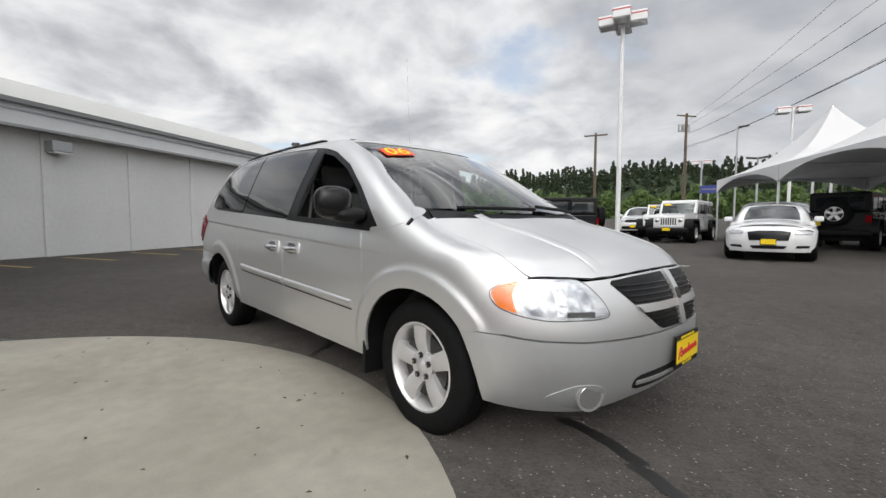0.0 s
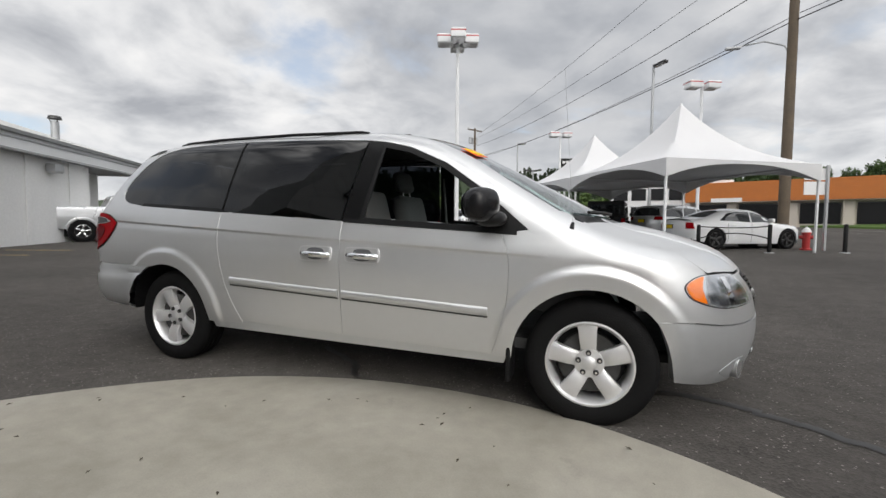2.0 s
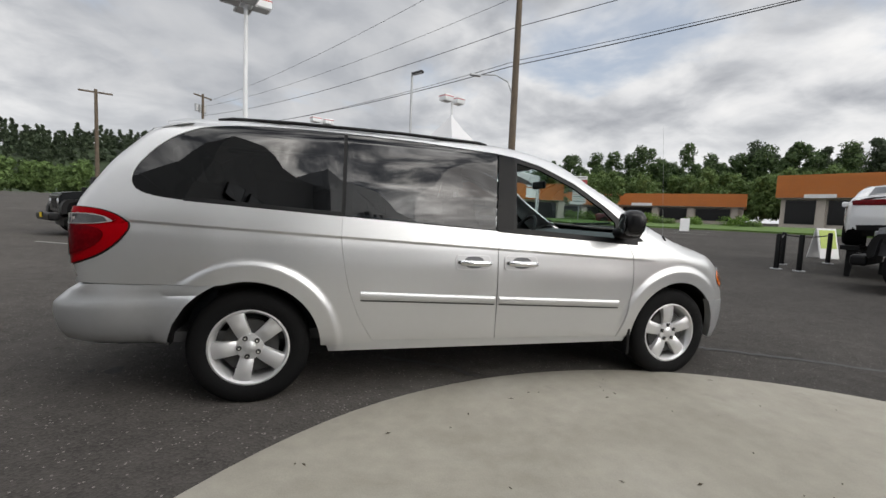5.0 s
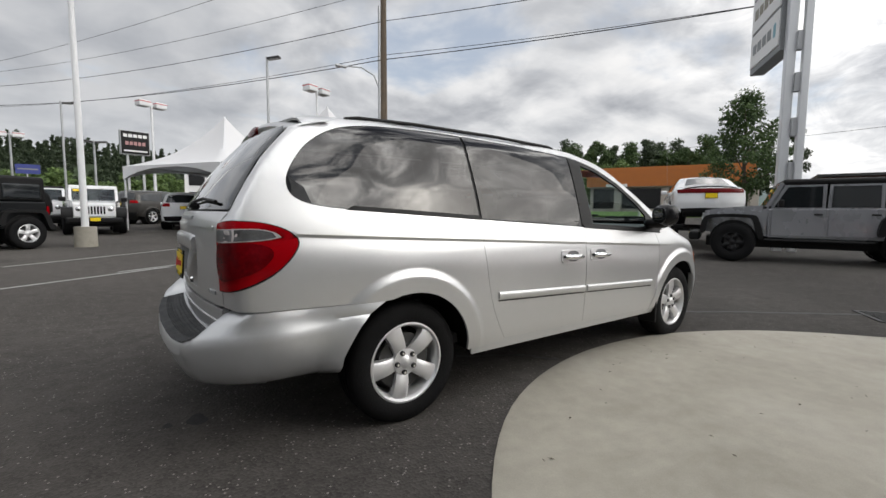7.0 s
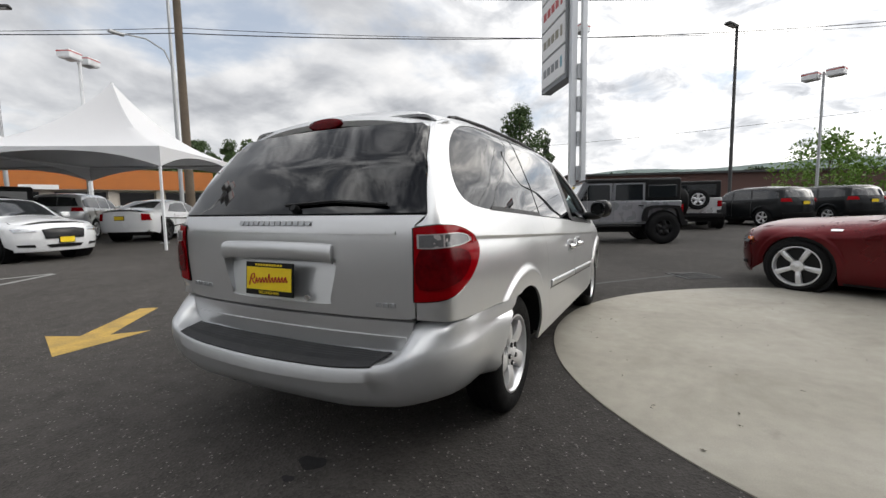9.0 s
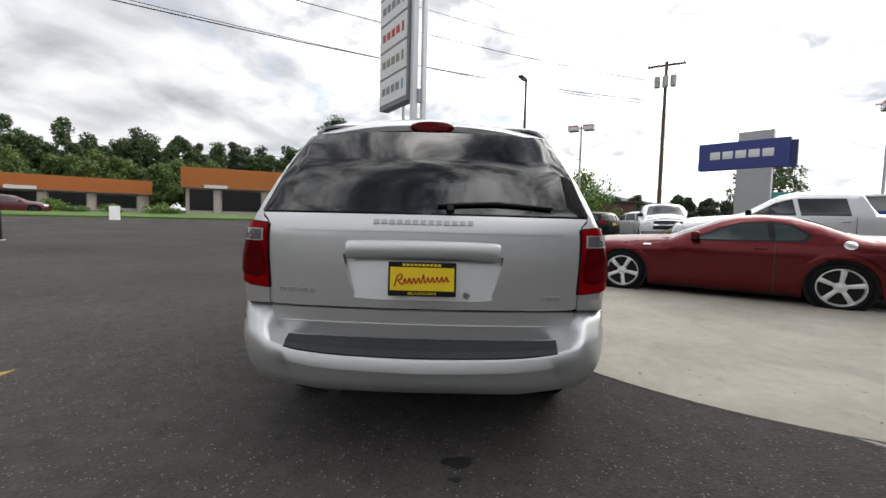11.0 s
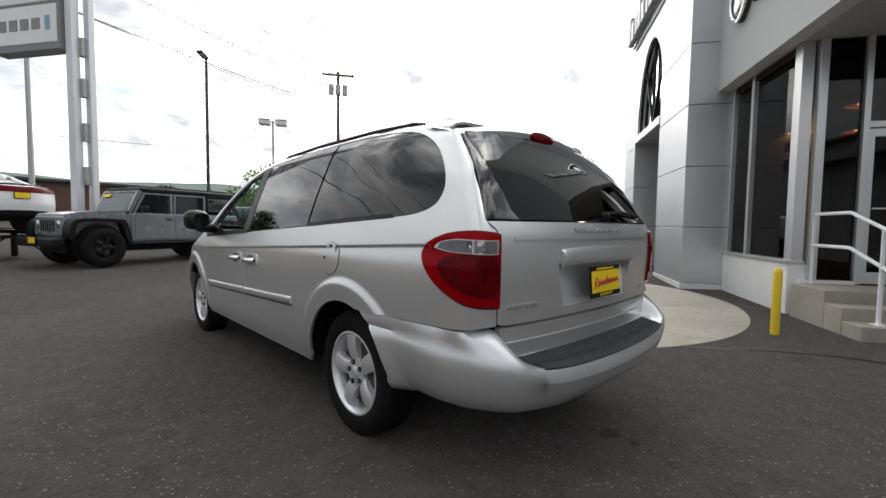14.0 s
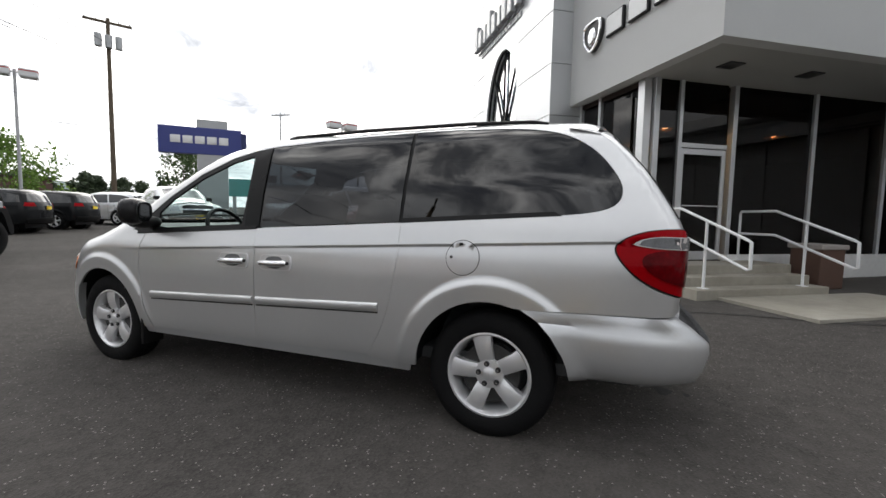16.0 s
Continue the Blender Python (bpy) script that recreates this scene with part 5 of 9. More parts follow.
def plate_card(name, parent, m):
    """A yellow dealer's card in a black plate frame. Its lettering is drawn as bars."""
    p = part(name, boxm((-0.155, -0.078, 0.0), (0.155, 0.078, 0.008), 0.003), BLACK, parent, "yellow dealer card in a black plate frame")
    p.matrix_local = m
    part("card", boxm((-0.146, -0.052, 0.008), (0.146, 0.054, 0.0105)), YELLOW, p, "yellow card")
    wave = [(-0.125, -0.026), (-0.112, 0.020), (-0.092, 0.026), (-0.094, 0.006), (-0.110, 0.002), (-0.088, -0.020)]
    x = -0.078
    while x < 0.118:
        tall = 0.024 if abs(x - 0.005) < 0.012 else 0.008
        wave += [(x, tall), (x + 0.006, -0.014), (x + 0.013, -0.010)]
        x += 0.021
    line = smooth_line(wave, 3, False)
    part("script_mark", tubem([(a, b + 0.06 * a, 0.0112) for a, b in line], 0.0034, 5), RED_INK, p, "red handwriting-like mark")
    bm = text_mesh("BELLINGHAM", 0.019, 0.0006)
    bmesh.ops.transform(bm, matrix=Matrix.Translation((0, -0.065, 0.0086)) @ Matrix.Diagonal((1.15, 1, 1, 1)), verts=bm.verts)
    part("lettering", bm, YELLOW, p, smooth=False)
    bm = bmesh.new()
    for k in range(10):
        box(bm, (-0.09 + 0.018 * k, 0.060, 0.008), (-0.09 + 0.018 * k + 0.013, 0.070, 0.0092))
    part("lettering_bar", bm, YELLOW, p)
    return p


def build_cabin(van):
    part("cabin_floor", boxm((-2.2, -0.80, 0.36), (1.25, 0.80, 0.42)), CABIN, van)
    part("dashboard", prismm(smooth_line([(1.05, 0.62), (0.98, 0.95), (1.02, 1.03), (1.18, 1.06), (1.45, 1.04), (1.5, 0.6)], 4), -0.72, 0.72, "XZ"), CABIN, van, "dark grey dashboard")
    ring = lathem([(0.175 + 0.016 * math.cos(a), 0.016 * math.sin(a)) for a in [2 * math.pi * k / 8 for k in range(8)]], 32, "Z", True)
    wm = Matrix.Translation((0.84, 0.38, 1.04)) @ Matrix.Rotation(radians(-62), 4, "Y")
    bmesh.ops.transform(ring, matrix=wm, verts=ring.verts)
    sw = part("steering_wheel", ring, BLACK, van, "black steering wheel")
    bm = boxm((-0.05, -0.165, -0.02), (0.03, 0.165, 0.0), 0.008, wm)
    part("steering_spoke", bm, CABIN, sw)
    for y in (0.38, -0.38):
        seat(van, 0.25, y)
    for y in (0.42, -0.42):
        seat(van, -0.65, y)
    seat(van, -1.55, 0.35)
    seat(van, -1.55, -0.35)
    for s in (-1, 1):
        part("door_card", boxm((-1.0, 0.85, 0.45), (1.02, 0.875, 1.02), 0.01, Matrix.Diagonal((1, s, 1, 1))), CABIN, van)
        part("headliner_edge", boxm((-1.9, 0.50, 1.615), (0.2, 0.60, 1.64), 0.01, Matrix.Diagonal((1, s, 1, 1))), CABIN, van)
        part("belt_strap", tubem([(0.10, s * 0.72, 1.50), (0.12, s * 0.80, 0.9)], 0.012, 6), SEAT, van)
    part("headliner", boxm((-1.95, -0.52, 1.66), (0.3, 0.52, 1.675)), SEAT, van)
    part("rear_mirror", boxm((0.76, -0.11, 1.44), (0.79, 0.11, 1.51), 0.015), BLACK, van)


def seat(van, x, y):
    s = part("seat", boxm((x - 0.25, y - 0.25, 0.62), (x + 0.28, y + 0.25, 0.76), 0.05), SEAT, van, "grey cloth seat")
    m = Matrix.Translation((x - 0.24, y, 0.72)) @ Matrix.Rotation(radians(-14), 4, "Y")
    part("backrest", boxm((-0.07, -0.24, 0), (0.07, 0.24, 0.60), 0.05, m), SEAT, s)
    part("headrest", boxm((-0.05, -0.14, 0.64), (0.05, 0.14, 0.83), 0.045, m), SEAT, s)
    bm = bmesh.new()
    for k in (-0.07, 0.07):
        rod(bm, m @ Vector((0, k, 0.58)), m @ Vector((0, k, 0.66)), 0.008)
    part("headrest_stalk", bm, CHROME, s)
    part("seat_base", boxm((x - 0.2, y - 0.2, 0.42), (x + 0.2, y + 0.2, 0.62), 0.02), CABIN, s)


build_van()

# ---- dealership building ----
B_X, B_Y = Vector((0.565, -0.825, 0)).normalized(), Vector((0.825, 0.565, 0)).normalized()
BUILDING = Matrix(((B_X.x, B_Y.x, 0, -2.58), (B_X.y, B_Y.y, 0, -5.10), (0, 0, 1, 0.0), (0, 0, 0, 1)))
G0 = 0.05


def piece(name, lo, hi, material, parent, bevel=0.0, label=""):
    return part(name, boxm(lo, hi, bevel), material, parent, label, smooth=bool(bevel))


def build_dealership():
    b = thing("dealership_building", "white dealership showroom with a glazed entrance and an aluminium-panelled portal", "building", BUILDING, kind="structure")
    b["category"] = "building"
    # portal tower in courses of panels
    tower = part("portal_core", boxm((2.06, -0.88, G0 - 0.1), (3.88, 0.75, 8.6)), STEEL_DARK, b, "dark joints behind the aluminium panels")
    part("portal_core", boxm((6.42, -0.88, G0 - 0.1), (7.68, 0.75, 8.6)), STEEL_DARK, b)
    part("portal_core", boxm((3.88, -0.88, 5.90), (6.42, 0.75, 8.6)), STEEL_DARK, b)
    levels = [G0 + 0.09, 1.16, 2.24, 3.32, 4.38, 5.44, 6.50, 7.56, 8.62]
    for z0, z1 in zip(levels, levels[1:]):
        for u0, u1 in ((2.04, 3.90), (6.40, 7.70)):
            piece("panel", (u0, -0.90, z0 + 0.006), (u1, 0.77, z1 - 0.006), PANEL_ALU, tower, 0.006)
        if z0 > 6.0:
            for k in range(2):
                piece("panel", (3.90 + 1.25 * k + 0.006, -0.90, z0 + 0.006), (5.15 + 1.25 * k - 0.006, 0.77, z1 - 0.006), PANEL_ALU, tower, 0.006)
    piece("portal_plinth", (2.02, -0.92, G0 - 0.1), (3.92, 0.79, G0 + 0.09), WHITE_WALL, b, 0.004)
    piece("portal_plinth", (6.38, -0.92, G0 - 0.1), (7.72, 0.79, G0 + 0.09), WHITE_WALL, b, 0.004)
    # lintel with the tall arched fanlight
    cx, cz, ra, rb = 4.95, 3.62, 1.22, 2.02
    piece("portal_lintel", (3.90, -0.3, 3.42), (6.40, 0.785, 3.60), PANEL_ALU, b, 0.006)
    arcp = [(cx + ra * math.cos(a), cz + rb * math.sin(a)) for a in [math.pi * k / 28 for k in range(29)]]
    spandrel = arcp + [(3.90, 3.60), (3.90, 6.49), (6.40, 6.49), (6.40, 3.60)]
    part("fanlight_spandrel", prismm(spandrel, 0.40, 0.765, "XZ"), PANEL_ALU, b, smooth=False)
    fan = part("fanlight", prismm(arcp, 0.60, 0.62, "XZ"), glass("fanlight_glass", (0.50, 0.57, 0.62), 4.0), b, "tall arched fanlight with dark radiating bars")
    part("fanlight_rim", tubem([(p[0], 0.68, p[1]) for p in arcp], 0.038, 6), BLACK, fan)
    for a in (48, 90, 132):
        e = Vector((cx + ra * math.cos(radians(a)), 0.67, cz + rb * math.sin(radians(a))))
        part("fanlight_bar", rodm((cx, 0.67, cz - 0.02), e, 0.034, None, 6), BLACK, fan)
    bars = part("name_sign", boxm((3.55, 0.77, 6.20), (7.05, 0.80, 6.23)), GREY_METAL, b, "grey raised sign lettering drawn as bars")
    for k in range(9):
        u = 3.58 + 0.39 * k
        piece("lettering_bar", (u, 0.80, 6.24), (u + (0.30 if k % 3 else 0.22), 0.95, 6.24 + (0.72 if k in (2, 5, 8) else 0.50)), GREY_METAL, bars, 0.03)
    for k in range(14):
        u = 3.7 + 0.22 * k
        piece("small_lettering_bar", (u, 0.77, 6.02), (u + 0.15, 0.80, 6.14), GREY_METAL, bars)
    # fascia and soffit of the canopy
    part("fascia", boxm((-1.73, 0.10, 3.52), (2.04, 0.306, 7.3)), FASCIA, b, "white rendered fascia", smooth=False)
    part("fascia", boxm((-1.73, -12.0, 3.52), (-1.52, 0.10, 7.3)), FASCIA, b, smooth=False)
    part("soffit", boxm((-1.52, -12.0, 3.54), (2.04, 0.10, 3.62)), SOFFIT_SHADED, b, smooth=False)
    part("roof_deck", boxm((-1.5, -12.0, 7.0), (7.68, 0.1, 7.1)), GREY_METAL, b, smooth=False)
    for u, v in ((-0.85, -0.75), (-0.85, -2.3), (-0.85, -4.6)):
        part("soffit_lamp", boxm((u - 0.14, v - 0.14, 3.52), (u + 0.14, v + 0.14, 3.545), 0.01), STEEL_DARK, b)
    # emblem and lettering as plain shapes
    def shield(g):
        return smooth_line([(1.18 + 0.27 * g, 4.62 + 0.22 * g), (1.18 + 0.25 * g, 4.62 - 0.10 * g), (1.18, 4.62 - 0.30 * g), (1.18 - 0.25 * g, 4.62 - 0.10 * g), (1.18 - 0.27 * g, 4.62 + 0.22 * g), (1.18, 4.62 + 0.27 * g)], 4)
    em = part("emblem", prismm(shield(1.0), 0.306, 0.38, "XZ"), STEEL_DARK, b, "shield-shaped emblem with a bright rim")
    bm = bmesh.new()
    tube(bm, [(a, 0.39, c) for a, c in shield(0.93)] + [(shield(0.93)[0][0], 0.39, shield(0.93)[0][1])], 0.028, 6)
    part("emblem_rim", bm, CHROME, em)
    part("emblem_boss", blob((1.18, 0.385, 4.60), (0.13, 0.05, 0.17), 2.2), CHROME, em)
    for k in range(3):
        u = 0.77 - 0.62 * k
        bar = part("lettering_bar", boxm((u - 0.50, 0.306, 4.42), (u, 0.37, 4.80), 0.02), GLOSS_BLACK, em)
        part("bar_face", boxm((u - 0.47, 0.37, 4.45), (u - 0.03, 0.376, 4.77)), GREY_METAL, bar)
    # front glazing on a low wall
    part("sill_wall", boxm((0.0, -0.10, -0.1), (2.04, 0.10, 0.70)), WHITE_WALL, b, "white painted low wall")
    part("sill_cap", boxm((-0.02, -0.08, 0.70), (2.04, 0.13, 0.745), 0.008), FRAME_ALU, b)
    for u, wdt in ((0.0, 0.17), (1.27, 0.08), (1.96, 0.07)):
        part("mullion", boxm((u, -0.07, 0.745), (u + wdt, 0.07, 3.54), 0.006), FRAME_ALU, b)
    # head rail coloured as dark as the shaded room
    part("head_rail", boxm((0.17, -0.05, 3.44), (1.96, 0.05, 3.52)), UNLIT_ROOM, b)
    for u0, u1 in ((0.17, 1.27), (1.35, 1.96)):
        part("pane", boxm((u0, -0.006, 0.745), (u1, 0.006, 3.46)), SHOP_GLASS, b, "dark reflecting shop window")
    # entrance wall with the door
    part("sill_wall", boxm((-0.10, -12.0, -0.1), (0.10, -1.70, 0.56)), WHITE_WALL, b)
    part("sill_wall", boxm((-0.09, -0.60, -0.1), (0.09, 0.0, 0.50)), WHITE_WALL, b)
    for v, wdt in ((-0.10, 0.10), (-0.60, 0.07), (-1.72, 0.09), (-3.55, 0.08), (-5.40, 0.08), (-7.3, 0.08), (-9.2, 0.08)):
        part("mullion", boxm((-0.06, v - wdt, 0.46), (0.06, v, 3.54), 0.006), FRAME_ALU, b)
    for v0, v1, z0 in ((-0.20, -0.60, 0.50), (-1.81, -3.55, 0.56), (-3.63, -5.40, 0.56), (-5.48, -7.3, 0.56), (-7.38, -9.2, 0.56), (-9.28, -12.0, 0.56)):
        part("pane", boxm((-0.006, v1, z0), (0.006, v0, 3.54)), SHOP_GLASS, b)
    part("transom", boxm((-0.05, -1.63, 2.42), (0.05, -0.67, 2.50), 0.005), FRAME_ALU, b)
    part("pane", boxm((-0.006, -1.63, 2.50), (0.006, -0.67, 3.54)), SHOP_GLASS, b)
    d = part("door_1", boxm((-0.03, -1.63, 0.47), (0.03, -0.67, 0.62), 0.005), FRAME_ALU, b, "aluminium-framed glass entrance door, shut")
    for v0, v1, z0, z1 in ((-0.75, -0.67, 0.62, 2.41), (-1.63, -1.55, 0.62, 2.41), (-1.55, -0.75, 2.31, 2.41)):
        part("door_rail", boxm((-0.03, v0, z0), (0.03, v1, z1), 0.005), FRAME_ALU, d)
    part("door_pane", boxm((-0.005, -1.55, 0.62), (0.005, -0.75, 2.31)), SHOP_GLASS, d)
    part("push_bar", rodm((-0.06, -1.55, 1.42), (-0.06, -0.75, 1.42), 0.015), CHROME, d)
    # room behind the glass, its dimness put into the near-black colour
    part("showroom_floor", boxm((0.0, -12.0, 0.36), (12.0, 0.0, 0.46)), UNLIT_ROOM, b, smooth=False)
    part("showroom_wall", boxm((0.1, -12.2, 0.3), (12.0, -12.0, 3.6)), UNLIT_ROOM, b, smooth=False)
    part("showroom_wall", boxm((9.0, -12.0, 0.3), (9.2, -0.9, 3.6)), UNLIT_ROOM, b, smooth=False)
    part("showroom_ceiling", boxm((0.05, -12.0, 3.46), (9.0, -0.08, 3.52)), UNLIT_ROOM, b, smooth=False)
    part("showroom_counter", boxm((3.0, -5.0, 0.46), (3.6, -2.0, 1.5), 0.03), UNLIT_ROOM, b)
    AMBER_SHADE = mat("amber_shade", (0.45, 0.26, 0.10), 0.3)
    warm = lamp_mat("pendant_bulb", (1.0, 0.72, 0.38), 70.0)
    for u, v, z in ((1.0, -1.2, 3.0), (1.3, -2.6, 2.75), (1.0, -3.9, 3.0), (1.9, -0.9, 2.8), (2.4, -2.0, 2.9)):
        p = part("pendant_shade", lathem([(0.05, 0.16), (0.10, 0.14), (0.19, 0.02), (0.21, -0.06), (0.19, -0.06), (0.17, 0.02), (0.08, 0.12)], 24, "Z"), AMBER_SHADE, b, "amber glass pendant lamp")
        p.location = (u, v, z)
        part("bulb", lathem([(0.001, -0.05), (0.05, -0.03), (0.07, 0.02), (0.05, 0.06), (0.001, 0.08)], 14, "Z"), warm, p)
        part("cord", rodm((0, 0, 0.15), (0, 0, 3.46 - z), 0.006, None, 6), BLACK, p)
    return b


def build_entrance():
    steps = thing("entrance_steps", "worn concrete entrance steps with a landing", "steps", BUILDING, kind="structure")
    for u0, u1, z in ((-0.78, -0.10, 0.46), (-1.08, -0.78, 0.32), (-1.38, -1.08, 0.18)):
        part("step", boxm((u0 + 0.002, -2.35, -0.1), (u1, 0.10, z), 0.012), CONCRETE, steps)
    slab = thing("walkway_slab", "pale concrete walkway slab beside the steps", "walkway", BUILDING, kind="structure")
    part("slab", boxm((-2.75, -7.0, -0.1), (-1.385, -0.25, 0.075), 0.006), CONCRETE, slab)
    for v in (0.0, -1.85):
        r = thing("handrail", "white-painted steel handrail on the entrance steps", "handrail", BUILDING @ Matrix.Translation((0, v - 0.12, 0)), group="entrance handrails")
        top = [(-0.10, 0, 0.46), (-0.10, 0, 1.30), (-0.12, 0, 1.34), (-0.75, 0, 1.345), (-1.90, 0, 0.93), (-1.96, 0, 0.90), (-1.97, 0, 0.55), (-1.92, 0, 0.54), (-0.76, 0, 0.95), (-0.10, 0, 0.95)]
        part("rail", tubem(top, 0.021, 8), WHITE_METAL, r)
        part("post", rodm((-1.25, 0, 0.17), (-1.25, 0, 1.165), 0.021), WHITE_METAL, r)
        part("foot_plate", boxm((-1.31, -0.05, 0.18), (-1.19, 0.05, 0.19)), WHITE_METAL, r)
    bo = thing("bollard", "yellow painted steel bollard beside the steps", "bollard", Matrix.Translation((-2.62, -3.66, 0.0)))
    part("post", lathem([(0.001, 0.735), (0.026, 0.728), (0.038, 0.705), (0.042, 0.68), (0.042, -0.05)], 20, "Z"), YELLOW_PAINT, bo)
    pl = thing("planter", "square brown planter beside the entrance", "planter", BUILDING @ Matrix.Translation((-0.80, -2.85, 0.07)))
    part("pot", boxm((-0.26, -0.26, 0.0), (0.26, 0.26, 0.68), 0.03), mat("brown_planter", (0.10, 0.055, 0.04), 0.7, 0, 0.2, 6, 90, bump=0.3), pl)
    part("rim", boxm((-0.29, -0.29, 0.66), (0.29, 0.29, 0.74), 0.015), mat("planter_rim", (0.35, 0.32, 0.30), 0.8), pl)


build_dealership()
build_entrance()


# ---- long white workshop ----
def build_workshop():
    a, e = Vector((-8.2, -8.25, 0)), Vector((-20.3, 11.45, 0))
    d = (e - a).normalized()
    n = Vector((d.y, -d.x, 0))
    if n.x < 0:
        n = -n
    L = (e - a).length
    m = Matrix(((d.x, -n.x, 0, a.x), (d.y, -n.y, 0, a.y), (0, 0, 1, 0), (0, 0, 0, 1)))
    w = thing("workshop_building", "long white workshop building with pilasters and a low metal roof", "building", m, kind="structure")
    part("wall", boxm((0, 0, -0.2), (19.95, 0.3, 3.55)), WHITE_WALL, w, smooth=False)
    part("recessed_wall", boxm((19.6, 1.3, -0.2), (L, 1.6, 3.55)), WHITE_WALL, w, smooth=False)
    part("return_wall", boxm((19.65, 0.3, -0.2), (19.95, 1.3, 3.55)), WHITE_WALL, w, smooth=False)
    part("recess_soffit", boxm((19.95, 0.0, 3.30), (L, 1.3, 3.34)), GREY_METAL, w, smooth=False)
    part("end_wall", boxm((L - 0.3, 1.6, -0.2), (L, 14, 3.55)), WHITE_WALL, w, smooth=False)
    part("eave_board", boxm((-0.3, -0.42, 3.28), (L + 0.42, -0.34, 3.80)), WHITE_METAL, w, "white eaves board", smooth=False)
    part("eave_board", boxm((L + 0.34, -0.34, 3.28), (L + 0.42, 14, 3.80)), WHITE_METAL, w, smooth=False)
    part("eave_soffit", boxm((-0.3, -0.34, 3.30), (L + 0.34, 0.0, 3.34)), GREY_METAL, w, smooth=False)
    gut = [(-0.46, 3.80), (-0.56, 3.82), (-0.58, 3.92), (-0.42, 3.92), (-0.42, 3.80)]
    bm = bmesh.new()
    prism(bm, gut, -0.35, L + 0.46, "YZ")
    part("gutter", bm, GREY_METAL, w, "grey gutter", smooth=False)
    part("eave_bead", boxm((-0.3, -0.45, 3.66), (L + 0.44, -0.42, 3.70)), GREY_METAL, w, smooth=False)
    part("eave_bead", boxm((-0.3, -0.44, 3.30), (L + 0.44, -0.42, 3.34)), GREY_METAL, w, smooth=False)
    roof = [(-0.50, 3.92), (7.0, 6.3), (14.0, 3.92), (14.0, 3.84), (7.0, 6.2), (-0.5, 3.84)]
    bm = bmesh.new()
    prism(bm, roof, -0.35, L + 0.45, "YZ")
    part("roof", bm, mat("pale_metal_roof", (0.52, 0.52, 0.50), 0.5, 0.3, 0.06, 1.0), w, "pale metal roof", smooth=False)
    x = 0.41
    while x < 19.9:
        part("pilaster", boxm((x - 0.13, -0.05, -0.2), (x + 0.13, 0.0, 3.30), 0.02), WHITE_WALL, w)
        x += 2.29
    for x in (7.46, 17.53):
        lm = part("wall_lamp", boxm((x - 0.24, -0.36, 2.84), (x + 0.24, -0.04, 3.12), 0.03), GREY_METAL, w, "grey box wall lamp")
        part("lamp_lens", boxm((x - 0.2, -0.34, 2.80), (x + 0.2, -0.10, 2.84)), WHITE_LENS, lm)
    v = part("roof_flue", rodm((19.7, 1.0, 4.2), (19.7, 1.0, 5.10), 0.14), GREY_METAL, w, "metal roof flue")
    part("flue_cap", rodm((19.7, 1.0, 5.18), (19.7, 1.0, 5.30), 0.24, 0.2), STEEL_DARK, v)
    for k in range(3):
        a2 = 2 * math.pi * k / 3
        part("flue_stay", rodm((19.7 + 0.13 * math.cos(a2), 1.0 + 0.13 * math.sin(a2), 5.05), (19.7 + 0.18 * math.cos(a2), 1.0 + 0.18 * math.sin(a2), 5.22), 0.015), STEEL_DARK, v)


build_workshop()


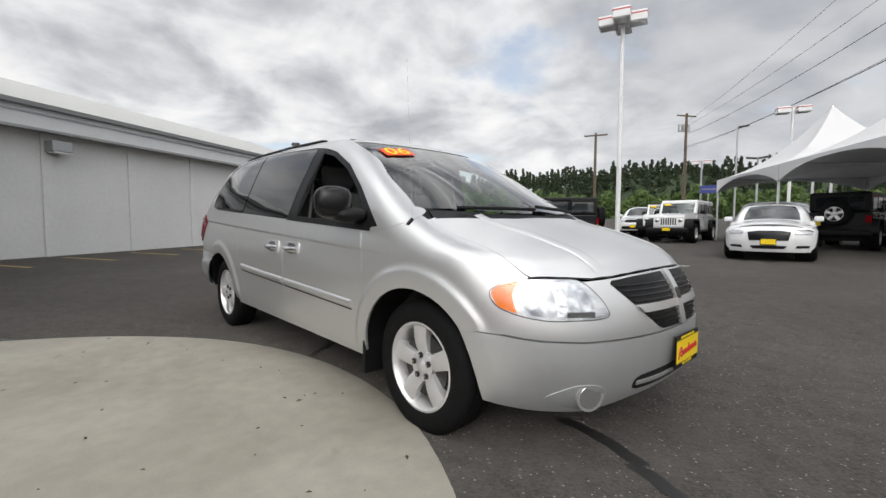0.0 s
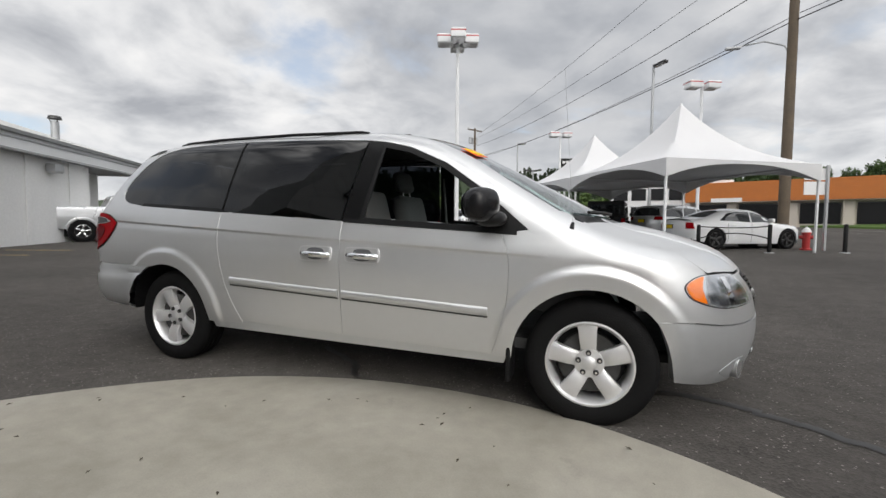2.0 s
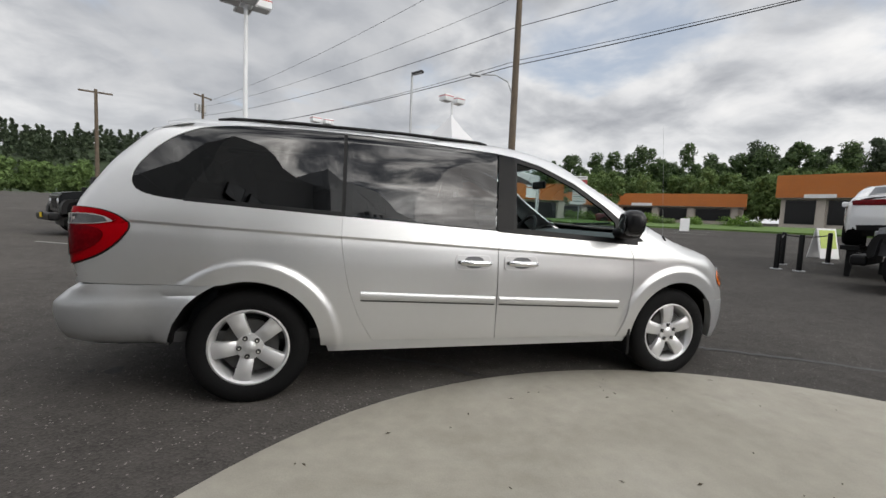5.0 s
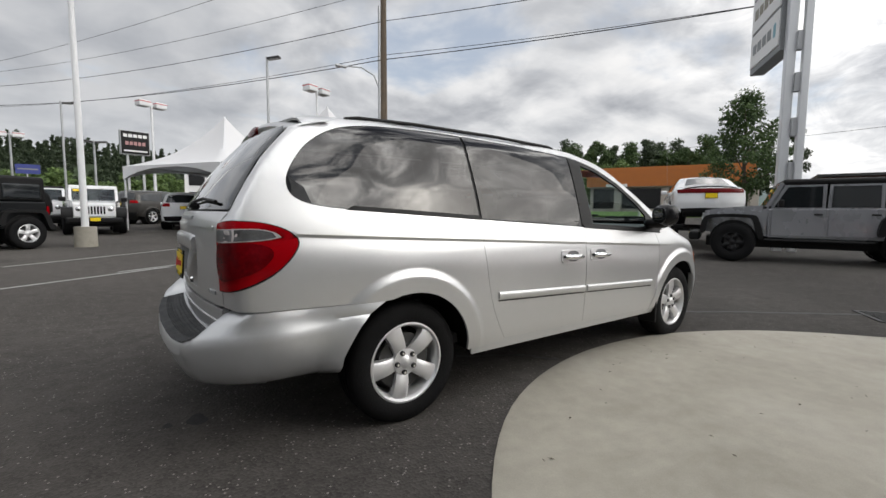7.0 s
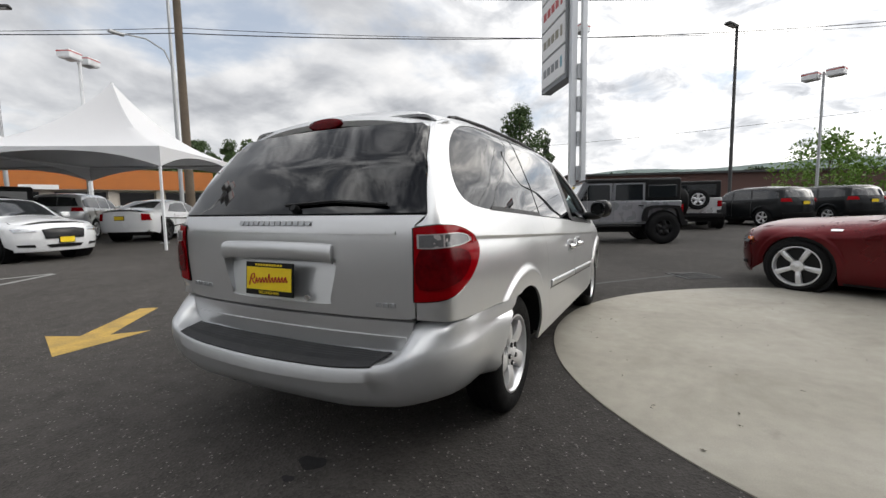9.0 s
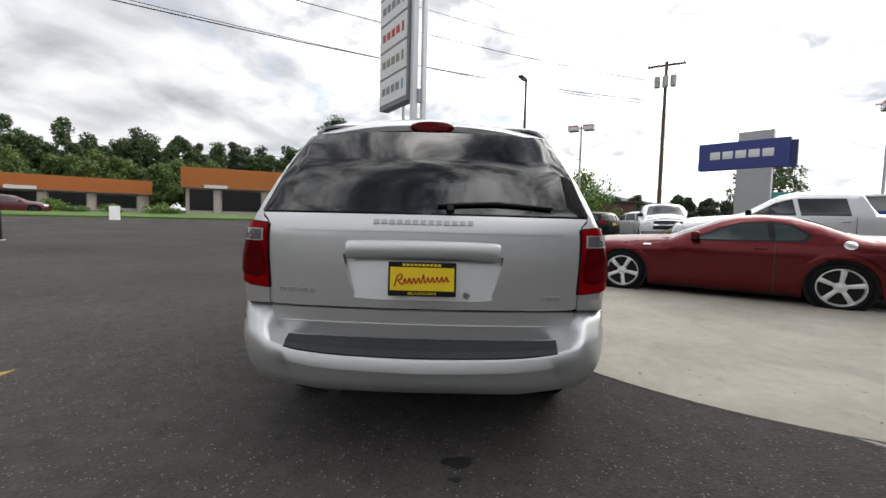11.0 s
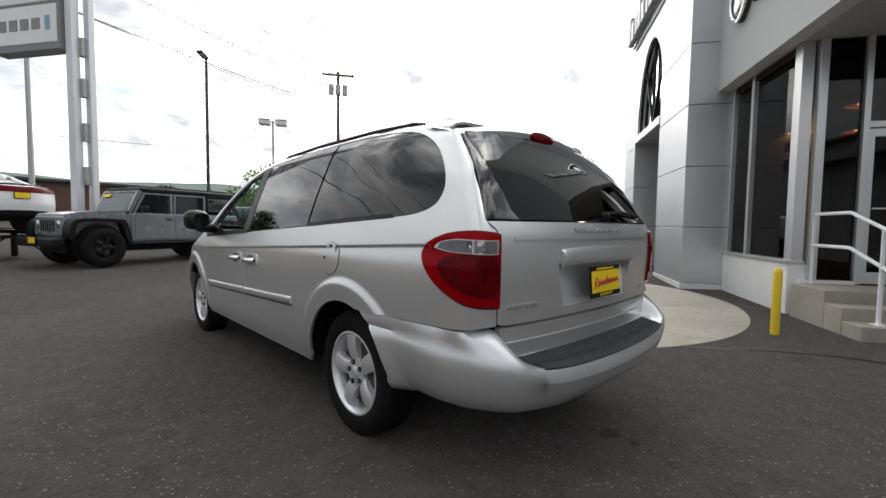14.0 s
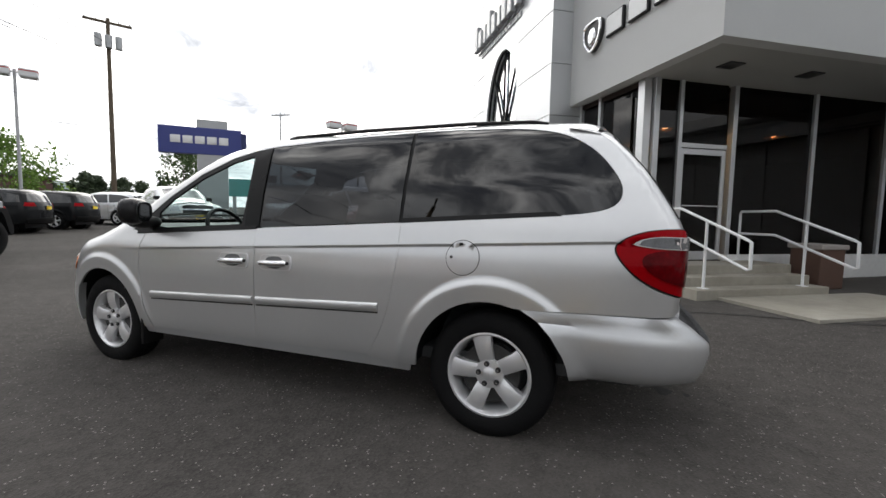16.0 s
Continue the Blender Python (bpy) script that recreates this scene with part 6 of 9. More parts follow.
# ---- tents ----
def build_tent(corner, ux, wx, size, first):
    m = Matrix(((wx[0], ux[0], 0, corner[0]), (wx[1], ux[1], 0, corner[1]), (0, 0, 1, 0), (0, 0, 0, 1)))
    t = thing("frame_tent", "white high-peak marquee tent with scalloped eaves", "tent", m, group="white marquee tents")
    eave, peak, n = 3.02, 5.47, 24
    bm = bmesh.new()
    vs = []
    rim = [(-1 + 2 * j / 12, -1) for j in range(12)] + [(1, -1 + 2 * j / 12) for j in range(12)] + [(1 - 2 * j / 12, 1) for j in range(12)] + [(-1, 1 - 2 * j / 12) for j in range(12)]
    for i in range(n + 1):
        k = max(0.012, (i / n) ** 1.25)
        row = []
        for a, b in rim:
            c = min(abs(a), abs(b))
            sag = 0.07 * math.sin(math.pi * k) * (1 - c * c)
            z = eave + (peak - eave) * (0.36 * (1 - k) + 0.64 * (1 - k) ** 2.5) - sag
            row.append(bm.verts.new((size * (a * k + 1) / 2, size * (b * k + 1) / 2, z)))
        vs.append(row)
    for i in range(n):
        for j in range(48):
            bm.faces.new((vs[i][j], vs[i][(j + 1) % 48], vs[i + 1][(j + 1) % 48], vs[i + 1][j]))
    bm.faces.new(vs[0])
    part("canopy", bm, TENT_WHITE, t, sharp=60)
    for side in range(4):
        bm = bmesh.new()
        top, bot = [], []
        for k in range(21):
            s = k / 20
            x, y = [(s, 0), (1, s), (1 - s, 1), (0, 1 - s)][side]
            zt = eave + 0.002
            zb = eave - 0.10 - 0.46 * abs(2 * s - 1) ** 2.4
            top.append(bm.verts.new((size * x, size * y, zt)))
            bot.append(bm.verts.new((size * x, size * y, zb)))
        for k in range(20):
            bm.faces.new((top[k], top[k + 1], bot[k + 1], bot[k]))
        part("valance", bm, TENT_WHITE, t)
    for x, y in ((0, 0), (1, 0)) + (((0, 1), (1, 1)) if not first else ()):
        xx, yy = size * x + (0.05 if x == 0 else -0.05), size * y + (0.05 if y == 0 else -0.05)
        p = m @ Vector((xx, yy, 0))
        part("leg", boxm((xx - 0.032, yy - 0.032, ground_z(p.x, p.y)), (xx + 0.032, yy + 0.032, eave - 0.05), 0.01), WHITE_METAL, t)
    part("king_pole", rodm((size / 2, size / 2, 3.6), (size / 2, size / 2, peak), 0.05), WHITE_METAL, t)
    for x0, y0, x1, y1 in ((0, 0, 1, 0), (1, 0, 1, 1), (1, 1, 0, 1), (0, 1, 0, 0)):
        k = 0.985
        a, b = (0.5 + (x0 - 0.5) * k, 0.5 + (y0 - 0.5) * k), (0.5 + (x1 - 0.5) * k, 0.5 + (y1 - 0.5) * k)
        part("eave_rail", rodm((size * a[0], size * a[1], eave - 0.06), (size * b[0], size * b[1], eave - 0.06), 0.025), WHITE_METAL, t)


TU, TW = Vector((-0.53, 0.848)), Vector((0.848, 0.53))
TA = Vector((3.30, 10.76))
for k in range(2):
    build_tent(TA + TU * 5.70 * k, TU, TW, 5.66, k < 1)


# ---- poles, lamps and wires ----
def shoebox(parent, m):
    h = part("lamp_head", boxm((0.14, -0.27, -0.17), (0.76, 0.27, 0.17), 0.04, m), WHITE_METAL, parent, "white box lamp head with a red stripe")
    part("stripe", boxm((0.137, -0.274, 0.06), (0.764, 0.274, 0.10), 0.0, m), RED_INK, h)
    part("lens", boxm((0.20, -0.21, -0.185), (0.70, 0.21, -0.171), 0.0, m), WHITE_LENS, h)
    part("arm", boxm((0.0, -0.035, -0.03), (0.16, 0.035, 0.04), 0.0, m), WHITE_METAL, h)


def light_pole(x, y, h, heads, color=WHITE_METAL, r=0.085, base=True, kind="box"):
    z = ground_z(x, y)
    t = thing("lot_light", "tall lot light on a steel pole", "light pole", Matrix.Translation((x, y, z)), group="lot lights")
    part("pole", rodm((0, 0, 0), (0, 0, h), r, r * 0.75), color, t)
    if base:
        part("footing", rodm((0, 0, -0.1), (0, 0, 0.55), 0.26, 0.25, 20), CONCRETE, t, "round concrete footing")
    for a in heads:
        m = Matrix.Translation((0, 0, h - 0.12)) @ Matrix.Rotation(radians(a), 4, "Z")
        if kind == "box":
            shoebox(t, m)
        else:
            hd = part("lamp_head", boxm((0.05, -0.16, -0.07), (0.75, 0.16, 0.06), 0.04, m @ Matrix.Rotation(radians(-8), 4, "Y")), STEEL_DARK, t, "dark flat lamp head")
            part("lens", boxm((0.15, -0.12, -0.078), (0.65, 0.12, -0.070), 0.0, m @ Matrix.Rotation(radians(-8), 4, "Y")), WHITE_LENS, hd)


light_pole(-3.62, 12.42, 7.85, (20, 110, 200, 290))
light_pole(5.9, 20.4, 7.5, (25, 205))
light_pole(-1.2, 28.0, 7.0, (25, 205))
light_pole(-4.24, 36.2, 5.3, (10, 190), GREY_METAL, 0.08, False, "flat")
light_pole(-9.0, 40.0, 5.7, (10, 190), GREY_METAL, 0.08, False)
light_pole(4.05, 23.0, 9.4, (-40,), GREY_METAL, 0.09, False, "flat")
light_pole(17.5, 2.3, 9.3, (-36,), GREY_METAL, 0.09, False)
light_pole(22.4, -4.6, 9.6, (140,), STEEL_DARK, 0.09, False, "flat")
light_pole(21.8, -7.9, 6.7, (60, 240), GREY_METAL, 0.07, False)
light_pole(11.0, -16.1, 5.5, (60, 240), GREY_METAL, 0.06, False)
light_pole(12.5, -20.0, 5.7, (60, 240), GREY_METAL, 0.06, False, "flat")
light_pole(-6.0, 38.0, 8.0, (20,), GREY_METAL, 0.08, False, "flat")
for x, y, h in ((20, -38, 6.5), (25, -50, 6.5), (31, -62, 6.5)):
    light_pole(x, y, h, (30,), GREY_METAL, 0.06, False, "flat")


def utility_pole(x, y, h, arm_turn, transformers, material=WOOD_POLE, r=0.2):
    z = ground_z(x, y)
    t = thing("utility_pole", "tall round timber utility pole carrying overhead wires", "utility pole", Matrix.Translation((x, y, z)), group="utility poles")
    part("pole", rodm((0, 0, -0.2), (0, 0, h), r, r * 0.65, 16), material, t)
    m = Matrix.Rotation(radians(arm_turn), 4, "Z")
    ca = part("crossarm", boxm((-1.3, -0.06, h - 0.35), (1.3, 0.06, h - 0.20), 0.01, m), material, t)
    for k in (-1.2, -0.6, 0.6, 1.2):
        p = m @ Vector((k, 0, h - 0.2))
        part("insulator", rodm(p, p + Vector((0, 0, 0.14)), 0.04, 0.025, 8), GREY_METAL, ca)
    if transformers:
        for k in (-0.55, 0.0, 0.55):
            p = m @ Vector((k, 0.33, h - 2.0))
            part("transformer", rodm(p, p + Vector((0, 0, 0.8)), 0.21, 0.21, 16), GREY_METAL, t, "grey can transformer")
    return t


UP1, UP2 = (8.35, 17.4), (29.6, -16.5)
utility_pole(*UP1, 15.5, 60, False)
utility_pole(*UP2, 13.2, 60, True, WOOD_POLE, 0.17)
utility_pole(38.0, -42.0, 12.5, 10, False, GREY_METAL, 0.14)
utility_pole(-14.5, 53.0, 12.5, 60, True)
utility_pole(-22.0, 46.0, 10.5, 20, False)
st = thing("street_light", "galvanised street light with a curved arm", "street light", Matrix.Translation((8.9, 18.9, ground_z(8.9, 18.9))))
part("pole", rodm((0, 0, 0), (0, 0, 12.0), 0.10, 0.06), GREY_METAL, st)
part("arm", tubem([(0, 0, 7.6), (-0.3, 0.05, 8.3), (-1.0, 0.15, 8.6), (-1.9, 0.3, 8.55)], 0.035, 6), GREY_METAL, st)
part("lamp_head", boxm((-2.4, 0.22, 8.45), (-1.8, 0.42, 8.58), 0.04), GREY_METAL, st)


def wire(name, a, b, sag, r=0.016, n=24):
    pts = []
    for i in range(n + 1):
        t = i / n
        p = Vector(a).lerp(Vector(b), t)
        p.z -= sag * 4 * t * (1 - t)
        pts.append(p)
    w = thing(name, "black overhead cable strung between the poles", "cable", group="overhead cables")
    part("cable", tubem(pts, r, 5), BLACK, w)


z1, z2 = ground_z(*UP1), ground_z(*UP2)
far = (-14.5, 53.0)
for h1, h2, rr, off in ((8.7, 10.2, 0.022, 0.0), (9.0, 10.0, 0.014, 0.25), (10.6, 11.6, 0.018, 0.0), (12.3, 12.6, 0.012, 0.3), (15.0, 13.0, 0.012, 0.6)):
    wire("overhead_cable", (UP1[0] + off, UP1[1], z1 + h1), (UP2[0] + off, UP2[1], z2 + h2), 0.7, rr)
    wire("overhead_cable", (UP1[0] + off, UP1[1], z1 + h1), (far[0], far[1], ground_z(*far) + h2 - 1.5), 0.7, rr)
wire("overhead_cable", (UP2[0], UP2[1], z2 + 11.5), (64.0, -72.0, 13.0), 0.6, 0.016)
wire("overhead_cable", (UP2[0], UP2[1], z2 + 6.0), (40.0, 22.0, 7.5), 0.5, 0.014)


# ---- signs ----
def build_pylon():
    p = thing("pylon_sign", "tall dealer pylon sign with stacked white panels on aluminium posts", "sign", Matrix(((0.825, -0.565, 0, 12.15), (0.565, 0.825, 0, 1.32), (0, 0, 1, 0.1), (0, 0, 0, 1))))
    part("post", boxm((-0.10, -0.10, -0.2), (0.12, 0.12, 10.3), 0.02), PANEL_ALU, p)
    part("post", boxm((-0.28, -0.38, -0.2), (-0.10, -0.20, 10.0), 0.02), PANEL_ALU, p)
    for z in (2.0, 3.2, 4.4, 5.5):
        part("bracket", boxm((-0.20, -0.24, z), (-0.02, -0.08, z + 0.5), 0.01), GREY_METAL, p)
    body = part("cabinet", boxm((0.18, -0.20, 5.62), (2.62, 0.20, 10.2), 0.02), SIGN_GREY, p, "grey sign cabinet")
    cols = [SIGN_GREY, mat("sign_khaki", (0.26, 0.24, 0.19), 0.5), mat("sign_red", (0.45, 0.05, 0.05), 0.5), SIGN_GREY]
    for k in range(4):
        z = 5.80 + 1.08 * k
        pan = part("sign_panel", boxm((0.26, -0.235, z), (2.54, 0.235, z + 1.0), 0.02), SIGN_WHITE, body, "white sign panel with bars for lettering")
        for i in range(4):
            part("lettering_bar", boxm((0.80 + 0.40 * i, -0.245, z + 0.36), (1.10 + 0.40 * i, 0.245, z + 0.66), 0.01), cols[k], pan)
        part("logo_shape", boxm((0.42, -0.245, z + 0.28), (0.68, 0.245, z + 0.74), 0.06), mat("logo_blue", (0.18, 0.38, 0.46), 0.5) if k == 0 else cols[k], pan)


build_pylon()


def build_blue_sign():
    a, b = Vector((27.9, -18.5, 0)), Vector((24.1, -22.2, 0))
    d = (b - a).normalized()
    n = Vector((-d.y, d.x, 0))
    m = Matrix(((d.x, n.x, 0, a.x), (d.y, n.y, 0, a.y), (0, 0, 1, 0), (0, 0, 0, 1)))
    L = (b - a).length
    s = thing("blue_sign", "large dark blue sign box with white lettering on a grey pier", "sign", m)
    part("cabinet", boxm((0, -0.3, 5.25), (L, 0.3, 7.15), 0.03), BLUE_SIGN, s, "dark blue sign box")
    part("pier", boxm((L * 0.45, -0.25, 0.0), (L * 0.45 + 2.0, 0.25, 7.75), 0.02), GREY_METAL, s)
    part("cabinet_end", boxm((L, -0.22, 5.2), (L + 0.35, 0.22, 6.95), 0.02), mat("blue_sign_end", (0.02, 0.03, 0.12), 0.5), s)
    for side in (-0.31, 0.31):
        for k in range(5):
            x = L * 0.14 + L * 0.145 * k
            bm = bmesh.new()
            box(bm, (x, side - 0.02, 5.98), (x + L * 0.118, side + 0.02, 6.52), 0.03)
            part("lettering_bar", bm, SIGN_WHITE, s)
    t = thing("teal_sign", "small teal roadside sign panel far off", "sign", Matrix.Translation((30.0, -27.0, 0.5)) @ Matrix.Rotation(radians(40), 4, "Z"))
    part("panel", boxm((-1.6, -0.1, 2.0), (1.6, 0.1, 3.6), 0.02), mat("teal_panel", (0.05, 0.32, 0.30), 0.5), t)
    part("post", boxm((-0.15, -0.08, 0.0), (0.15, 0.08, 2.0)), GREY_METAL, t)


build_blue_sign()


# ---- street side ----
def build_street():
    # verge beyond the road, grass with bushes
    bm = bmesh.new()
    d, n = Vector((0.62, -0.785)), Vector((0.785, 0.62))
    rows = []
    for i in range(41):
        s = -75 + 3.6 * i
        base = Vector((27.5, 29.0)) + d * s
        wob = 1.2 * noise.noise((s * 0.1, 0, 0))
        rows.append([bm.verts.new((p.x, p.y, ground_z(p.x, p.y) + h)) for p, h in ((base + n * wob, -0.1), (base + n * wob, 0.14), (base + n * (2.5 + wob), 0.28), (base + n * 5.5, 0.35), (base + n * 5.6, -0.1))])
    for a, b in zip(rows, rows[1:]):
        for k in range(4):
            bm.faces.new((a[k], a[k + 1], b[k + 1], b[k]))
    tagged(mesh_object("grass_verge", bm, GRASS), "mown green grass verge across the road", "grass", kind="structure")
    for k in range(2):
        bm = bmesh.new()
        for i in range(12):
            s = -30 + 6.5 * i
            c = Vector((27.5, 29.0)) + d * s - n * (4.0 + 3.3 * k)
            vs = []
            for ds, dn in ((0, -0.07), (2.6, -0.07), (2.6, 0.07), (0, 0.07)):
                p = c + d * ds + n * dn
                vs.append(bm.verts.new((p.x, p.y, ground_z(p.x, p.y) + 0.02)))
            bm.faces.new(vs)
        tagged(mesh_object("road_line", bm, ROAD_WHITE), "worn white lane line on the road", "road marking", kind="structure")


build_street()


def orange_block(a, b, depth, z0, z1, openings, name="orange_shop"):
    a, b = Vector((*a, 0)), Vector((*b, 0))
    d = (b - a).normalized()
    L = (b - a).length
    n = Vector((-d.y, d.x, 0))
    if n.dot(a) < 0:
        n = -n
    sgn = 1 if d.cross(n).z > 0 else -1
    m = Matrix(((d.x, n.x, 0, a.x), (d.y, n.y, 0, a.y), (0, 0, 1, 0), (0, 0, 0, 1)))
    t = thing(name, "low shop building with an orange metal parapet and beige piers", "building", m, group="orange shop buildings")
    mid = z0 + (z1 - z0) * 0.56
    part("wall", boxm((0, 0.9, z0 - 1.5), (L, depth, mid + 0.1)), BEIGE, t, smooth=False)
    par = part("parapet", boxm((-0.3, 0.0, mid), (L + 0.3, depth + 0.3, z1)), ORANGE, t, "orange metal parapet", smooth=False)
    k = mid + 0.12
    while k < z1 - 0.05:
        part("parapet_rib", boxm((-0.33, -0.03, k), (L + 0.33, 0.0, k + 0.04)), ORANGE, par, smooth=False)
        k += 0.3
    part("soffit", boxm((-0.2, 0.05, mid - 0.06), (L + 0.2, 0.9, mid - 0.004)), BEIGE, t, smooth=False)
    x, i = 0.4, 0
    while x < L - 1.0:
        w = openings[i % len(openings)]
        wn = part("window", boxm((x, 0.86, z0 + 0.25), (min(x + w, L - 0.3), 0.93, mid - 0.25)), GLOSS_BLACK, t, "dark shop window")
        part("frame", boxm((x, 0.84, mid - 0.3), (min(x + w, L - 0.3), 0.88, mid - 0.22)), STEEL_DARK, wn)
        part("pier", boxm((x + w + 0.1, 0.5, z0 - 1.5), (x + w + 0.8, 0.9, mid - 0.05)), BEIGE, t, smooth=False)
        x += w + 0.95
        i += 1
    part("shop_sign", boxm((L * 0.12, -0.10, mid - 0.05), (L * 0.12 + 2.4, -0.035, mid + 0.32)), SIGN_WHITE, t)
    return t


orange_block((43.8, 29.7), (50.5, 14.5), 9, 1.45, 6.55, (2.4, 4.2))
orange_block((36.5, 45.0), (45.0, 34.5), 8, 1.5, 4.9, (3.5, 3.0))
orange_block((9.5, 44.0), (24.0, 38.5), 8, 1.0, 5.0, (2.6, 3.4))
orange_block((27.0, 44.0), (34.0, 43.5), 8, 1.3, 4.6, (3.0, 3.0))


def sheds():
    far = thing("brown_building", "long low brown building far off", "building", Matrix.Translation((48, -8.0, 0.8)) @ Matrix.Rotation(radians(-72), 4, "Z"))
    part("wall", boxm((-16, 0, 0), (18, 8, 3.4)), mat("brown_siding", (0.10, 0.05, 0.04), 0.7, 0, 0.2, 1.0), far, smooth=False)
    part("roof", boxm((-16.4, -0.4, 3.4), (18.4, 8.4, 3.6)), STEEL_DARK, far, smooth=False)
    blue = thing("blue_banded_building", "low grey building with a blue band far off", "building", Matrix.Translation((26.2, -44.7, 0.9)) @ Matrix.Rotation(radians(33.6), 4, "Z"))
    part("wall", boxm((-13, -4, -0.5), (13, 4, 3.2)), mat("grey_siding", (0.35, 0.35, 0.36), 0.7), blue, smooth=False)
    part("band", boxm((-13.1, -4.1, 1.15), (13.1, 4.1, 2.0)), mat("blue_band", (0.03, 0.08, 0.30), 0.5), blue, smooth=False)
    part("roof", prismm([(-4.2, 3.2), (4.2, 3.2), (4.0, 3.4), (-4.0, 3.4)], -13.2, 13.2, "YZ"), GREY_METAL, blue, smooth=False)
    shop = thing("glass_front_building", "pale two-storey glazed building behind the tents", "building", Matrix.Translation((8.5, 50, 1.2)) @ Matrix.Rotation(radians(-8), 4, "Z"))
    part("wall", boxm((-6, 0, 0), (6, 6, 4.6)), SIGN_WHITE, shop, smooth=False)
    for k in range(6):
        part("window", boxm((-5.6 + 1.9 * k, -0.05, 2.6), (-4.1 + 1.9 * k, 0.0, 3.9)), GLOSS_BLACK, shop, smooth=False)
        part("window", boxm((-5.6 + 1.9 * k, -0.05, 0.4), (-4.1 + 1.9 * k, 0.0, 1.9)), GLOSS_BLACK, shop, smooth=False)


sheds()


# ---- planting ----
def leaf_cloud(centres, radii, per, size, seed):
    """Many small leaf-shaped faces, filling uneven clumps. Returns plain vertex and face lists."""
    rng = np.random.default_rng(seed)
    c = np.repeat(np.array(centres, float), per, axis=0)
    r = np.repeat(np.array(radii, float), per)
    v = rng.normal(size=(len(c), 3))
    v /= np.linalg.norm(v, axis=1, keepdims=True)
    p = c + v * (r * rng.uniform(0.35, 1.0, len(c)) ** 0.6)[:, None] * np.array([1, 1, 0.8])
    a = rng.normal(size=(len(c), 3))
    a /= np.linalg.norm(a, axis=1, keepdims=True)
    b = np.cross(a, v)
    b /= np.maximum(np.linalg.norm(b, axis=1, keepdims=True), 1e-6)
    s = (size * rng.uniform(0.5, 1.2, len(c)))[:, None]
    q = np.stack([p - a * s, p + b * s * 0.5, p + a * s, p - b * s * 0.5], 1).reshape(-1, 3)
    f = np.arange(len(q)).reshape(-1, 4)
    return q, f


def leaf_object(name, q, f, material, parent=None):
    me = bpy.data.meshes.new(name)
    me.from_pydata(q.tolist(), [], f.tolist())
    me.materials.append(material)
    ob = new(name, me)
    if parent:
        ob.parent = parent
    return ob


def leaf_mat(name, lo, hi):
    m = bpy.data.materials.new(name)
    m.use_nodes = True
    n = Nodes(m.node_tree)
    r = n.add("ShaderNodeNewGeometry").outputs["Random Per Island"]
    at = n.add("ShaderNodeTexCoord").outputs["Object"]
    k = n.add("ShaderNodeTexNoise", {"Vector": at, "Scale": 0.35, "Detail": 3.0}).outputs[0]
    f = n.math("ADD", n.math("MULTIPLY", r, 0.55), n.math("MULTIPLY", k, 0.5))
    c = n.ramp(f, [(0.15, lo), (0.85, hi)])
    d = n.add("ShaderNodeBsdfPrincipled", {"Base Color": c, "Roughness": 0.6, "Specular IOR Level": 0.3})
    t = n.add("ShaderNodeBsdfTranslucent", {0: c})
    x = n.add("ShaderNodeMixShader", {0: 0.25, 1: d.outputs[0], 2: t.outputs[0]})
    n.add("ShaderNodeOutputMaterial", {0: x.outputs[0]})
    return m


LEAVES_DARK = leaf_mat("maple_leaves", (0.030, 0.056, 0.022), (0.10, 0.155, 0.055))
LEAVES_LIGHT = leaf_mat("bright_leaves", (0.06, 0.12, 0.02), (0.17, 0.28, 0.05))
LEAVES_WOOD = leaf_mat("wood_leaves", (0.05, 0.09, 0.025), (0.17, 0.25, 0.08))
# conifer green made paler, with the haze of distance in it
LEAVES_PINE_HAZY = leaf_mat("hazed_pine_needles", (0.034, 0.052, 0.032), (0.085, 0.115, 0.062))


def tree(x, y, h, spread, leaves, seed, lo=0.25, n=46, per=110, leaf=0.16, tag="broadleaf tree with an uneven crown across the road"):
    rng = np.random.default_rng(seed)
    t = thing("tree", tag, "tree", Matrix.Translation((x, y, ground_z(x, y))))
    bm = bmesh.new()
    trunk = [Vector((0, 0, -0.2)), Vector((0.05 * spread, 0, h * 0.3)), Vector((0.02, 0.04 * spread, h * 0.62)), Vector((0, 0, h * 0.92))]
    for k, (a, b) in enumerate(zip(trunk, trunk[1:])):
        rod(bm, a, b, h * 0.022 * (1 - 0.28 * k), h * 0.022 * (1 - 0.28 * (k + 1)), 8)
    part("trunk", bm, BARK, t)
    cs, rs = [], []
    for i in range(n):
        f = lo + (1 - lo) * (i + 0.5) / n
        wd = spread * math.sin(math.pi * min(1.0, 0.16 + 0.84 * ((f - lo) / (1 - lo)))) ** 0.75
        a = rng.uniform(0, 2 * math.pi)
        d = wd * rng.uniform(0.2, 1.0)
        cs.append((d * math.cos(a), d * math.sin(a), h * f))
        rs.append(spread * rng.uniform(0.20, 0.38))
    for c in cs[::5]:
        bm = bmesh.new()
        rod(bm, (0, 0, c[2] * 0.72), c, h * 0.006, h * 0.002, 5)
        part("limb", bm, BARK, t)
    q, f = leaf_cloud(cs, rs, per, leaf, seed)
    leaf_object("crown", q, f, leaves, t)


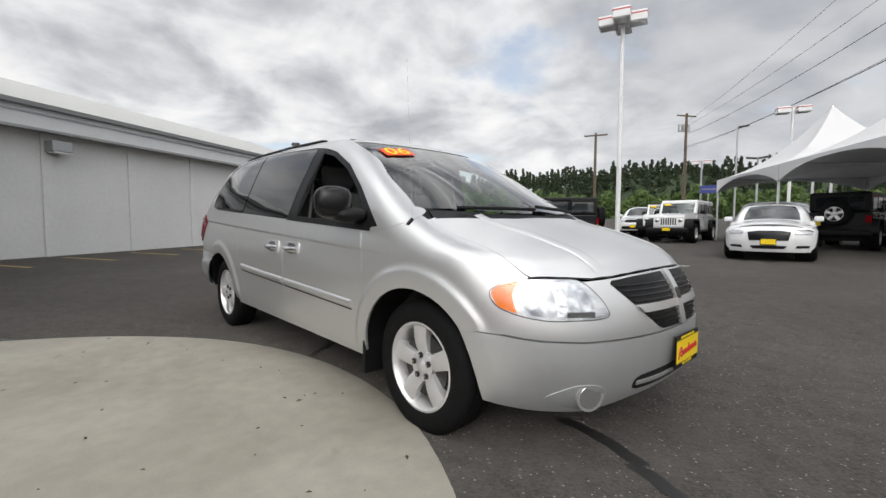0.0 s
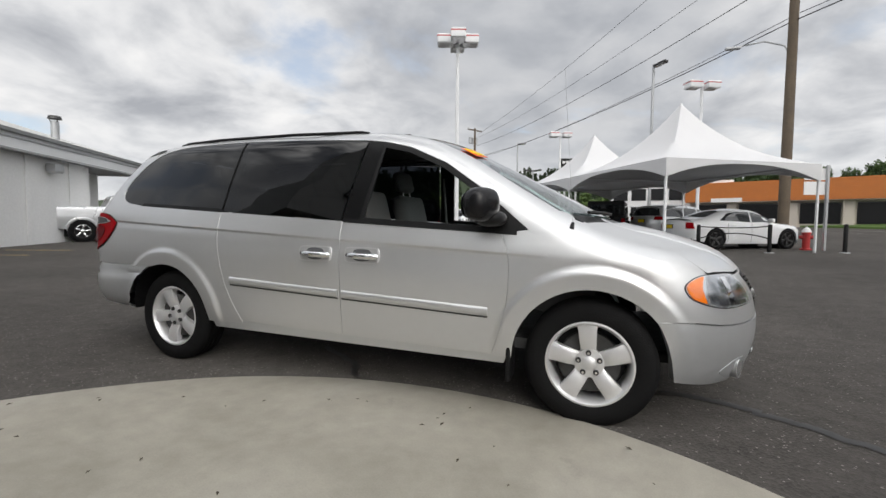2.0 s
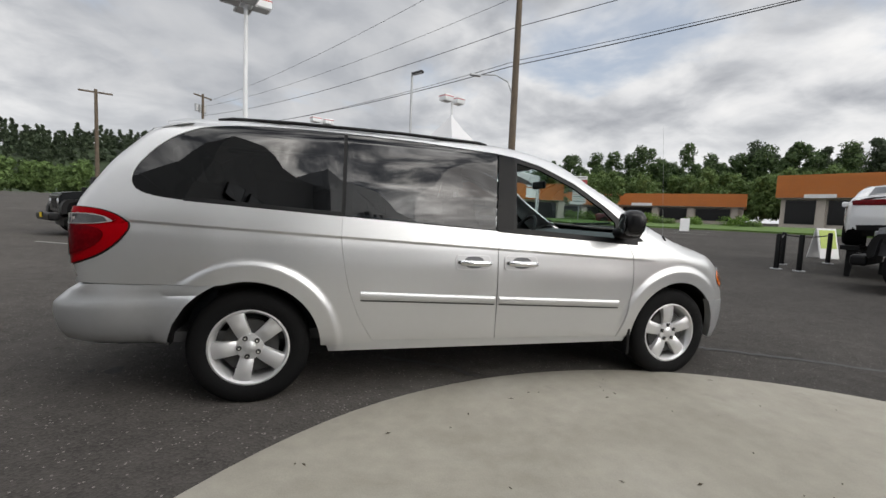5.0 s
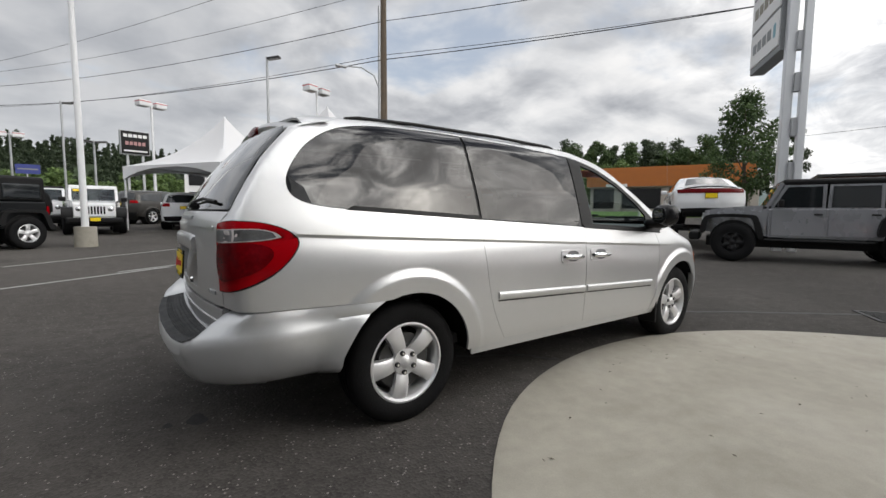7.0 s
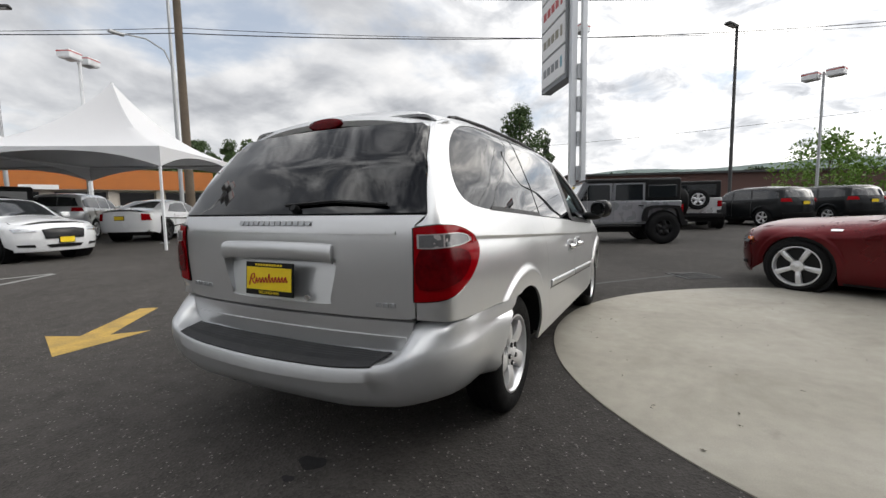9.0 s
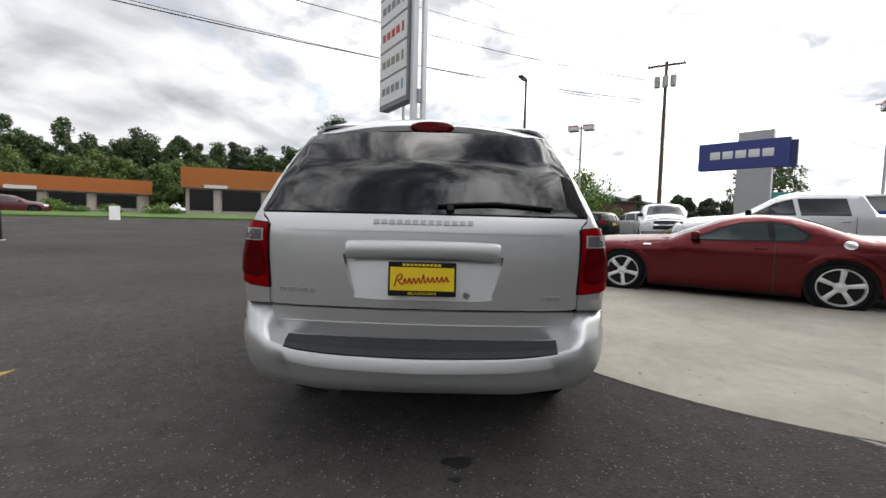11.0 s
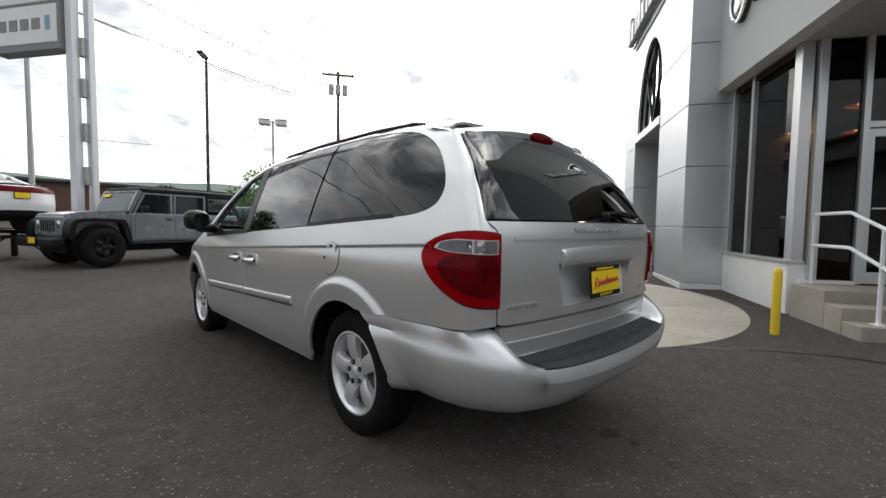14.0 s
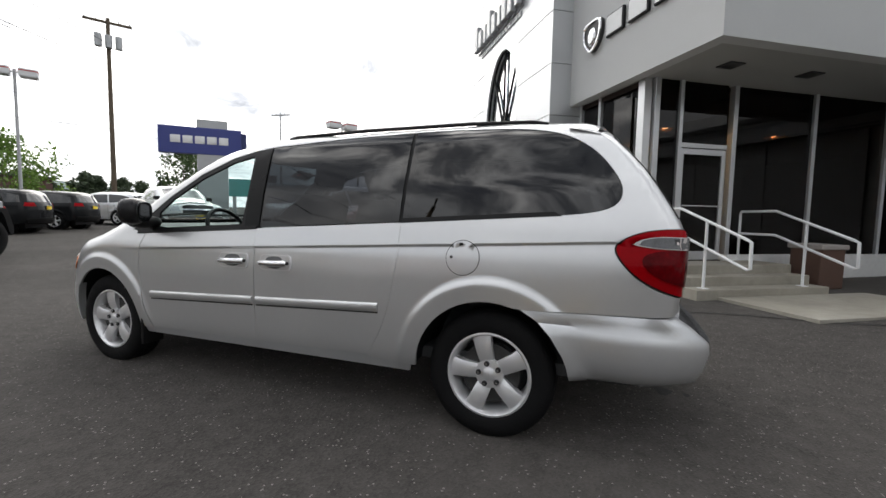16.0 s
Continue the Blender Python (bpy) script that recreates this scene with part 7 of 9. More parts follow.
tree(36.8, 10.7, 9.6, 3.0, LEAVES_DARK, 3, 0.2, 60, 120, 0.16, "dark green maple tree with an open upright crown")
tree(27.5, -9.9, 4.3, 2.9, LEAVES_LIGHT, 5, 0.18, 40, 80, 0.13, "bright green young tree beyond the parked cars")
tree(58.0, -44.0, 9.0, 4.2, LEAVES_DARK, 7, 0.25, 36, 80, 0.25)
tree(64.0, -52.0, 9.0, 4.5, LEAVES_DARK, 8, 0.25, 36, 80, 0.25)
for i, (x, y, h, s) in enumerate(((30.5, 38.6, 5.6, 1.6), (25.5, 42.5, 5.0, 1.8))):
    tree(x, y, h, s, LEAVES_WOOD, 20 + i, 0.12, 40, 130, 0.13, "bright green roadside tree on the verge")


def bush(x, y, r, seed, leaves=LEAVES_LIGHT):
    rng = np.random.default_rng(seed)
    cs = [(rng.normal(0, r * 0.5), rng.normal(0, r * 0.5), r * 0.35 + rng.uniform(0, r * 0.25)) for _ in range(9)]
    q, f = leaf_cloud(cs, [r * 0.5] * 9, 110, 0.10, seed)
    b = leaf_object("bush", q, f, leaves)
    b.location = (x, y, ground_z(x, y) + 0.1)
    tagged(b, "clipped green bush on the grass verge", "bush", "verge bushes")


for i in range(10):
    p = Vector((29.5, 30.5)) + Vector((0.62, -0.785)) * (-14 + 2.4 * i + 0.5 * (i % 3)) + Vector((0.785, 0.62)) * (1.5 + 0.9 * (i % 2))
    if p.x > 24:
        bush(p.x, p.y, 0.8 + 0.25 * (i % 3), 40 + i, LEAVES_LIGHT if i % 3 else LEAVES_WOOD)


def hill_base(x, y):
    """Height of the near hillside under a place."""
    t = min(1.0, max(0.0, (math.degrees(math.atan2(y, x)) - 66) / 84))
    top = 20 * (0.35 + 0.65 * math.sin(math.pi * t) ** 0.8)
    return float(np.interp(math.hypot(x, y), [161, 195, 230], [0.5, top * 0.4 + 1, top + 2])) - 1.0


def woods(name, label, spots, leaves, seed, per, leaf, base=ground_z, cone=False):
    """A belt of far trees as one mass of clumps with trunks."""
    rng = np.random.default_rng(seed)
    cs, rs = [], []
    for x, y, h, s in spots:
        z = base(x, y)
        for k in range(16):
            f = 0.15 + 0.85 * (k + 0.5) / 16
            wd = s * (1.1 - f) if cone else s * math.sin(math.pi * min(1.0, 0.12 + 0.88 * f)) ** 0.8
            a = rng.uniform(0, 2 * math.pi)
            d = wd * rng.uniform(0.1, 0.9)
            cs.append((x + d * math.cos(a), y + d * math.sin(a), z + h * f))
            rs.append(s * rng.uniform(0.28, 0.5) * (1.25 - f if cone else 1.0))
    q, f = leaf_cloud(cs, rs, per, leaf, seed)
    tagged(leaf_object(name, q, f, leaves), label, "trees", kind="stuff")


def belt_spots(b0, b1, dist, n, h0, h1, seed, spread=0.32):
    """Trees along a bow round the lot: bearings in degrees from +x."""
    rng = np.random.default_rng(seed)
    out = []
    for i in range(n):
        a = radians(b0 + (b1 - b0) * (i + rng.uniform(0, 1)) / n)
        d = dist * rng.uniform(0.93, 1.1)
        h = rng.uniform(h0, h1)
        out.append((d * math.cos(a), d * math.sin(a), h, h * spread * rng.uniform(0.7, 1.2)))
    return out


woods("woods", "tall mixed trees behind the shop buildings", belt_spots(20, 62, 86, 66, 8, 13, 1, 0.25), LEAVES_DARK, 11, 150, 0.30)
woods("woods", "green trees in front of the tall woods", belt_spots(28, 64, 76, 60, 4, 7.5, 21, 0.42), LEAVES_WOOD, 18, 130, 0.26)
woods("woods", "dark conifers and tall trees behind the shops", belt_spots(13, 40, 92, 22, 9.5, 14.0, 2, 0.24), LEAVES_PINE_HAZY, 12, 150, 0.30)
woods("woods", "trees beyond the street corner", belt_spots(60, 82, 78, 30, 5, 8.5, 3, 0.4), LEAVES_DARK, 13, 130, 0.28)
woods("woods", "dark conifers along the ridge of the hillside", belt_spots(70, 140, 226, 330, 7, 12, 4, 0.24), LEAVES_PINE_HAZY, 14, 24, 0.8, hill_base, True)
woods("woods", "dark conifers on the slope of the hillside", belt_spots(74, 138, 195, 90, 6, 10, 24, 0.3), LEAVES_PINE_HAZY, 19, 36, 0.8, hill_base, True)
woods("woods", "bright green trees below the hillside", belt_spots(84, 128, 118, 50, 4, 8, 5, 0.5), LEAVES_WOOD, 15, 90, 0.42)
woods("woods", "trees beyond the workshop", belt_spots(126, 146, 95, 26, 4, 7.5, 6, 0.45), LEAVES_WOOD, 16, 90, 0.36)
woods("woods", "distant low trees", belt_spots(-36, 12, 140, 60, 4, 8, 7, 0.5), LEAVES_PINE_HAZY, 17, 60, 0.6)


def hill(name, b0, b1, dist, h, material, label, seed):
    bm = bmesh.new()
    rows = []
    n = 60
    for i in range(n + 1):
        t = i / n
        a = radians(b0 + (b1 - b0) * t)
        top = h * (0.35 + 0.65 * math.sin(math.pi * t) ** 0.8) * (1 + 0.25 * noise.noise((t * 5 + seed, 0, 0)))
        rows.append([bm.verts.new((d * math.cos(a), d * math.sin(a), z)) for d, z in ((dist * 0.7, 0.5), (dist * 0.85, top * 0.4 + 1), (dist, top + 2), (dist * 1.4, top + 2))])
    for a, b in zip(rows, rows[1:]):
        for k in range(3):
            bm.faces.new((a[k], a[k + 1], b[k + 1], b[k]))
    tagged(mesh_object(name, bm, material), label, "hill", kind="structure")


hill("hill_backdrop", 66, 150, 230, 20, mat("hill_green", (0.030, 0.050, 0.018), 0.95, 0, 0.6, 0.12, 0.9), "green wooded hillside", 1)
# distance haze is mixed into the far hills' pale bluish green
hill("hill_backdrop", -34, 24, 600, 44, mat("hill_far_haze", (0.10, 0.14, 0.13), 0.9, 0, 0.3, 0.02, 0.2), "far wooded hills with haze painted into their colour", 2)


# ---- marks on the lot ----
def strip(name, pts, width, material, label, lift=0.006):
    bm = bmesh.new()
    rows = []
    pts = [Vector(p) for p in pts]
    for i, p in enumerate(pts):
        t = (pts[min(i + 1, len(pts) - 1)] - pts[max(i - 1, 0)]).normalized()
        s = Vector((-t.y, t.x)) * width / 2
        rows.append([bm.verts.new((q.x, q.y, ground_z(q.x, q.y) + lift)) for q in (p - s, p + s)])
    for a, b in zip(rows, rows[1:]):
        bm.faces.new((a[0], a[1], b[1], b[0]))
    return tagged(mesh_object(name, bm, material), label, "marking", kind="structure")


def line_pts(a, b, n=10):
    a, b = Vector(a), Vector(b)
    return [a.lerp(b, i / n) for i in range(n + 1)]


strip("parking_line", line_pts((-0.12, 8.5), (-1.12, 8.62)), 0.10, ROAD_WHITE, "worn white parking line")
strip("parking_line", line_pts((-0.12, 8.45), (-2.9, 6.65)), 0.10, ROAD_WHITE, "worn white parking line")
strip("parking_line", line_pts((-1.62, 10.72), (-4.6, 8.3)), 0.10, ROAD_WHITE, "worn white parking line")
strip("parking_line", line_pts((-2.06, 7.02), (-4.4, 5.4)), 0.10, ROAD_WHITE, "worn white parking line")
strip("parking_line", line_pts((-4.9, 7.6), (-7.6, 8.8)), 0.10, ROAD_WHITE, "worn white parking line")
for i in range(6):
    strip("parking_line", line_pts((-9.1 - 0.85 * i, -2.4 + 1.5 * i), (-10.6 - 0.85 * i, -3.3 + 1.5 * i)), 0.10, ROAD_YELLOW, "worn yellow parking line")


def build_arrow():
    m = Matrix.Translation((-1.62, 3.42, 0.0)) @ Matrix.Rotation(math.atan2(-0.86, -1.05), 4, "Z")
    bm = bmesh.new()
    poly = [(0.85, 0.0), (0.15, 0.46), (0.22, 0.13), (-0.95, 0.10), (-0.95, -0.10), (0.22, -0.13), (0.15, -0.46)]
    vs = []
    for p in poly:
        q = m @ Vector((*p, 0))
        vs.append(bm.verts.new((q.x, q.y, ground_z(q.x, q.y) + 0.006)))
    bm.faces.new(vs)
    tagged(mesh_object("arrow_marking", bm, ROAD_YELLOW), "worn yellow painted arrow on the asphalt", "road marking", kind="structure")


build_arrow()
TAR = mat("tar_seal", (0.026, 0.025, 0.025), 0.55, 0, 0.3, 9, 90)


def crack(pts, w, seed):
    rng = np.random.default_rng(seed)
    line = [Vector(p) for p in smooth_line([tuple(p) for p in pts], 8, False)]
    line = [p + Vector((rng.normal(0, 0.012), rng.normal(0, 0.012))) for p in line]
    strip("tar_seam", line, w, TAR, "dark tar-sealed seam in the asphalt", 0.005)


crack([(1.95, -0.25), (2.3, -0.33), (2.6, -0.52), (3.2, -0.95), (4.2, -1.9)], 0.07, 1)
crack([(-1.95, -2.3), (-3.2, -3.1), (-5.2, -3.2), (-7.5, -4.5)], 0.05, 3)
crack([(0.0, -0.72), (-0.2, -0.45), (-0.6, -0.2)], 0.05, 4)
OIL = mat("oil_stain", (0.014, 0.014, 0.014), 0.85, 0, 0.2, 20)
for x, y, r in ((-2.46, -0.18, 0.05), (-2.60, -0.17, 0.022)):
    bm = bmesh.new()
    vs = [bm.verts.new((x + r * (1 + 0.25 * math.sin(3 * a + x)) * math.cos(a), y + 1.5 * r * math.sin(a), 0.004)) for a in [2 * math.pi * k / 20 for k in range(20)]]
    bm.faces.new(vs)
    tagged(mesh_object("oil_stain", bm, OIL), "small dark oil stain on the asphalt", "stain", kind="structure")
DRAIN = thing("drain_grate", "square steel drain grate set in the asphalt", "drain", Matrix.Translation((4.2, -2.1, ground_z(4.2, -2.1) + 0.004)) @ Matrix.Rotation(radians(-58), 4, "Z"))
part("frame", boxm((-0.30, -0.30, -0.03), (0.30, 0.30, 0.004), 0.004), STEEL_DARK, DRAIN)
for k in range(8):
    part("bar", boxm((-0.26, -0.25 + 0.064 * k, 0.004), (0.26, -0.225 + 0.064 * k, 0.012)), STEEL_DARK, DRAIN)


def debris():
    """Leaf scraps and grit on the slab."""
    rng = np.random.default_rng(9)
    bm = bmesh.new()
    for _ in range(150):
        a, r = rng.uniform(0, 2 * math.pi), DISC_R * math.sqrt(rng.uniform(0, 0.97))
        x, y = DISC_C[0] + r * math.cos(a), DISC_C[1] + r * math.sin(a)
        s = rng.uniform(0.006, 0.02)
        t = rng.uniform(0, 3)
        z = ground_z(x, y) + 0.0165
        vs = [bm.verts.new((x + s * math.cos(t) * p - s * 0.4 * math.sin(t) * q, y + s * math.sin(t) * p + s * 0.4 * math.cos(t) * q, z + 0.004 * k)) for p, q, k in ((-1, 0, 0), (0, -1, 0.6), (1, 0, 0.2), (0, 1, 1.0))]
        bm.faces.new(vs)
    tagged(mesh_object("leaf_scraps", bm, mat("dry_leaf", (0.05, 0.035, 0.02), 0.9, 0, 0.4, 30), smooth=False), "dry leaf scraps and grit on the concrete", "debris", kind="stuff")


debris()

# ---- other vehicles ----
CAR_WINDOW = mat("car_window", (0.014, 0.017, 0.019), 0.06, 0, 0.1, 3, coat=0.6)
SCREEN_GLASS = glass("pale_windscreen", (0.62, 0.70, 0.70), 1.6)
# opaque pane, its lighter teal standing for light seen through the glass
CAR_WINDOW_LIT = mat("car_window_lit", (0.030, 0.042, 0.042), 0.06, 0, 0.3, 2, coat=0.25)


def sticker_plate(parent, x, z, rear):
    m = Matrix.Translation((x, 0, z)) @ Matrix.Rotation(radians(-90 if rear else 90), 4, "Z") @ Matrix.Rotation(radians(90), 4, "X")
    p = part("dealer_plate", boxm((-0.155, -0.075, -0.02), (0.155, 0.075, 0.010), 0.003), BLACK, parent)
    p.matrix_local = m
    part("card", boxm((-0.145, -0.062, 0.010), (0.145, 0.062, 0.014)), YELLOW, p, "yellow dealer card")


def car(name, label, m, paint, spec):
    """A parked car from its profile: skin panels, windows, lamps, wheels and plates."""
    t = thing(name, label, spec["category"], m, spec.get("group", ""))
    hf, hr, r = spec["hubs"][0], spec["hubs"][1], spec["tyre"]
    ar = r + 0.055
    flares = [(h, r, ar, ar + 0.10, spec.get("flare", 0.012)) for h in (hf, hr)]
    sh = Shell(spec["side"], spec["plan"], spec["top"], spec["drop"], spec["front"], spec.get("front_bow", (0.35, 2.4)), spec["rear"], spec.get("rear_bow", (0.18, 2.4)), spec.get("round", 0.12), flares)
    sill, ws = spec["sill"], spec["width"]
    line = spec["seam"]
    poly = [(line[0][0], sill + 0.05)] + arc(hf, r, ar, 0, 180, 14) + [(hf - ar, sill), (hr + ar, sill)] + arc(hr, r, ar, 0, 180, 14) + [(hr - ar - 0.04, sill + 0.06), (line[-1][0], sill + 0.15)] + smooth_line(line[::-1], 3, False)
    for s in (-1, 1):
        part("body_side", sh.panel("side", poly, sign=s, grid=0.11), paint, t)
        for w in spec["windows"]:
            part("side_window", sh.panel("side", smooth_line([(*p, 1) if len(p) == 2 else p for p in w], 3), sign=s, lift=0.004, depth=0.004, grid=0.12), spec.get("glass", CAR_WINDOW), t)
        for x in spec.get("gaps", ()):
            zt = spec["belt"]
            part("door_gap", sh.panel("side", [(x, sill + 0.06), (x + 0.012, sill + 0.06), (x + 0.012, zt), (x, zt)], sign=s, lift=0.002, depth=0.003, grid=0.3), STEEL_DARK, t)
            g, nr = sh.place("side", [(x + 0.10, zt - 0.10), (x + 0.26, zt - 0.10)], 0.025, s)
            part("door_handle", tubem([g[0], g[1]], 0.014, 6), spec.get("handle", paint), t)
        mx = spec["mirror"]
        g, nr = sh.place("side", [(mx, spec["belt"] + 0.06)], 0.0, s)
        c = Vector(g[0]) + Vector((0, s * 0.11, 0.02))
        part("door_mirror", boxm(c - Vector((0.06, 0.10, 0.07)), c + Vector((0.06, 0.10, 0.07)), 0.035), spec.get("mirror_mat", paint), t)
        for hx in (hf, hr):
            wheel_parts(t, (hx, s * (ws - 0.115), r), s, r, 0.23, spec["rim"], spec.get("spokes", 5), spec.get("rim_mat", ALLOY), spec.get("spoke_w", 0.045), 32, 0.3 + hx, False)
            bm = bmesh.new()
            rod(bm, (hx, s * (ws - 0.06), r), (hx, s * (ws - 0.42), r), ar - 0.005, None, 20)
            part("wheel_well", bm, BLACK, t)
    g, _ = sh.place("side", smooth_line(line, 3, False), 0.0)
    e = [(p[0], p[1]) for p in g]
    full = [(a, b) for a, b in e] + [(a, -b) for a, b in e[::-1]]
    part("body_top", sh.panel("top", full, grid=0.11, lift=0.0), paint, t)
    for chart, key in (("front", "front_panel"), ("rear", "rear_panel")):
        part("body_" + chart, sh.panel(chart, spec[key] + [(-y, z) for y, z in spec[key][::-1]], grid=0.09, lift=0.003), paint, t)
    for poly2, lift in spec["screens"]:
        part("windscreen", sh.panel("top", poly2 + [(a, -b) for a, b in poly2[::-1]], lift=lift, depth=0.004, grid=0.12), spec.get("glass", CAR_WINDOW), t)
    for chart, nm, poly3, mt, both, lift in spec["trims"]:
        for s in ((-1, 1) if both else (1,)):
            q = poly3 if both else poly3 + [(-y, z) for y, z in poly3[::-1]]
            part(nm, sh.panel(chart, smooth_line([(*p, 1) for p in q], 2), sign=s, lift=lift, depth=0.012, grid=0.08), mt, t)
    xr = float(sh.solve("rear", [0.0], [spec["plate"][1]])[0])
    xf = float(sh.solve("front", [0.0], [spec["plate"][0]])[0])
    sticker_plate(t, xf + 0.02, spec["plate"][0], False)
    sticker_plate(t, xr - 0.02, spec["plate"][1], True)
    part("underbody", boxm((line[-1][0] + 0.2, -ws + 0.32, 0.20), (line[0][0] - 0.25, ws - 0.32, sill + 0.15)), BLACK, t)
    return t


def sedan_spec(kind):
    s = dict(category="car", width=0.94, sill=0.20, tyre=0.355, rim=0.255, hubs=(1.50, -1.50), belt=0.95, mirror=0.72, plate=(0.47, 0.80))
    s["side"] = [(0.1, 0.84), (0.25, 0.91), (0.45, 0.935), (0.72, 0.94), (0.92, 0.915), (1.0, 0.87), (1.42, 0.66), (1.5, 0.60)]
    s["plan"] = [(-2.7, 0.86), (-2.3, 0.95), (-1.6, 1.0), (1.4, 1.0), (2.0, 0.96), (2.4, 0.88)]
    s["drop"] = [(-2.7, 0.06), (-1.0, 0.06), (0.4, 0.06), (1.0, 0.09), (2.4, 0.08)]
    s["front"] = [(0.1, 2.28), (0.25, 2.38), (0.5, 2.42), (0.7, 2.40), (0.85, 2.32), (1.0, 2.1)]
    s["rear"] = [(0.1, -2.45), (0.3, -2.58), (0.6, -2.62), (0.9, -2.60), (1.05, -2.54), (1.2, -2.4)]
    s["top"] = [(-2.7, 0.9), (-2.55, 1.08), (-2.0, 1.12), (-1.75, 1.15), (-1.0, 1.41), (-0.4, 1.475), (0.2, 1.44), (0.5, 1.34), (1.1, 1.03), (1.9, 0.95), (2.25, 0.86), (2.45, 0.7)]
    s["seam"] = [(2.10, 0.80), (1.6, 0.90), (1.12, 0.96), (0.85, 1.09), (0.45, 1.30), (0.1, 1.375), (-0.4, 1.40), (-0.95, 1.345), (-1.55, 1.14), (-1.9, 1.03), (-2.35, 0.96)]
    s["windows"] = [[(0.95, 0.985), (0.42, 1.245), (0.05, 1.33), (-0.02, 0.965)], [(-0.08, 0.965), (-0.03, 1.335), (-0.5, 1.34), (-0.95, 1.27), (-1.32, 1.02)]]
    s["gaps"] = (-0.05, -1.02)
    s["screens"] = [([(1.10, 0.25), (1.04, 0.60), (0.74, 0.58), (0.34, 0.50), (0.28, 0.25)], 0.004), ([(-1.02, 0.25), (-1.05, 0.47), (-1.35, 0.52), (-1.70, 0.58), (-1.76, 0.25)], 0.004)]
    s["front_panel"] = [(0.80, 0.22), (0.86, 0.45), (0.82, 0.72), (0.70, 0.80), (0.3, 0.84)]
    s["rear_panel"] = [(0.72, 0.34), (0.84, 0.46), (0.84, 0.85), (0.70, 0.98), (0.3, 1.03)]
    lampf = [(0.50, 0.66), (0.52, 0.74), (0.76, 0.75), (0.84, 0.72), (0.80, 0.65)]
    grille = [(0.38, 0.50), (0.42, 0.70), (0.2, 0.73)]
    low = [(0.30, 0.30), (0.36, 0.37), (0.1, 0.38)]
    s["trims"] = [("front", "head_lamp", lampf, REFLECTOR, True, 0.012), ("front", "grille", grille, GLOSS_BLACK, False, 0.012), ("front", "air_intake", low, BLACK, False, 0.012), ("front", "fog_slot", [(0.52, 0.32), (0.54, 0.38), (0.78, 0.38), (0.76, 0.33)], BLACK, True, 0.012)]
    if kind == "wide_tail":
        s["trims"].append(("rear", "tail_lamp", [(0.80, 0.875), (0.82, 0.98), (0.3, 1.005)], DARK_RED_LENS, False, 0.012))
        s["trims"].append(("rear", "rear_diffuser", [(0.70, 0.34), (0.72, 0.44), (0.2, 0.46)], BLACK, False, 0.012))
    else:
        s["trims"].append(("rear", "tail_lamp", [(0.62, 0.72), (0.60, 0.95), (0.80, 0.93), (0.85, 0.72)], RED_LENS, True, 0.012))
    s["rim_mat"], s["spokes"] = STEEL_DARK, 5
    if kind == "coupe":
        s.update(sill=0.15, width=0.955, tyre=0.362, rim=0.272, hubs=(1.45, -1.45), belt=0.985, mirror=0.55, spoke_w=0.042, rim_mat=ALLOY, plate=(0.42, 0.78))
        s["side"] = [(0.1, 0.83), (0.22, 0.90), (0.40, 0.93), (0.66, 0.945), (0.80, 0.955), (0.97, 0.93), (1.03, 0.88), (1.40, 0.665), (1.5, 0.60)]
        s["top"] = [(-2.7, 0.9), (-2.52, 1.10), (-2.3, 1.14), (-1.78, 1.13), (-1.62, 1.16), (-1.2, 1.33), (-0.9, 1.42), (-0.5, 1.455), (-0.2, 1.43), (0.05, 1.36), (0.80, 1.06), (1.9, 1.00), (2.28, 0.92), (2.45, 0.72)]
        s["seam"] = [(2.12, 0.86), (1.6, 0.94), (0.9, 1.00), (0.45, 1.08), (0.02, 1.275), (-0.22, 1.345), (-0.55, 1.375), (-0.95, 1.34), (-1.25, 1.24), (-1.6, 1.09), (-1.85, 1.06), (-2.35, 1.02)]
        s["windows"] = [[(0.36, 1.00), (0.0, 1.185), (-0.25, 1.27), (-0.58, 1.295), (-0.62, 1.02)], [(-0.70, 1.02), (-0.66, 1.292), (-0.86, 1.255), (-1.06, 1.11), (-1.0, 1.035)]]
        s["trims"].append(("side", "window_rim", [(0.46, 0.975), (0.0, 1.215), (-0.25, 1.30), (-0.62, 1.325), (-0.90, 1.28), (-1.13, 1.105), (-1.04, 1.005)], BLACK, True, 0.002))
        s["trims"].append(("side", "sill_skirt", [(0.98, 0.155), (0.98, 0.185), (-0.98, 0.185), (-0.98, 0.155)], BLACK, True, 0.006))
        s["gaps"] = (-0.70,)
        s["mirror"] = 0.34
        s["glass"] = CAR_WINDOW_LIT
        s["screens"] = [([(0.77, 0.25), (0.69, 0.60), (0.36, 0.57), (0.03, 0.50), (-0.01, 0.25)], 0.004), ([(-1.0, 0.25), (-1.03, 0.47), (-1.3, 0.52), (-1.52, 0.56), (-1.57, 0.25)], 0.004)]
        s["trims"].append(("side", "fuel_cap", [(-1.52 + 0.075 * math.cos(a), 0.985 + 0.06 * math.sin(a)) for a in [2 * math.pi * k / 14 for k in range(14)]], CHROME, True, 0.012))
        s["trims"].append(("side", "side_marker", [(2.02, 0.70), (2.12, 0.70), (2.12, 0.74), (2.02, 0.74)], AMBER_LENS, True, 0.012))
        s["trims"].append(("side", "wing_badge", [(1.0, 0.86), (1.12, 0.86), (1.12, 0.885), (1.0, 0.885)], CHROME, True, 0.008))
    return s


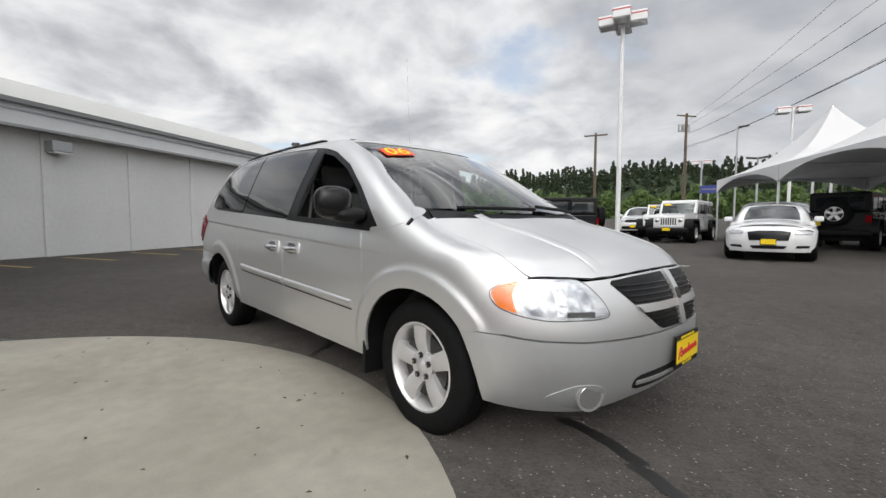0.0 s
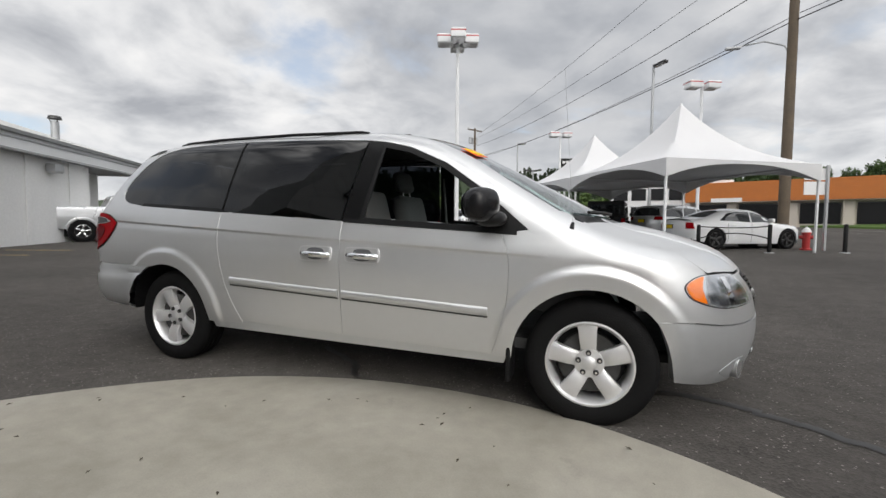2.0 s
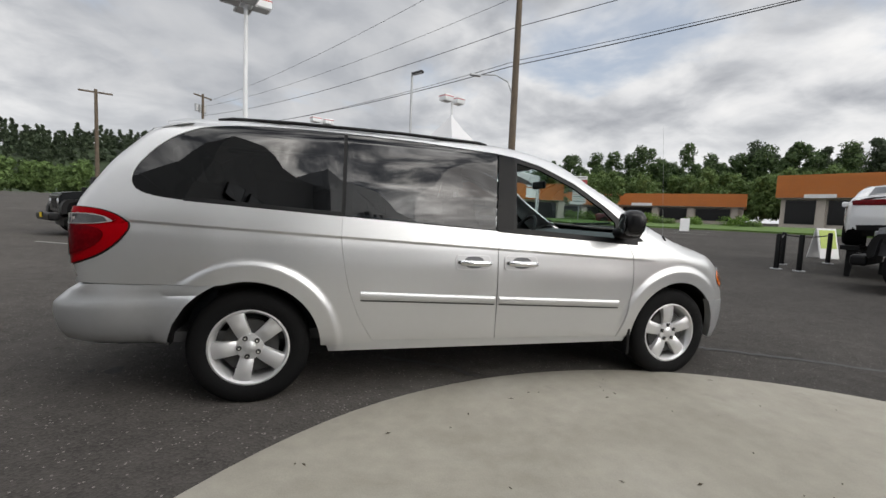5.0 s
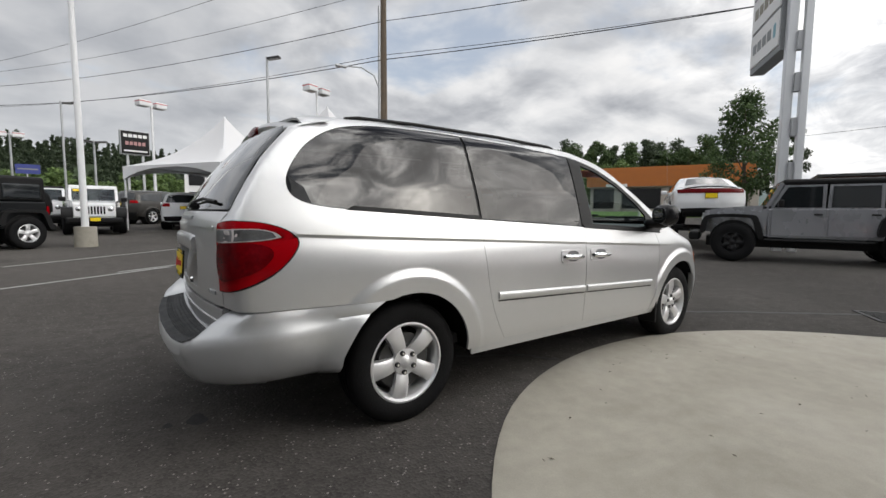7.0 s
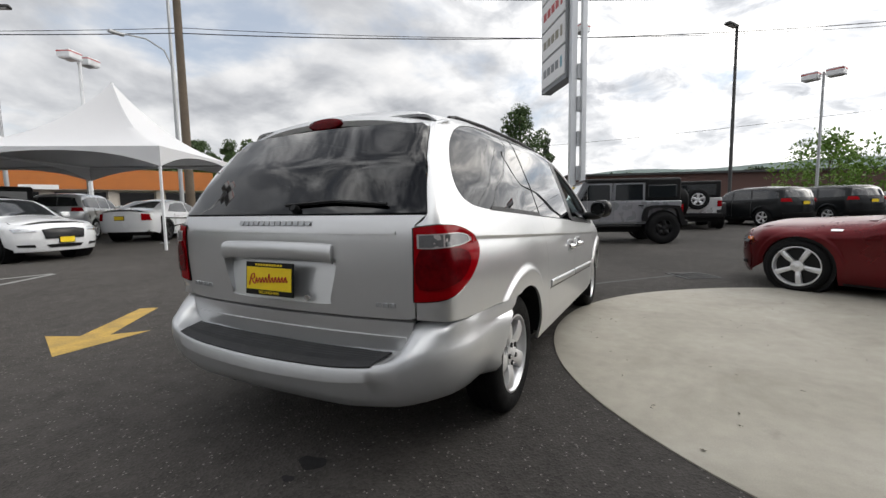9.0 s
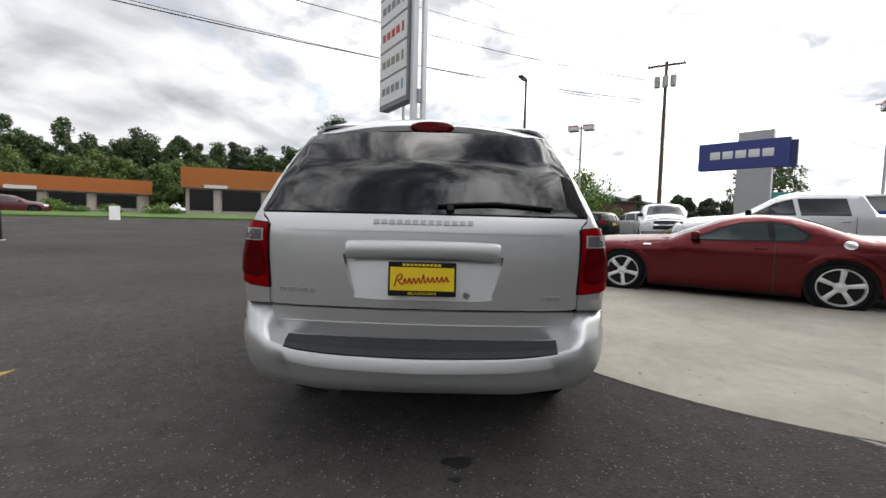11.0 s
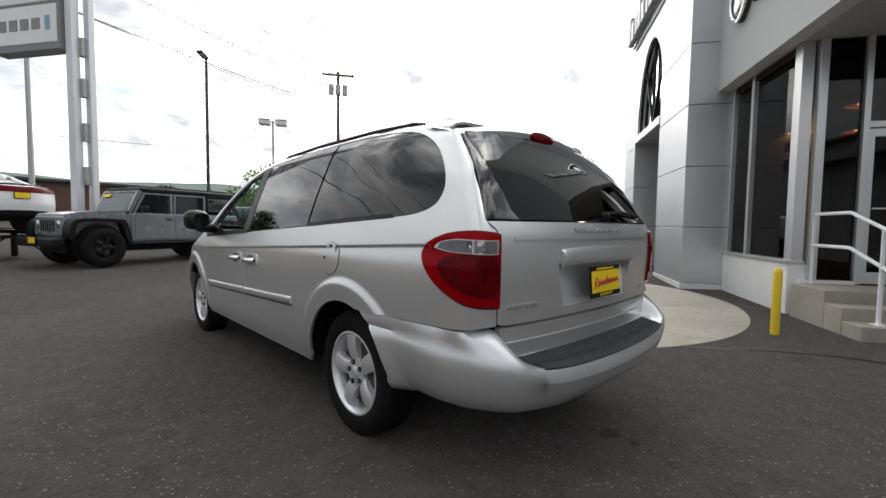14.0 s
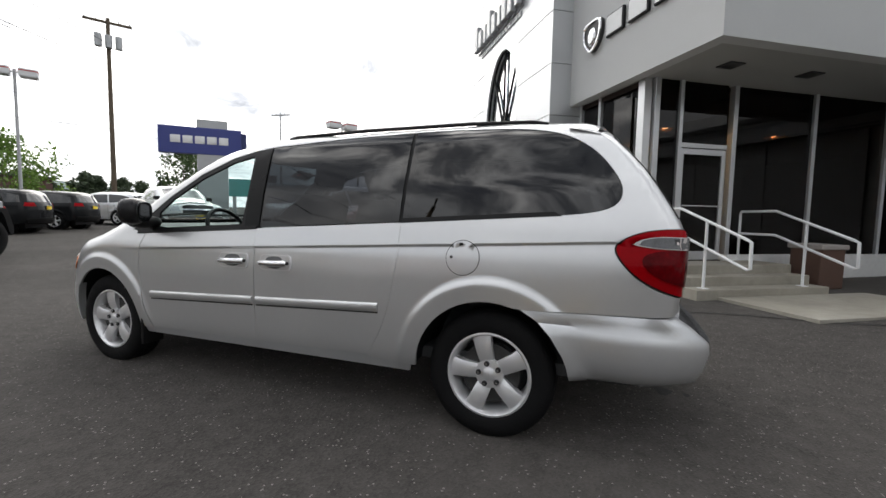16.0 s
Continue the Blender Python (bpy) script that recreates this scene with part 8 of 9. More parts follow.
def suv_spec(group=""):
    s = dict(category="SUV", group=group, width=0.93, sill=0.28, tyre=0.365, rim=0.245, hubs=(1.40, -1.40), belt=1.10, mirror=0.80, plate=(0.55, 0.98), rim_mat=ALLOY)
    s["side"] = [(0.15, 0.83), (0.35, 0.91), (0.7, 0.93), (1.02, 0.915), (1.12, 0.88), (1.55, 0.72), (1.68, 0.64), (1.8, 0.55)]
    s["plan"] = [(-2.5, 0.86), (-2.1, 0.96), (-1.6, 1.0), (1.2, 1.0), (1.9, 0.95), (2.3, 0.86)]
    s["drop"] = [(-2.5, 0.07), (0.4, 0.07), (1.1, 0.09), (2.3, 0.08)]
    s["front"] = [(0.15, 2.15), (0.4, 2.28), (0.7, 2.30), (0.95, 2.22), (1.2, 1.95)]
    s["rear"] = [(0.2, -2.25), (0.5, -2.40), (0.9, -2.40), (1.1, -2.36), (1.5, -2.16), (1.75, -1.95)]
    s["top"] = [(-2.5, 1.2), (-2.25, 1.58), (-1.9, 1.66), (-1.0, 1.71), (0.0, 1.69), (0.35, 1.63), (0.6, 1.52), (1.15, 1.16), (1.7, 1.08), (2.1, 0.98), (2.3, 0.75)]
    s["seam"] = [(1.95, 0.92), (1.5, 1.03), (1.18, 1.10), (0.9, 1.25), (0.5, 1.50), (0.15, 1.60), (-0.6, 1.63), (-1.4, 1.61), (-1.95, 1.52), (-2.08, 1.35), (-2.2, 1.1)]
    s["windows"] = [[(0.98, 1.13), (0.48, 1.43), (0.15, 1.52), (0.06, 1.12)], [(0.0, 1.12), (0.08, 1.525), (-0.7, 1.55), (-0.85, 1.13)], [(-0.92, 1.13), (-0.78, 1.55), (-1.5, 1.52), (-1.92, 1.42), (-2.0, 1.17)]]
    s["gaps"] = (0.02, -0.90)
    s["screens"] = [([(1.16, 0.25), (1.08, 0.62), (0.80, 0.60), (0.42, 0.53), (0.38, 0.25)], 0.004)]
    s["front_panel"] = [(0.76, 0.32), (0.84, 0.6), (0.80, 0.88), (0.3, 0.96)]
    s["rear_panel"] = [(0.76, 0.35), (0.84, 0.7), (0.80, 1.1), (0.68, 1.4), (0.55, 1.58), (0.3, 1.62)]
    s["trims"] = [("front", "head_lamp", [(0.48, 0.80), (0.50, 0.88), (0.76, 0.90), (0.78, 0.80)], REFLECTOR, True, 0.012), ("front", "grille", [(0.44, 0.76), (0.46, 0.90), (0.2, 0.92)], BLACK, False, 0.012), ("front", "air_intake", [(0.6, 0.40), (0.62, 0.55), (0.2, 0.56)], BLACK, False, 0.012),
                  ("rear", "tail_lamp", [(0.52, 1.02), (0.54, 1.16), (0.78, 1.16), (0.83, 1.02)], RED_LENS, True, 0.014), ("rear", "rear_window", [(0.70, 1.20), (0.58, 1.50), (0.2, 1.54)], CAR_WINDOW, False, 0.006), ("rear", "bumper_skirt", [(0.74, 0.38), (0.80, 0.58), (0.2, 0.60)], BLACK, False, 0.012)]
    return s


def pickup_spec():
    s = dict(category="pickup truck", width=0.99, sill=0.42, tyre=0.40, rim=0.25, hubs=(1.85, -1.72), belt=1.32, mirror=1.15, plate=(0.72, 0.70), rim_mat=CHROME, handle=CHROME, mirror_mat=BLACK)
    s["side"] = [(0.2, 0.86), (0.5, 0.96), (0.9, 0.99), (1.25, 0.975), (1.36, 0.94), (1.75, 0.76), (1.85, 0.68), (2.0, 0.55)]
    s["plan"] = [(-3.1, 0.96), (-2.6, 1.0), (1.6, 1.0), (2.4, 0.96), (2.9, 0.86)]
    s["drop"] = [(-3.0, 0.0), (-0.8, 0.0), (-0.6, 0.06), (1.0, 0.08), (2.8, 0.10)]
    s["front"] = [(0.2, 2.6), (0.5, 2.78), (0.9, 2.82), (1.15, 2.74), (1.4, 2.4)]
    s["rear"] = [(0.2, -2.85), (0.5, -2.95), (1.3, -2.95), (1.5, -2.8)]
    s["front_bow"], s["rear_bow"], s["round"] = (0.30, 2.6), (0.03, 2.0), 0.07
    s["top"] = [(-3.05, 1.2), (-2.9, 1.36), (-0.95, 1.38), (-0.88, 1.55), (-0.80, 1.83), (-0.5, 1.90), (0.3, 1.90), (0.62, 1.82), (1.25, 1.42), (1.45, 1.37), (2.3, 1.30), (2.62, 1.20), (2.85, 0.9)]
    s["seam"] = [(2.45, 1.12), (1.9, 1.25), (1.38, 1.32), (1.12, 1.42), (0.72, 1.68), (0.4, 1.79), (-0.4, 1.80), (-0.72, 1.76), (-0.86, 1.50), (-0.92, 1.31), (-2.0, 1.30), (-2.80, 1.28)]
    s["windows"] = [[(1.10, 1.36), (0.66, 1.63), (0.38, 1.71), (0.30, 1.345)], [(0.22, 1.345), (0.30, 1.715), (-0.50, 1.71), (-0.58, 1.345)]]
    s["gaps"] = (0.25, -0.66)
    s["screens"] = [([(1.28, 0.25), (1.20, 0.68), (0.95, 0.64), (0.64, 0.58), (0.60, 0.25)], 0.004)]
    s["front_panel"] = [(0.84, 0.50), (0.92, 0.8), (0.88, 1.1), (0.3, 1.2)]
    s["rear_panel"] = [(0.93, 0.55), (0.95, 0.9), (0.93, 1.24), (0.3, 1.28)]
    s["trims"] = [("front", "head_lamp", [(0.58, 0.92), (0.60, 1.10), (0.82, 1.08), (0.86, 0.93)], REFLECTOR, True, 0.014), ("front", "grille", [(0.52, 0.82), (0.50, 1.12), (0.2, 1.14)], GLOSS_BLACK, False, 0.014), ("front", "grille_bar", [(0.50, 0.95), (0.50, 1.0), (0.2, 1.0)], CHROME, False, 0.03), ("front", "front_bumper", [(0.84, 0.54), (0.90, 0.74), (0.2, 0.76)], CHROME, False, 0.04),
                  ("side", "tail_lamp_wrap", [(-2.86, 0.92), (-2.70, 0.92), (-2.70, 1.24), (-2.86, 1.24)], RED_LENS, True, 0.012), ("side", "bumper_wrap", [(-2.86, 0.55), (-2.55, 0.57), (-2.55, 0.70), (-2.86, 0.72)], CHROME, True, 0.02),
                  ("rear", "tail_lamp", [(0.80, 0.90), (0.80, 1.25), (0.94, 1.24), (0.95, 0.90)], RED_LENS, True, 0.016), ("rear", "rear_bumper", [(0.93, 0.54), (0.94, 0.72), (0.2, 0.74)], CHROME, False, 0.05)]
    return s


def spot(x, y, hx, hy, dz=0.0):
    return Matrix.Translation((x, y, ground_z(x, y) + dz)) @ Matrix.Rotation(math.atan2(hy, hx), 4, "Z")


def left_at(front, rear, half, wb, dz=0.0):
    """A pose that puts the left wheels of a car on two places."""
    f, r = Vector(front), Vector(rear)
    d = (f - r).normalized()
    c = (f + r) / 2 - Vector((-d.y, d.x)) * half
    return spot(c.x, c.y, d.x, d.y, dz)


car("red_coupe", "dark red two-door sports coupe on five-spoke alloy wheels", left_at((3.28, -3.28), (1.66, -5.62), 0.87, 2.9, -0.03) @ Matrix.Diagonal((1, 1, 0.95, 1)), RED_PAINT, sedan_spec("coupe"))
car("white_sedan", "white four-door sedan with a black mesh grille parked in the lot", spot(0.62, 12.95, 0.14, -0.99), WHITE_PAINT, sedan_spec("plain"))
car("white_sedan", "white four-door sedan parked under the tent edge", spot(6.2, 15.75, 0.86, 0.51), WHITE_PAINT, sedan_spec("plain"))
car("white_sedan", "white sedan with full-width red tail lamps raised on a display ramp", spot(12.7, 3.71, 0.866, 0.5, 0.72), WHITE_PAINT, sedan_spec("wide_tail"))
car("pickup_truck", "silver crew-cab pickup truck parked behind the red coupe", spot(5.54, -8.35, 0.56, 0.83), SILVER_PAINT, pickup_spec())
car("pickup_truck", "white pickup truck facing the lot", spot(14.3, -9.3, -0.93, 0.36), WHITE_PAINT, pickup_spec())
car("pickup_truck", "dark red pickup truck parked near the portal", spot(9.0, -20.9, 0.56, 0.83), RED_PAINT, pickup_spec())
car("pickup_truck", "silver crew-cab pickup truck parked by the white workshop", spot(-17.4, 9.6, 0.42, 0.91), SILVER_PAINT, pickup_spec())
car("suv", "black sport utility car parked in a row", spot(18.9, -5.0, 0.79, 0.61) @ Matrix.Diagonal((1, 1, 0.93, 1)), BLACK_PAINT, suv_spec("parked utility cars"))
car("suv", "black sport utility car parked in a row", spot(20.7, -7.7, 0.86, 0.51) @ Matrix.Diagonal((1, 1, 0.93, 1)), BLACK_PAINT, suv_spec("parked utility cars"))
car("suv", "silver sport utility car parked in a row", spot(22.9, -12.0, 0.97, 0.26), SILVER_PAINT, suv_spec("parked utility cars"))
car("suv", "large grey-brown sport utility car parked behind the tent", spot(-0.9, 27.8, 0.779, 0.628) @ Matrix.Scale(1.1, 4), TAUPE_PAINT, suv_spec("parked utility cars"))
car("suv", "white sport utility car parked under the tent", spot(-0.33, 21.8, 0.113, 0.994), WHITE_PAINT, suv_spec("parked utility cars"))
car("suv", "silver sport utility car parked under the tent", spot(4.9, 18.9, 0.70, 0.71), SILVER_PAINT, suv_spec("parked utility cars"))
car("suv", "white sport utility car parked far back in the lot", spot(-7.5, 24.0, 0.2, -1.0), WHITE_PAINT, suv_spec("parked utility cars"))


def jeep(label, m, paint, top_mat, rim_mat, big=True, hard_top=True):
    """A boxy four-door off-roader: tub, flat bonnet, slotted grille, black arches, hard top and spare wheel."""
    t = thing("off_roader", label, "off-road car", m, "boxy off-roaders")
    r, wb = (0.435, 1.475) if big else (0.40, 1.475)
    z0 = r + 0.10
    tub = part("body", boxm((-1.98, -0.78, z0), (0.86, 0.78, 1.20), 0.04), paint, t)
    bonnet = prismm(smooth_line([(0.84, 1.265, 1), (1.45, 1.235), (1.98, 1.165), (2.05, 1.09), (2.06, z0 + 0.12, 1), (0.84, z0 + 0.05, 1)], 3), -0.60, 0.60, "XZ")
    for v in bonnet.verts:
        v.co.y *= 1.0 + 0.24 * max(0.0, min(1.0, (2.02 - v.co.x) / 1.18))
    part("bonnet", bonnet, paint, t)
    part("cowl", boxm((0.70, -0.74, 1.18), (0.95, 0.74, 1.25), 0.02), BLACK, t)
    for k in (-0.38, 0.38):
        part("front_seat", boxm((0.02, k - 0.24, 1.18), (0.16, k + 0.24, 1.46), 0.05), BLACK, t)
        part("headrest", boxm((0.0, k - 0.13, 1.49), (0.10, k + 0.13, 1.64), 0.04), BLACK, t)
    part("grille", boxm((2.04, -0.60, z0 + 0.15), (2.10, 0.60, 1.10), 0.03), paint, t)
    for k in range(7):
        y = -0.27 + 0.09 * k
        part("grille_slot", boxm((2.085, y - 0.027, z0 + 0.24), (2.107, y + 0.027, 1.02), 0.008), GLOSS_BLACK, t)
    for s in (-1, 1):
        lamp = lathem([(0.001, 0.02), (0.07, 0.016), (0.09, 0.0), (0.10, -0.02)], 20)
        bmesh.ops.transform(lamp, matrix=Matrix.Translation((2.10, s * 0.45, 0.93)) @ Matrix.Rotation(radians(-90), 4, "Z"), verts=lamp.verts)
        part("head_lamp", lamp, REFLECTOR, t)
        # arches, doors and glass
        for hx, x0, x1 in ((wb, 0.92, 2.12), (-wb, -2.02, -0.92)):
            arch = [(x0, z0 + 0.02), (x0 + 0.10, r * 2 + 0.10), (x0 + 0.28, r * 2 + 0.19), (x1 - 0.22, r * 2 + 0.19), (x1 - 0.04, r * 2 + 0.08), (x1, z0 + 0.12), (x1 - 0.10, z0 + 0.12), (x1 - 0.14, r * 2 + 0.04), (x1 - 0.28, r * 2 + 0.12), (x0 + 0.34, r * 2 + 0.12), (x0 + 0.20, r * 2 + 0.04), (x0 + 0.10, z0 + 0.02)]
            lo, hi = sorted((s * 0.62, s * 0.93))
            part("wheel_arch", prismm(smooth_line(arch, 3), lo, hi, "XZ"), BLACK, t)
            wheel_parts(t, (hx, s * 0.80, r), s, r, 0.27 if big else 0.24, 0.225, 5, rim_mat, 0.06, 32, 0.2 + hx, False)
            part("wheel_well", rodm((hx, s * 0.79, r + 0.05), (hx, s * 0.5, r + 0.05), r + 0.02, None, 20), BLACK, t)
        for x0, x1 in ((-0.13, 0.80), (-1.02, -0.16)):
            lo, hi = sorted((s * 0.775, s * 0.795))
            d = part("door", boxm((x0 + 0.008, lo, z0 + 0.06), (x1 - 0.008, hi, 1.19), 0.012), paint, t)
            part("handle", boxm((x0 + 0.06, s * 0.81 - 0.012, 1.05), (x0 + 0.20, s * 0.81 + 0.012, 1.085), 0.006), BLACK, d)
            slant = 0.22 if x1 > 0.5 else 0.0
            lo, hi = sorted((s * 0.735, s * 0.76))
            part("window", prismm([(x0 + 0.07, 1.22), (x1 - 0.05, 1.22), (x1 - 0.06 - slant, 1.66), (x0 + 0.08, 1.66)], lo, hi, "XZ"), CAR_WINDOW, d)
            lo, hi = sorted((s * 0.715, s * 0.745))
            part("window_frame", prismm([(x0 + 0.01, 1.19), (x1 + 0.01, 1.19), (x1 - slant, 1.70), (x0 + 0.01, 1.70)], lo, hi, "XZ"), paint, d)
        lo, hi = sorted((s * 0.73, s * 0.765))
        part("quarter_window", boxm((-1.86, lo, 1.27), (-1.08, hi, 1.64), 0.03), CAR_WINDOW, t)
        part("mirror", boxm((0.60, s * 0.93 - 0.10, 1.22), (0.70, s * 0.93 + 0.10, 1.38), 0.03), BLACK, t)
        part("rock_rail", rodm((-0.9, s * 0.80, z0 - 0.04), (0.9, s * 0.80, z0 - 0.04), 0.035), BLACK, t)
        part("tail_lamp", boxm((-2.03, s * 0.70 - 0.07, 0.86), (-1.97, s * 0.70 + 0.07, 1.08), 0.01), RED_LENS, t)
    part("hard_top", boxm((-1.98, -0.745, 1.20), (-1.02, 0.745, 1.82), 0.06), top_mat, t)
    part("roof", boxm((-1.95, -0.735, 1.69), (0.62, 0.735, 1.83), 0.05), top_mat, t)
    ws = part("screen_frame", boxm((0.56, -0.72, 1.685), (0.68, 0.72, 1.745), 0.015), paint, t)
    for k in (-0.685, 0.685):
        part("screen_pillar", prismm([(0.84, 1.18), (0.93, 1.18), (0.67, 1.74), (0.58, 1.74)], k - 0.04, k + 0.04, "XZ"), paint, ws)
    part("windscreen", prismm([(0.925, 1.22), (0.935, 1.22), (0.685, 1.68), (0.675, 1.68)], -0.64, 0.64, "XZ"), SCREEN_GLASS, ws)
    part("sticker", prismm([(0.745, 1.60), (0.752, 1.60), (0.715, 1.67), (0.708, 1.67)], -0.60, -0.30, "XZ"), YELLOW, ws)
    part("rear_glass", boxm((-2.0, -0.58, 1.27), (-1.97, 0.58, 1.68), 0.01), CAR_WINDOW, t)
    part("front_bumper", boxm((2.12, -0.80, z0 - 0.08), (2.36, 0.80, z0 + 0.12), 0.05), BLACK, t)
    part("rear_bumper", boxm((-2.16, -0.80, z0 - 0.06), (-1.98, 0.80, z0 + 0.12), 0.04), BLACK, t)
    sp = wheel_parts(t, (0, 0, 0), 1, r * 0.95, 0.25, 0.225, 5, rim_mat, 0.06, 32, 0.0, False)
    sp.name = "spare_wheel"
    sp.matrix_local = Matrix.Translation((-2.20, 0.05, 1.13)) @ Matrix.Rotation(radians(-90), 4, "Z")
    part("spare_mount", boxm((-2.12, -0.05, 1.05), (-1.96, 0.15, 1.20)), BLACK, t)
    part("underbody", boxm((-1.9, -0.5, z0 - 0.22), (2.0, 0.5, z0)), BLACK, t)
    sticker_plate(t, 2.37, z0 + 0.06, False)
    part("rear_card", boxm((-2.03, 0.42, 0.76), (-1.985, 0.70, 0.90)), YELLOW, t)


jeep("metallic grey four-door off-roader on large black wheels", left_at((8.47, 1.07), (9.50, -1.60), 0.85, 2.95), GREY_PAINT, BLACK, GLOSS_BLACK)
jeep("black four-door off-roader with silver alloy wheels", left_at((-7.1, 10.35), (-4.75, 12.05), 0.85, 2.95), BLACK_PAINT, BLACK, ALLOY, False)
jeep("white off-roader with a black bumper parked behind the light pole", spot(-3.7, 19.2, 0.05, -1.0), WHITE_PAINT, WHITE_PAINT, ALLOY, False)
jeep("silver off-roader seen with its spare wheel", spot(17.1, -2.6, 0.99, 0.10), SILVER_PAINT, BLACK, ALLOY, False)
jeep("black off-roader with a covered spare wheel parked under the tent", spot(1.95, 18.3, 0.10, 0.995), BLACK_PAINT, BLACK, ALLOY, False)
jeep("white off-roader parked far back in the lot", spot(-5.6, 22.5, 0.12, -1.0), WHITE_PAINT, BLACK, ALLOY, False)
jeep("black off-roader parked far back in the lot", spot(-9.8, 18.5, 0.3, -0.95), BLACK_PAINT, BLACK, ALLOY, False)


# ---- small things by the street ----
def ramp():
    r = thing("display_ramp", "black steel display ramp holding a white sedan", "display ramp", spot(12.7, 3.71, 0.866, 0.5))
    for s in (-0.78, 0.78):
        part("track", boxm((-2.4, s - 0.16, 0.60), (2.4, s + 0.16, 0.70), 0.01), BLACK, r)
        part("track_edge", boxm((-2.4, s - 0.18, 0.68), (2.4, s - 0.15, 0.73)), BLACK, r)
        for x in (-2.2, -0.8, 0.8, 2.2):
            part("leg", boxm((x - 0.05, s - 0.05, 0.0), (x + 0.05, s + 0.05, 0.60)), BLACK, r)
        for x0, x1 in ((-2.2, -0.8), (0.8, -0.8), (0.8, 2.2)):
            part("brace", rodm((x0, s, 0.05), (x1, s, 0.58), 0.025), BLACK, r)
    for x in (-2.3, 0.0, 2.3):
        part("cross_beam", boxm((x - 0.05, -0.8, 0.52), (x + 0.05, 0.8, 0.60)), BLACK, r)


ramp()


def post(x, y, h, material=BLACK, label="black steel bollard at the edge of the lot"):
    z = ground_z(x, y)
    p = thing("bollard", label, "bollard", Matrix.Translation((x, y, z)), "edge bollards")
    part("post", lathem([(0.001, h), (0.05, h - 0.005), (0.06, h - 0.03), (0.06, -0.05)], 16, "Z"), material, p)
    part("base", lathem([(0.06, 0.02), (0.13, 0.02), (0.14, -0.02)], 16, "Z"), GREY_METAL, p)


for x, y in ((10.25, 4.75), (10.40, 4.30), (11.6, 5.6), (13.6, 5.7), (4.65, 13.2), (6.7, 13.4), (8.9, 14.0)):
    post(x, y, 0.92)


def rope(a, b, h, sag, w=0.018):
    a3, b3 = (a[0], a[1], ground_z(*a) + h), (b[0], b[1], ground_z(*b) + h)
    pts = []
    for i in range(13):
        t = i / 12
        p = Vector(a3).lerp(Vector(b3), t)
        p.z -= sag * 4 * t * (1 - t)
        pts.append(p)
    r = thing("barrier_rope", "black barrier rope slung between posts", "rope", group="barrier ropes")
    part("rope", tubem(pts, w, 6), BLACK, r)


rope((4.65, 13.2), (6.7, 13.4), 0.86, 0.05)
rope((4.65, 13.2), (6.7, 13.4), 0.45, -0.18)
rope((10.25, 4.75), (11.6, 5.6), 0.85, 0.06)
rope((11.6, 5.6), (13.6, 5.7), 0.85, 0.06)


def a_frame(x, y, turn, face):
    s = thing("sandwich_board", "white folding sandwich board on the ground", "sign board", Matrix.Translation((x, y, ground_z(x, y))) @ Matrix.Rotation(radians(turn), 4, "Z"), "sandwich boards")
    for k in (-1, 1):
        m = Matrix.Rotation(radians(14 * k), 4, "Y") @ Matrix.Translation((0, 0, 0))
        b = part("board", boxm((-0.02, -0.33, 0.0), (0.02, 0.33, 1.05), 0.01, Matrix.Translation((k * 0.26, 0, 0)) @ Matrix.Rotation(radians(-14 * k), 4, "Y")), SIGN_WHITE, s)
        part("poster", boxm((k * 0.026 - 0.006, -0.27, 0.35), (k * 0.026 + 0.006, 0.27, 0.98), 0.0, Matrix.Translation((k * 0.26, 0, 0)) @ Matrix.Rotation(radians(-14 * k), 4, "Y")), face, b)


a_frame(15.4, 7.0, 75, mat("poster_green", (0.45, 0.55, 0.12), 0.5))
a_frame(27.0, 24.5, 40, SIGN_WHITE)


def hydrant(x, y):
    h = thing("fire_hydrant", "red fire hydrant with a white cap", "fire hydrant", Matrix.Translation((x, y, ground_z(x, y))))
    red = mat("hydrant_red", (0.42, 0.03, 0.03), 0.45, 0, 0.15, 10)
    part("barrel", lathem([(0.17, 0.0), (0.17, 0.05), (0.11, 0.07), (0.11, 0.55), (0.14, 0.57), (0.14, 0.62)], 20, "Z"), red, h)
    part("bonnet", lathem([(0.14, 0.62), (0.12, 0.70), (0.07, 0.76), (0.03, 0.78), (0.03, 0.82), (0.001, 0.82)], 20, "Z"), SIGN_WHITE, h)
    for a in (0, 90, 180):
        d = Vector((math.cos(radians(a)), math.sin(radians(a)), 0))
        part("outlet", rodm(d * 0.09 + Vector((0, 0, 0.45)), d * 0.20 + Vector((0, 0, 0.45)), 0.06), red, h)


hydrant(8.34, 15.25)


def sign_post(x, y, h, panels, turn):
    s = thing("street_sign", "small grey street sign board on a galvanised post", "sign", Matrix.Translation((x, y, ground_z(x, y))) @ Matrix.Rotation(radians(turn), 4, "Z"), "street signs")
    part("post", boxm((-0.04, -0.04, 0), (0.04, 0.04, h), 0.008), GREY_METAL, s)
    for x0, x1, z0, z1, mt in panels:
        b = part("board", boxm((x0, -0.07, z0), (x1, -0.045, z1), 0.005), mt, s)
        part("lettering_bar", boxm((x0 + 0.12, -0.076, (z0 + z1) / 2 - 0.05), (x1 - 0.12, -0.071, (z0 + z1) / 2 + 0.05)), SIGN_GREY, b)


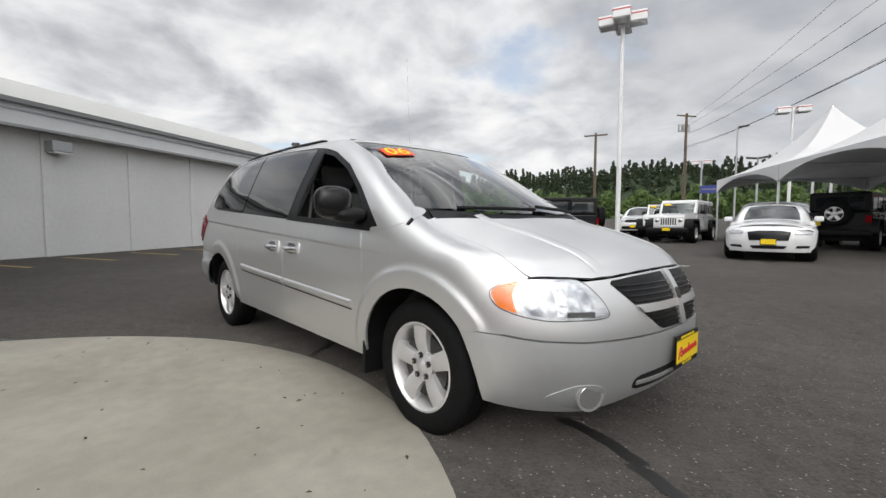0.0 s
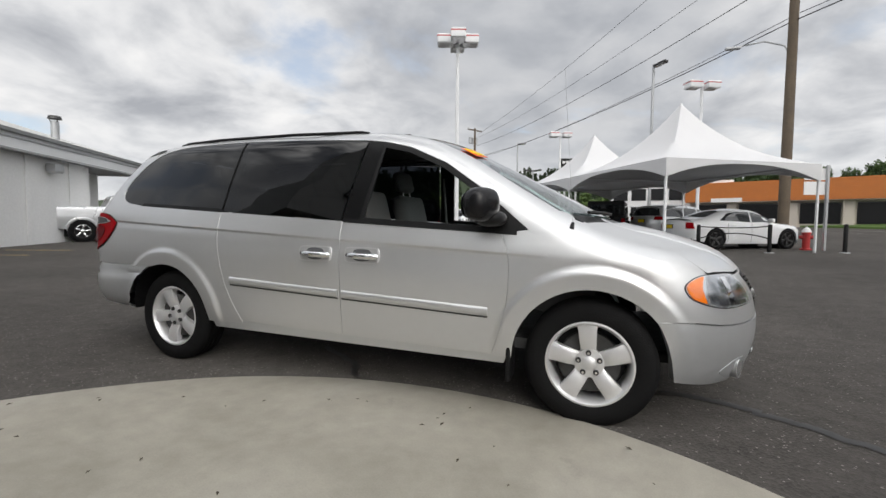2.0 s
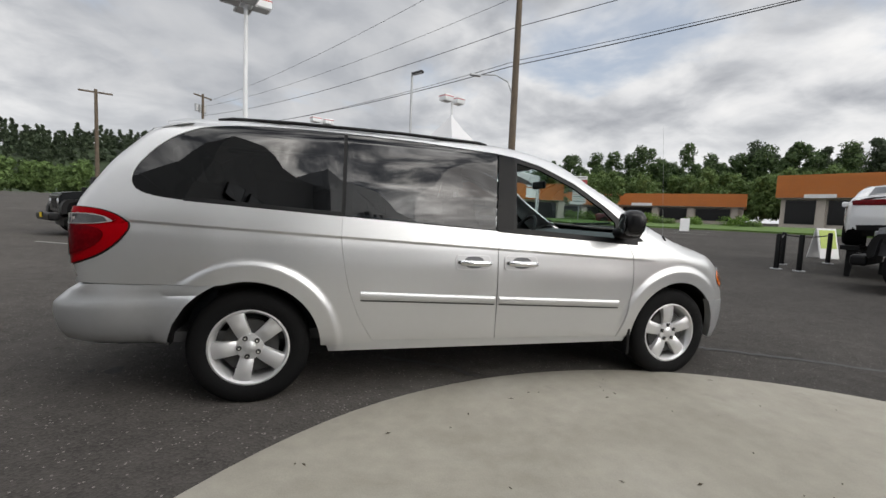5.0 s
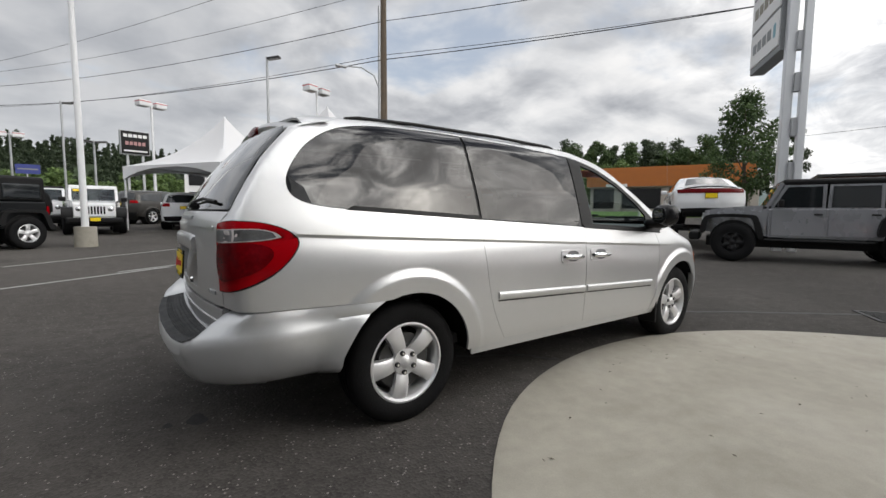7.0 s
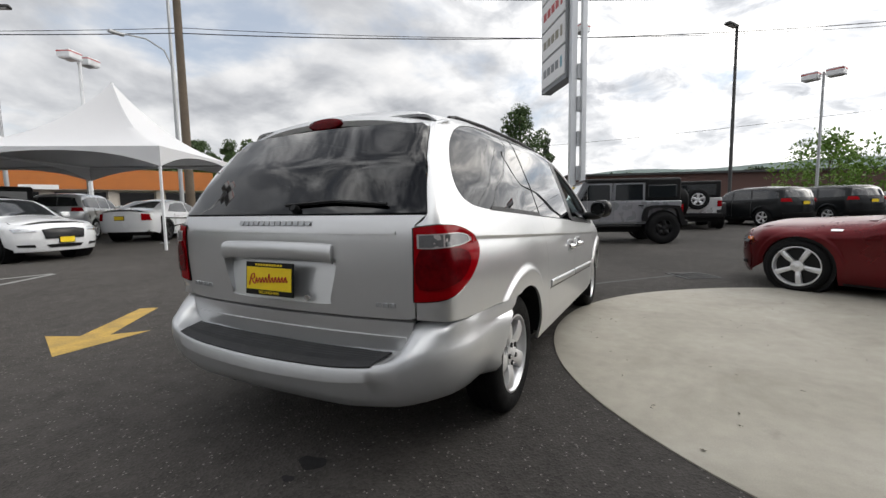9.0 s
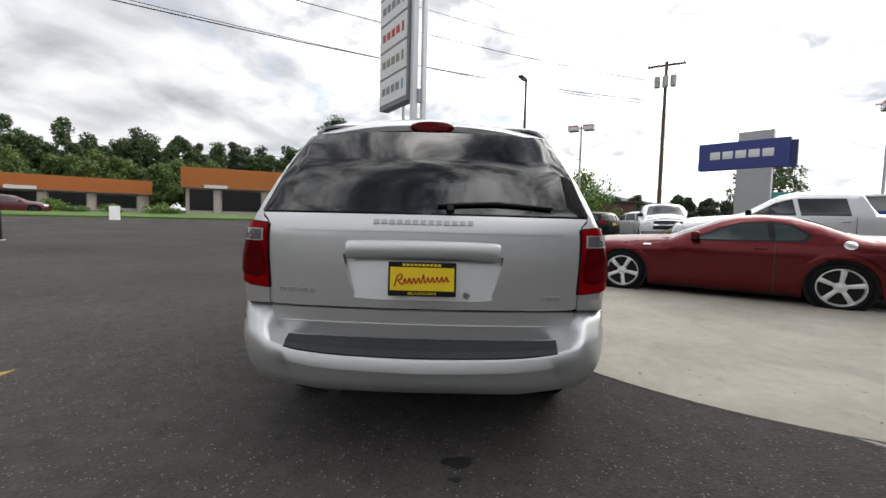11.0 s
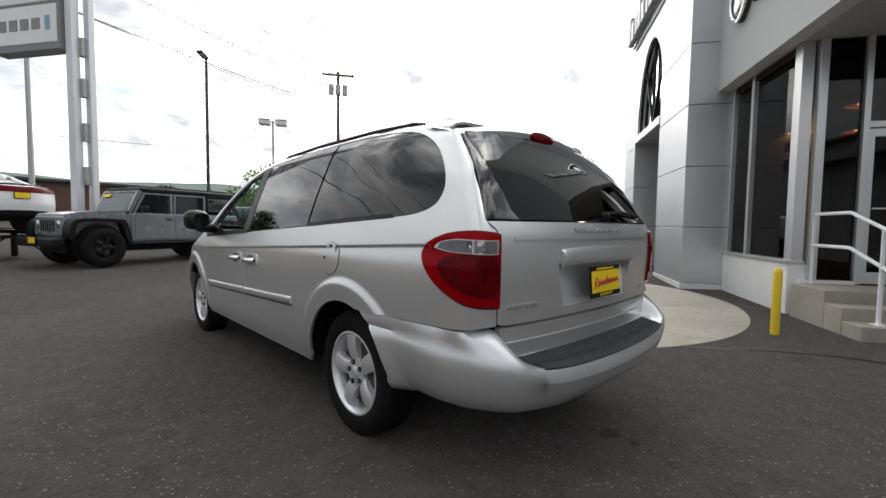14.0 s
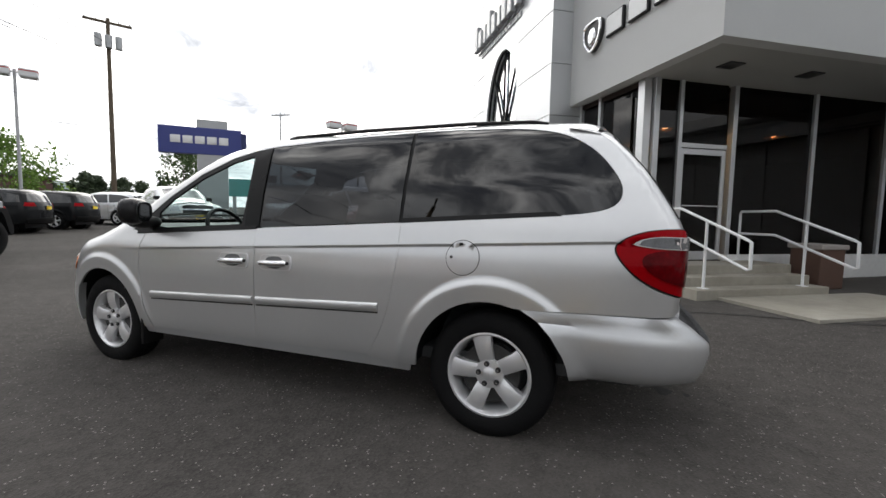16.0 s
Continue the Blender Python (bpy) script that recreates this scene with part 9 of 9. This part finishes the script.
sign_post(8.75, 15.0, 2.9, [(-0.1, 0.75, 1.9, 2.35, SIGN_WHITE), (-0.1, 0.75, 2.4, 2.8, SIGN_WHITE)], 200)
sign_post(-8.08, 38.8, 3.50, [(-0.60, 0.68, 2.85, 3.50, BLUE_SIGN)], 10)
sign_post(25.0, 36.5, 5.2, [(-0.7, 0.7, 2.0, 2.45, SIGN_WHITE), (-0.7, 0.7, 2.5, 2.95, SIGN_WHITE), (-0.7, 0.7, 3.0, 3.45, SIGN_WHITE), (-0.7, 0.7, 3.5, 3.95, BLUE_SIGN), (-0.7, 0.7, 4.0, 4.45, mat("red_sign", (0.45, 0.06, 0.07), 0.5)), (-0.7, 0.7, 4.5, 4.85, SIGN_WHITE)], -30)


def board_sign(x, y, turn):
    s = thing("dealer_sign", "black dealer sign board with pale lettering on two posts", "sign", Matrix.Translation((x, y, ground_z(x, y))) @ Matrix.Rotation(radians(turn), 4, "Z"))
    for k in (-0.6, 0.6):
        part("post", boxm((k - 0.10, -0.10, 0), (k + 0.10, 0.10, 5.3), 0.02), GREY_METAL, s)
    part("frame", boxm((-1.16, -0.22, 5.18), (1.16, 0.22, 7.36), 0.04), GREY_METAL, s)
    b = part("board", boxm((-1.09, -0.25, 5.25), (1.09, -0.21, 7.29), 0.0), BLACK, s, "black sign face")
    for z, half, tall, paint in ((6.75, 0.95, 0.28, SIGN_WHITE), (6.05, 0.82, 0.32, SIGN_PINK)):
        for k in range(5):
            x0 = -half + 2 * half * k / 5
            part("lettering_bar", boxm((x0 + 0.04, -0.265, z), (x0 + 2 * half / 5 - 0.04, -0.248, z + tall)), paint, b)
    part("lettering_bar", boxm((-0.92, -0.265, 5.46), (0.92, -0.248, 5.60)), SIGN_WHITE, b)


SIGN_PINK = mat("faded_red_sign", (0.42, 0.22, 0.22), 0.5)
board_sign(-1.7, 46.7, 14)
car("sedan", "dark red sedan parked along the street", spot(28.2, 33.6, 0.62, -0.785), mat("maroon_car_paint", (0.10, 0.012, 0.018), 0.2, 0, 0.05, 2, coat=0.8), sedan_spec("plain"))
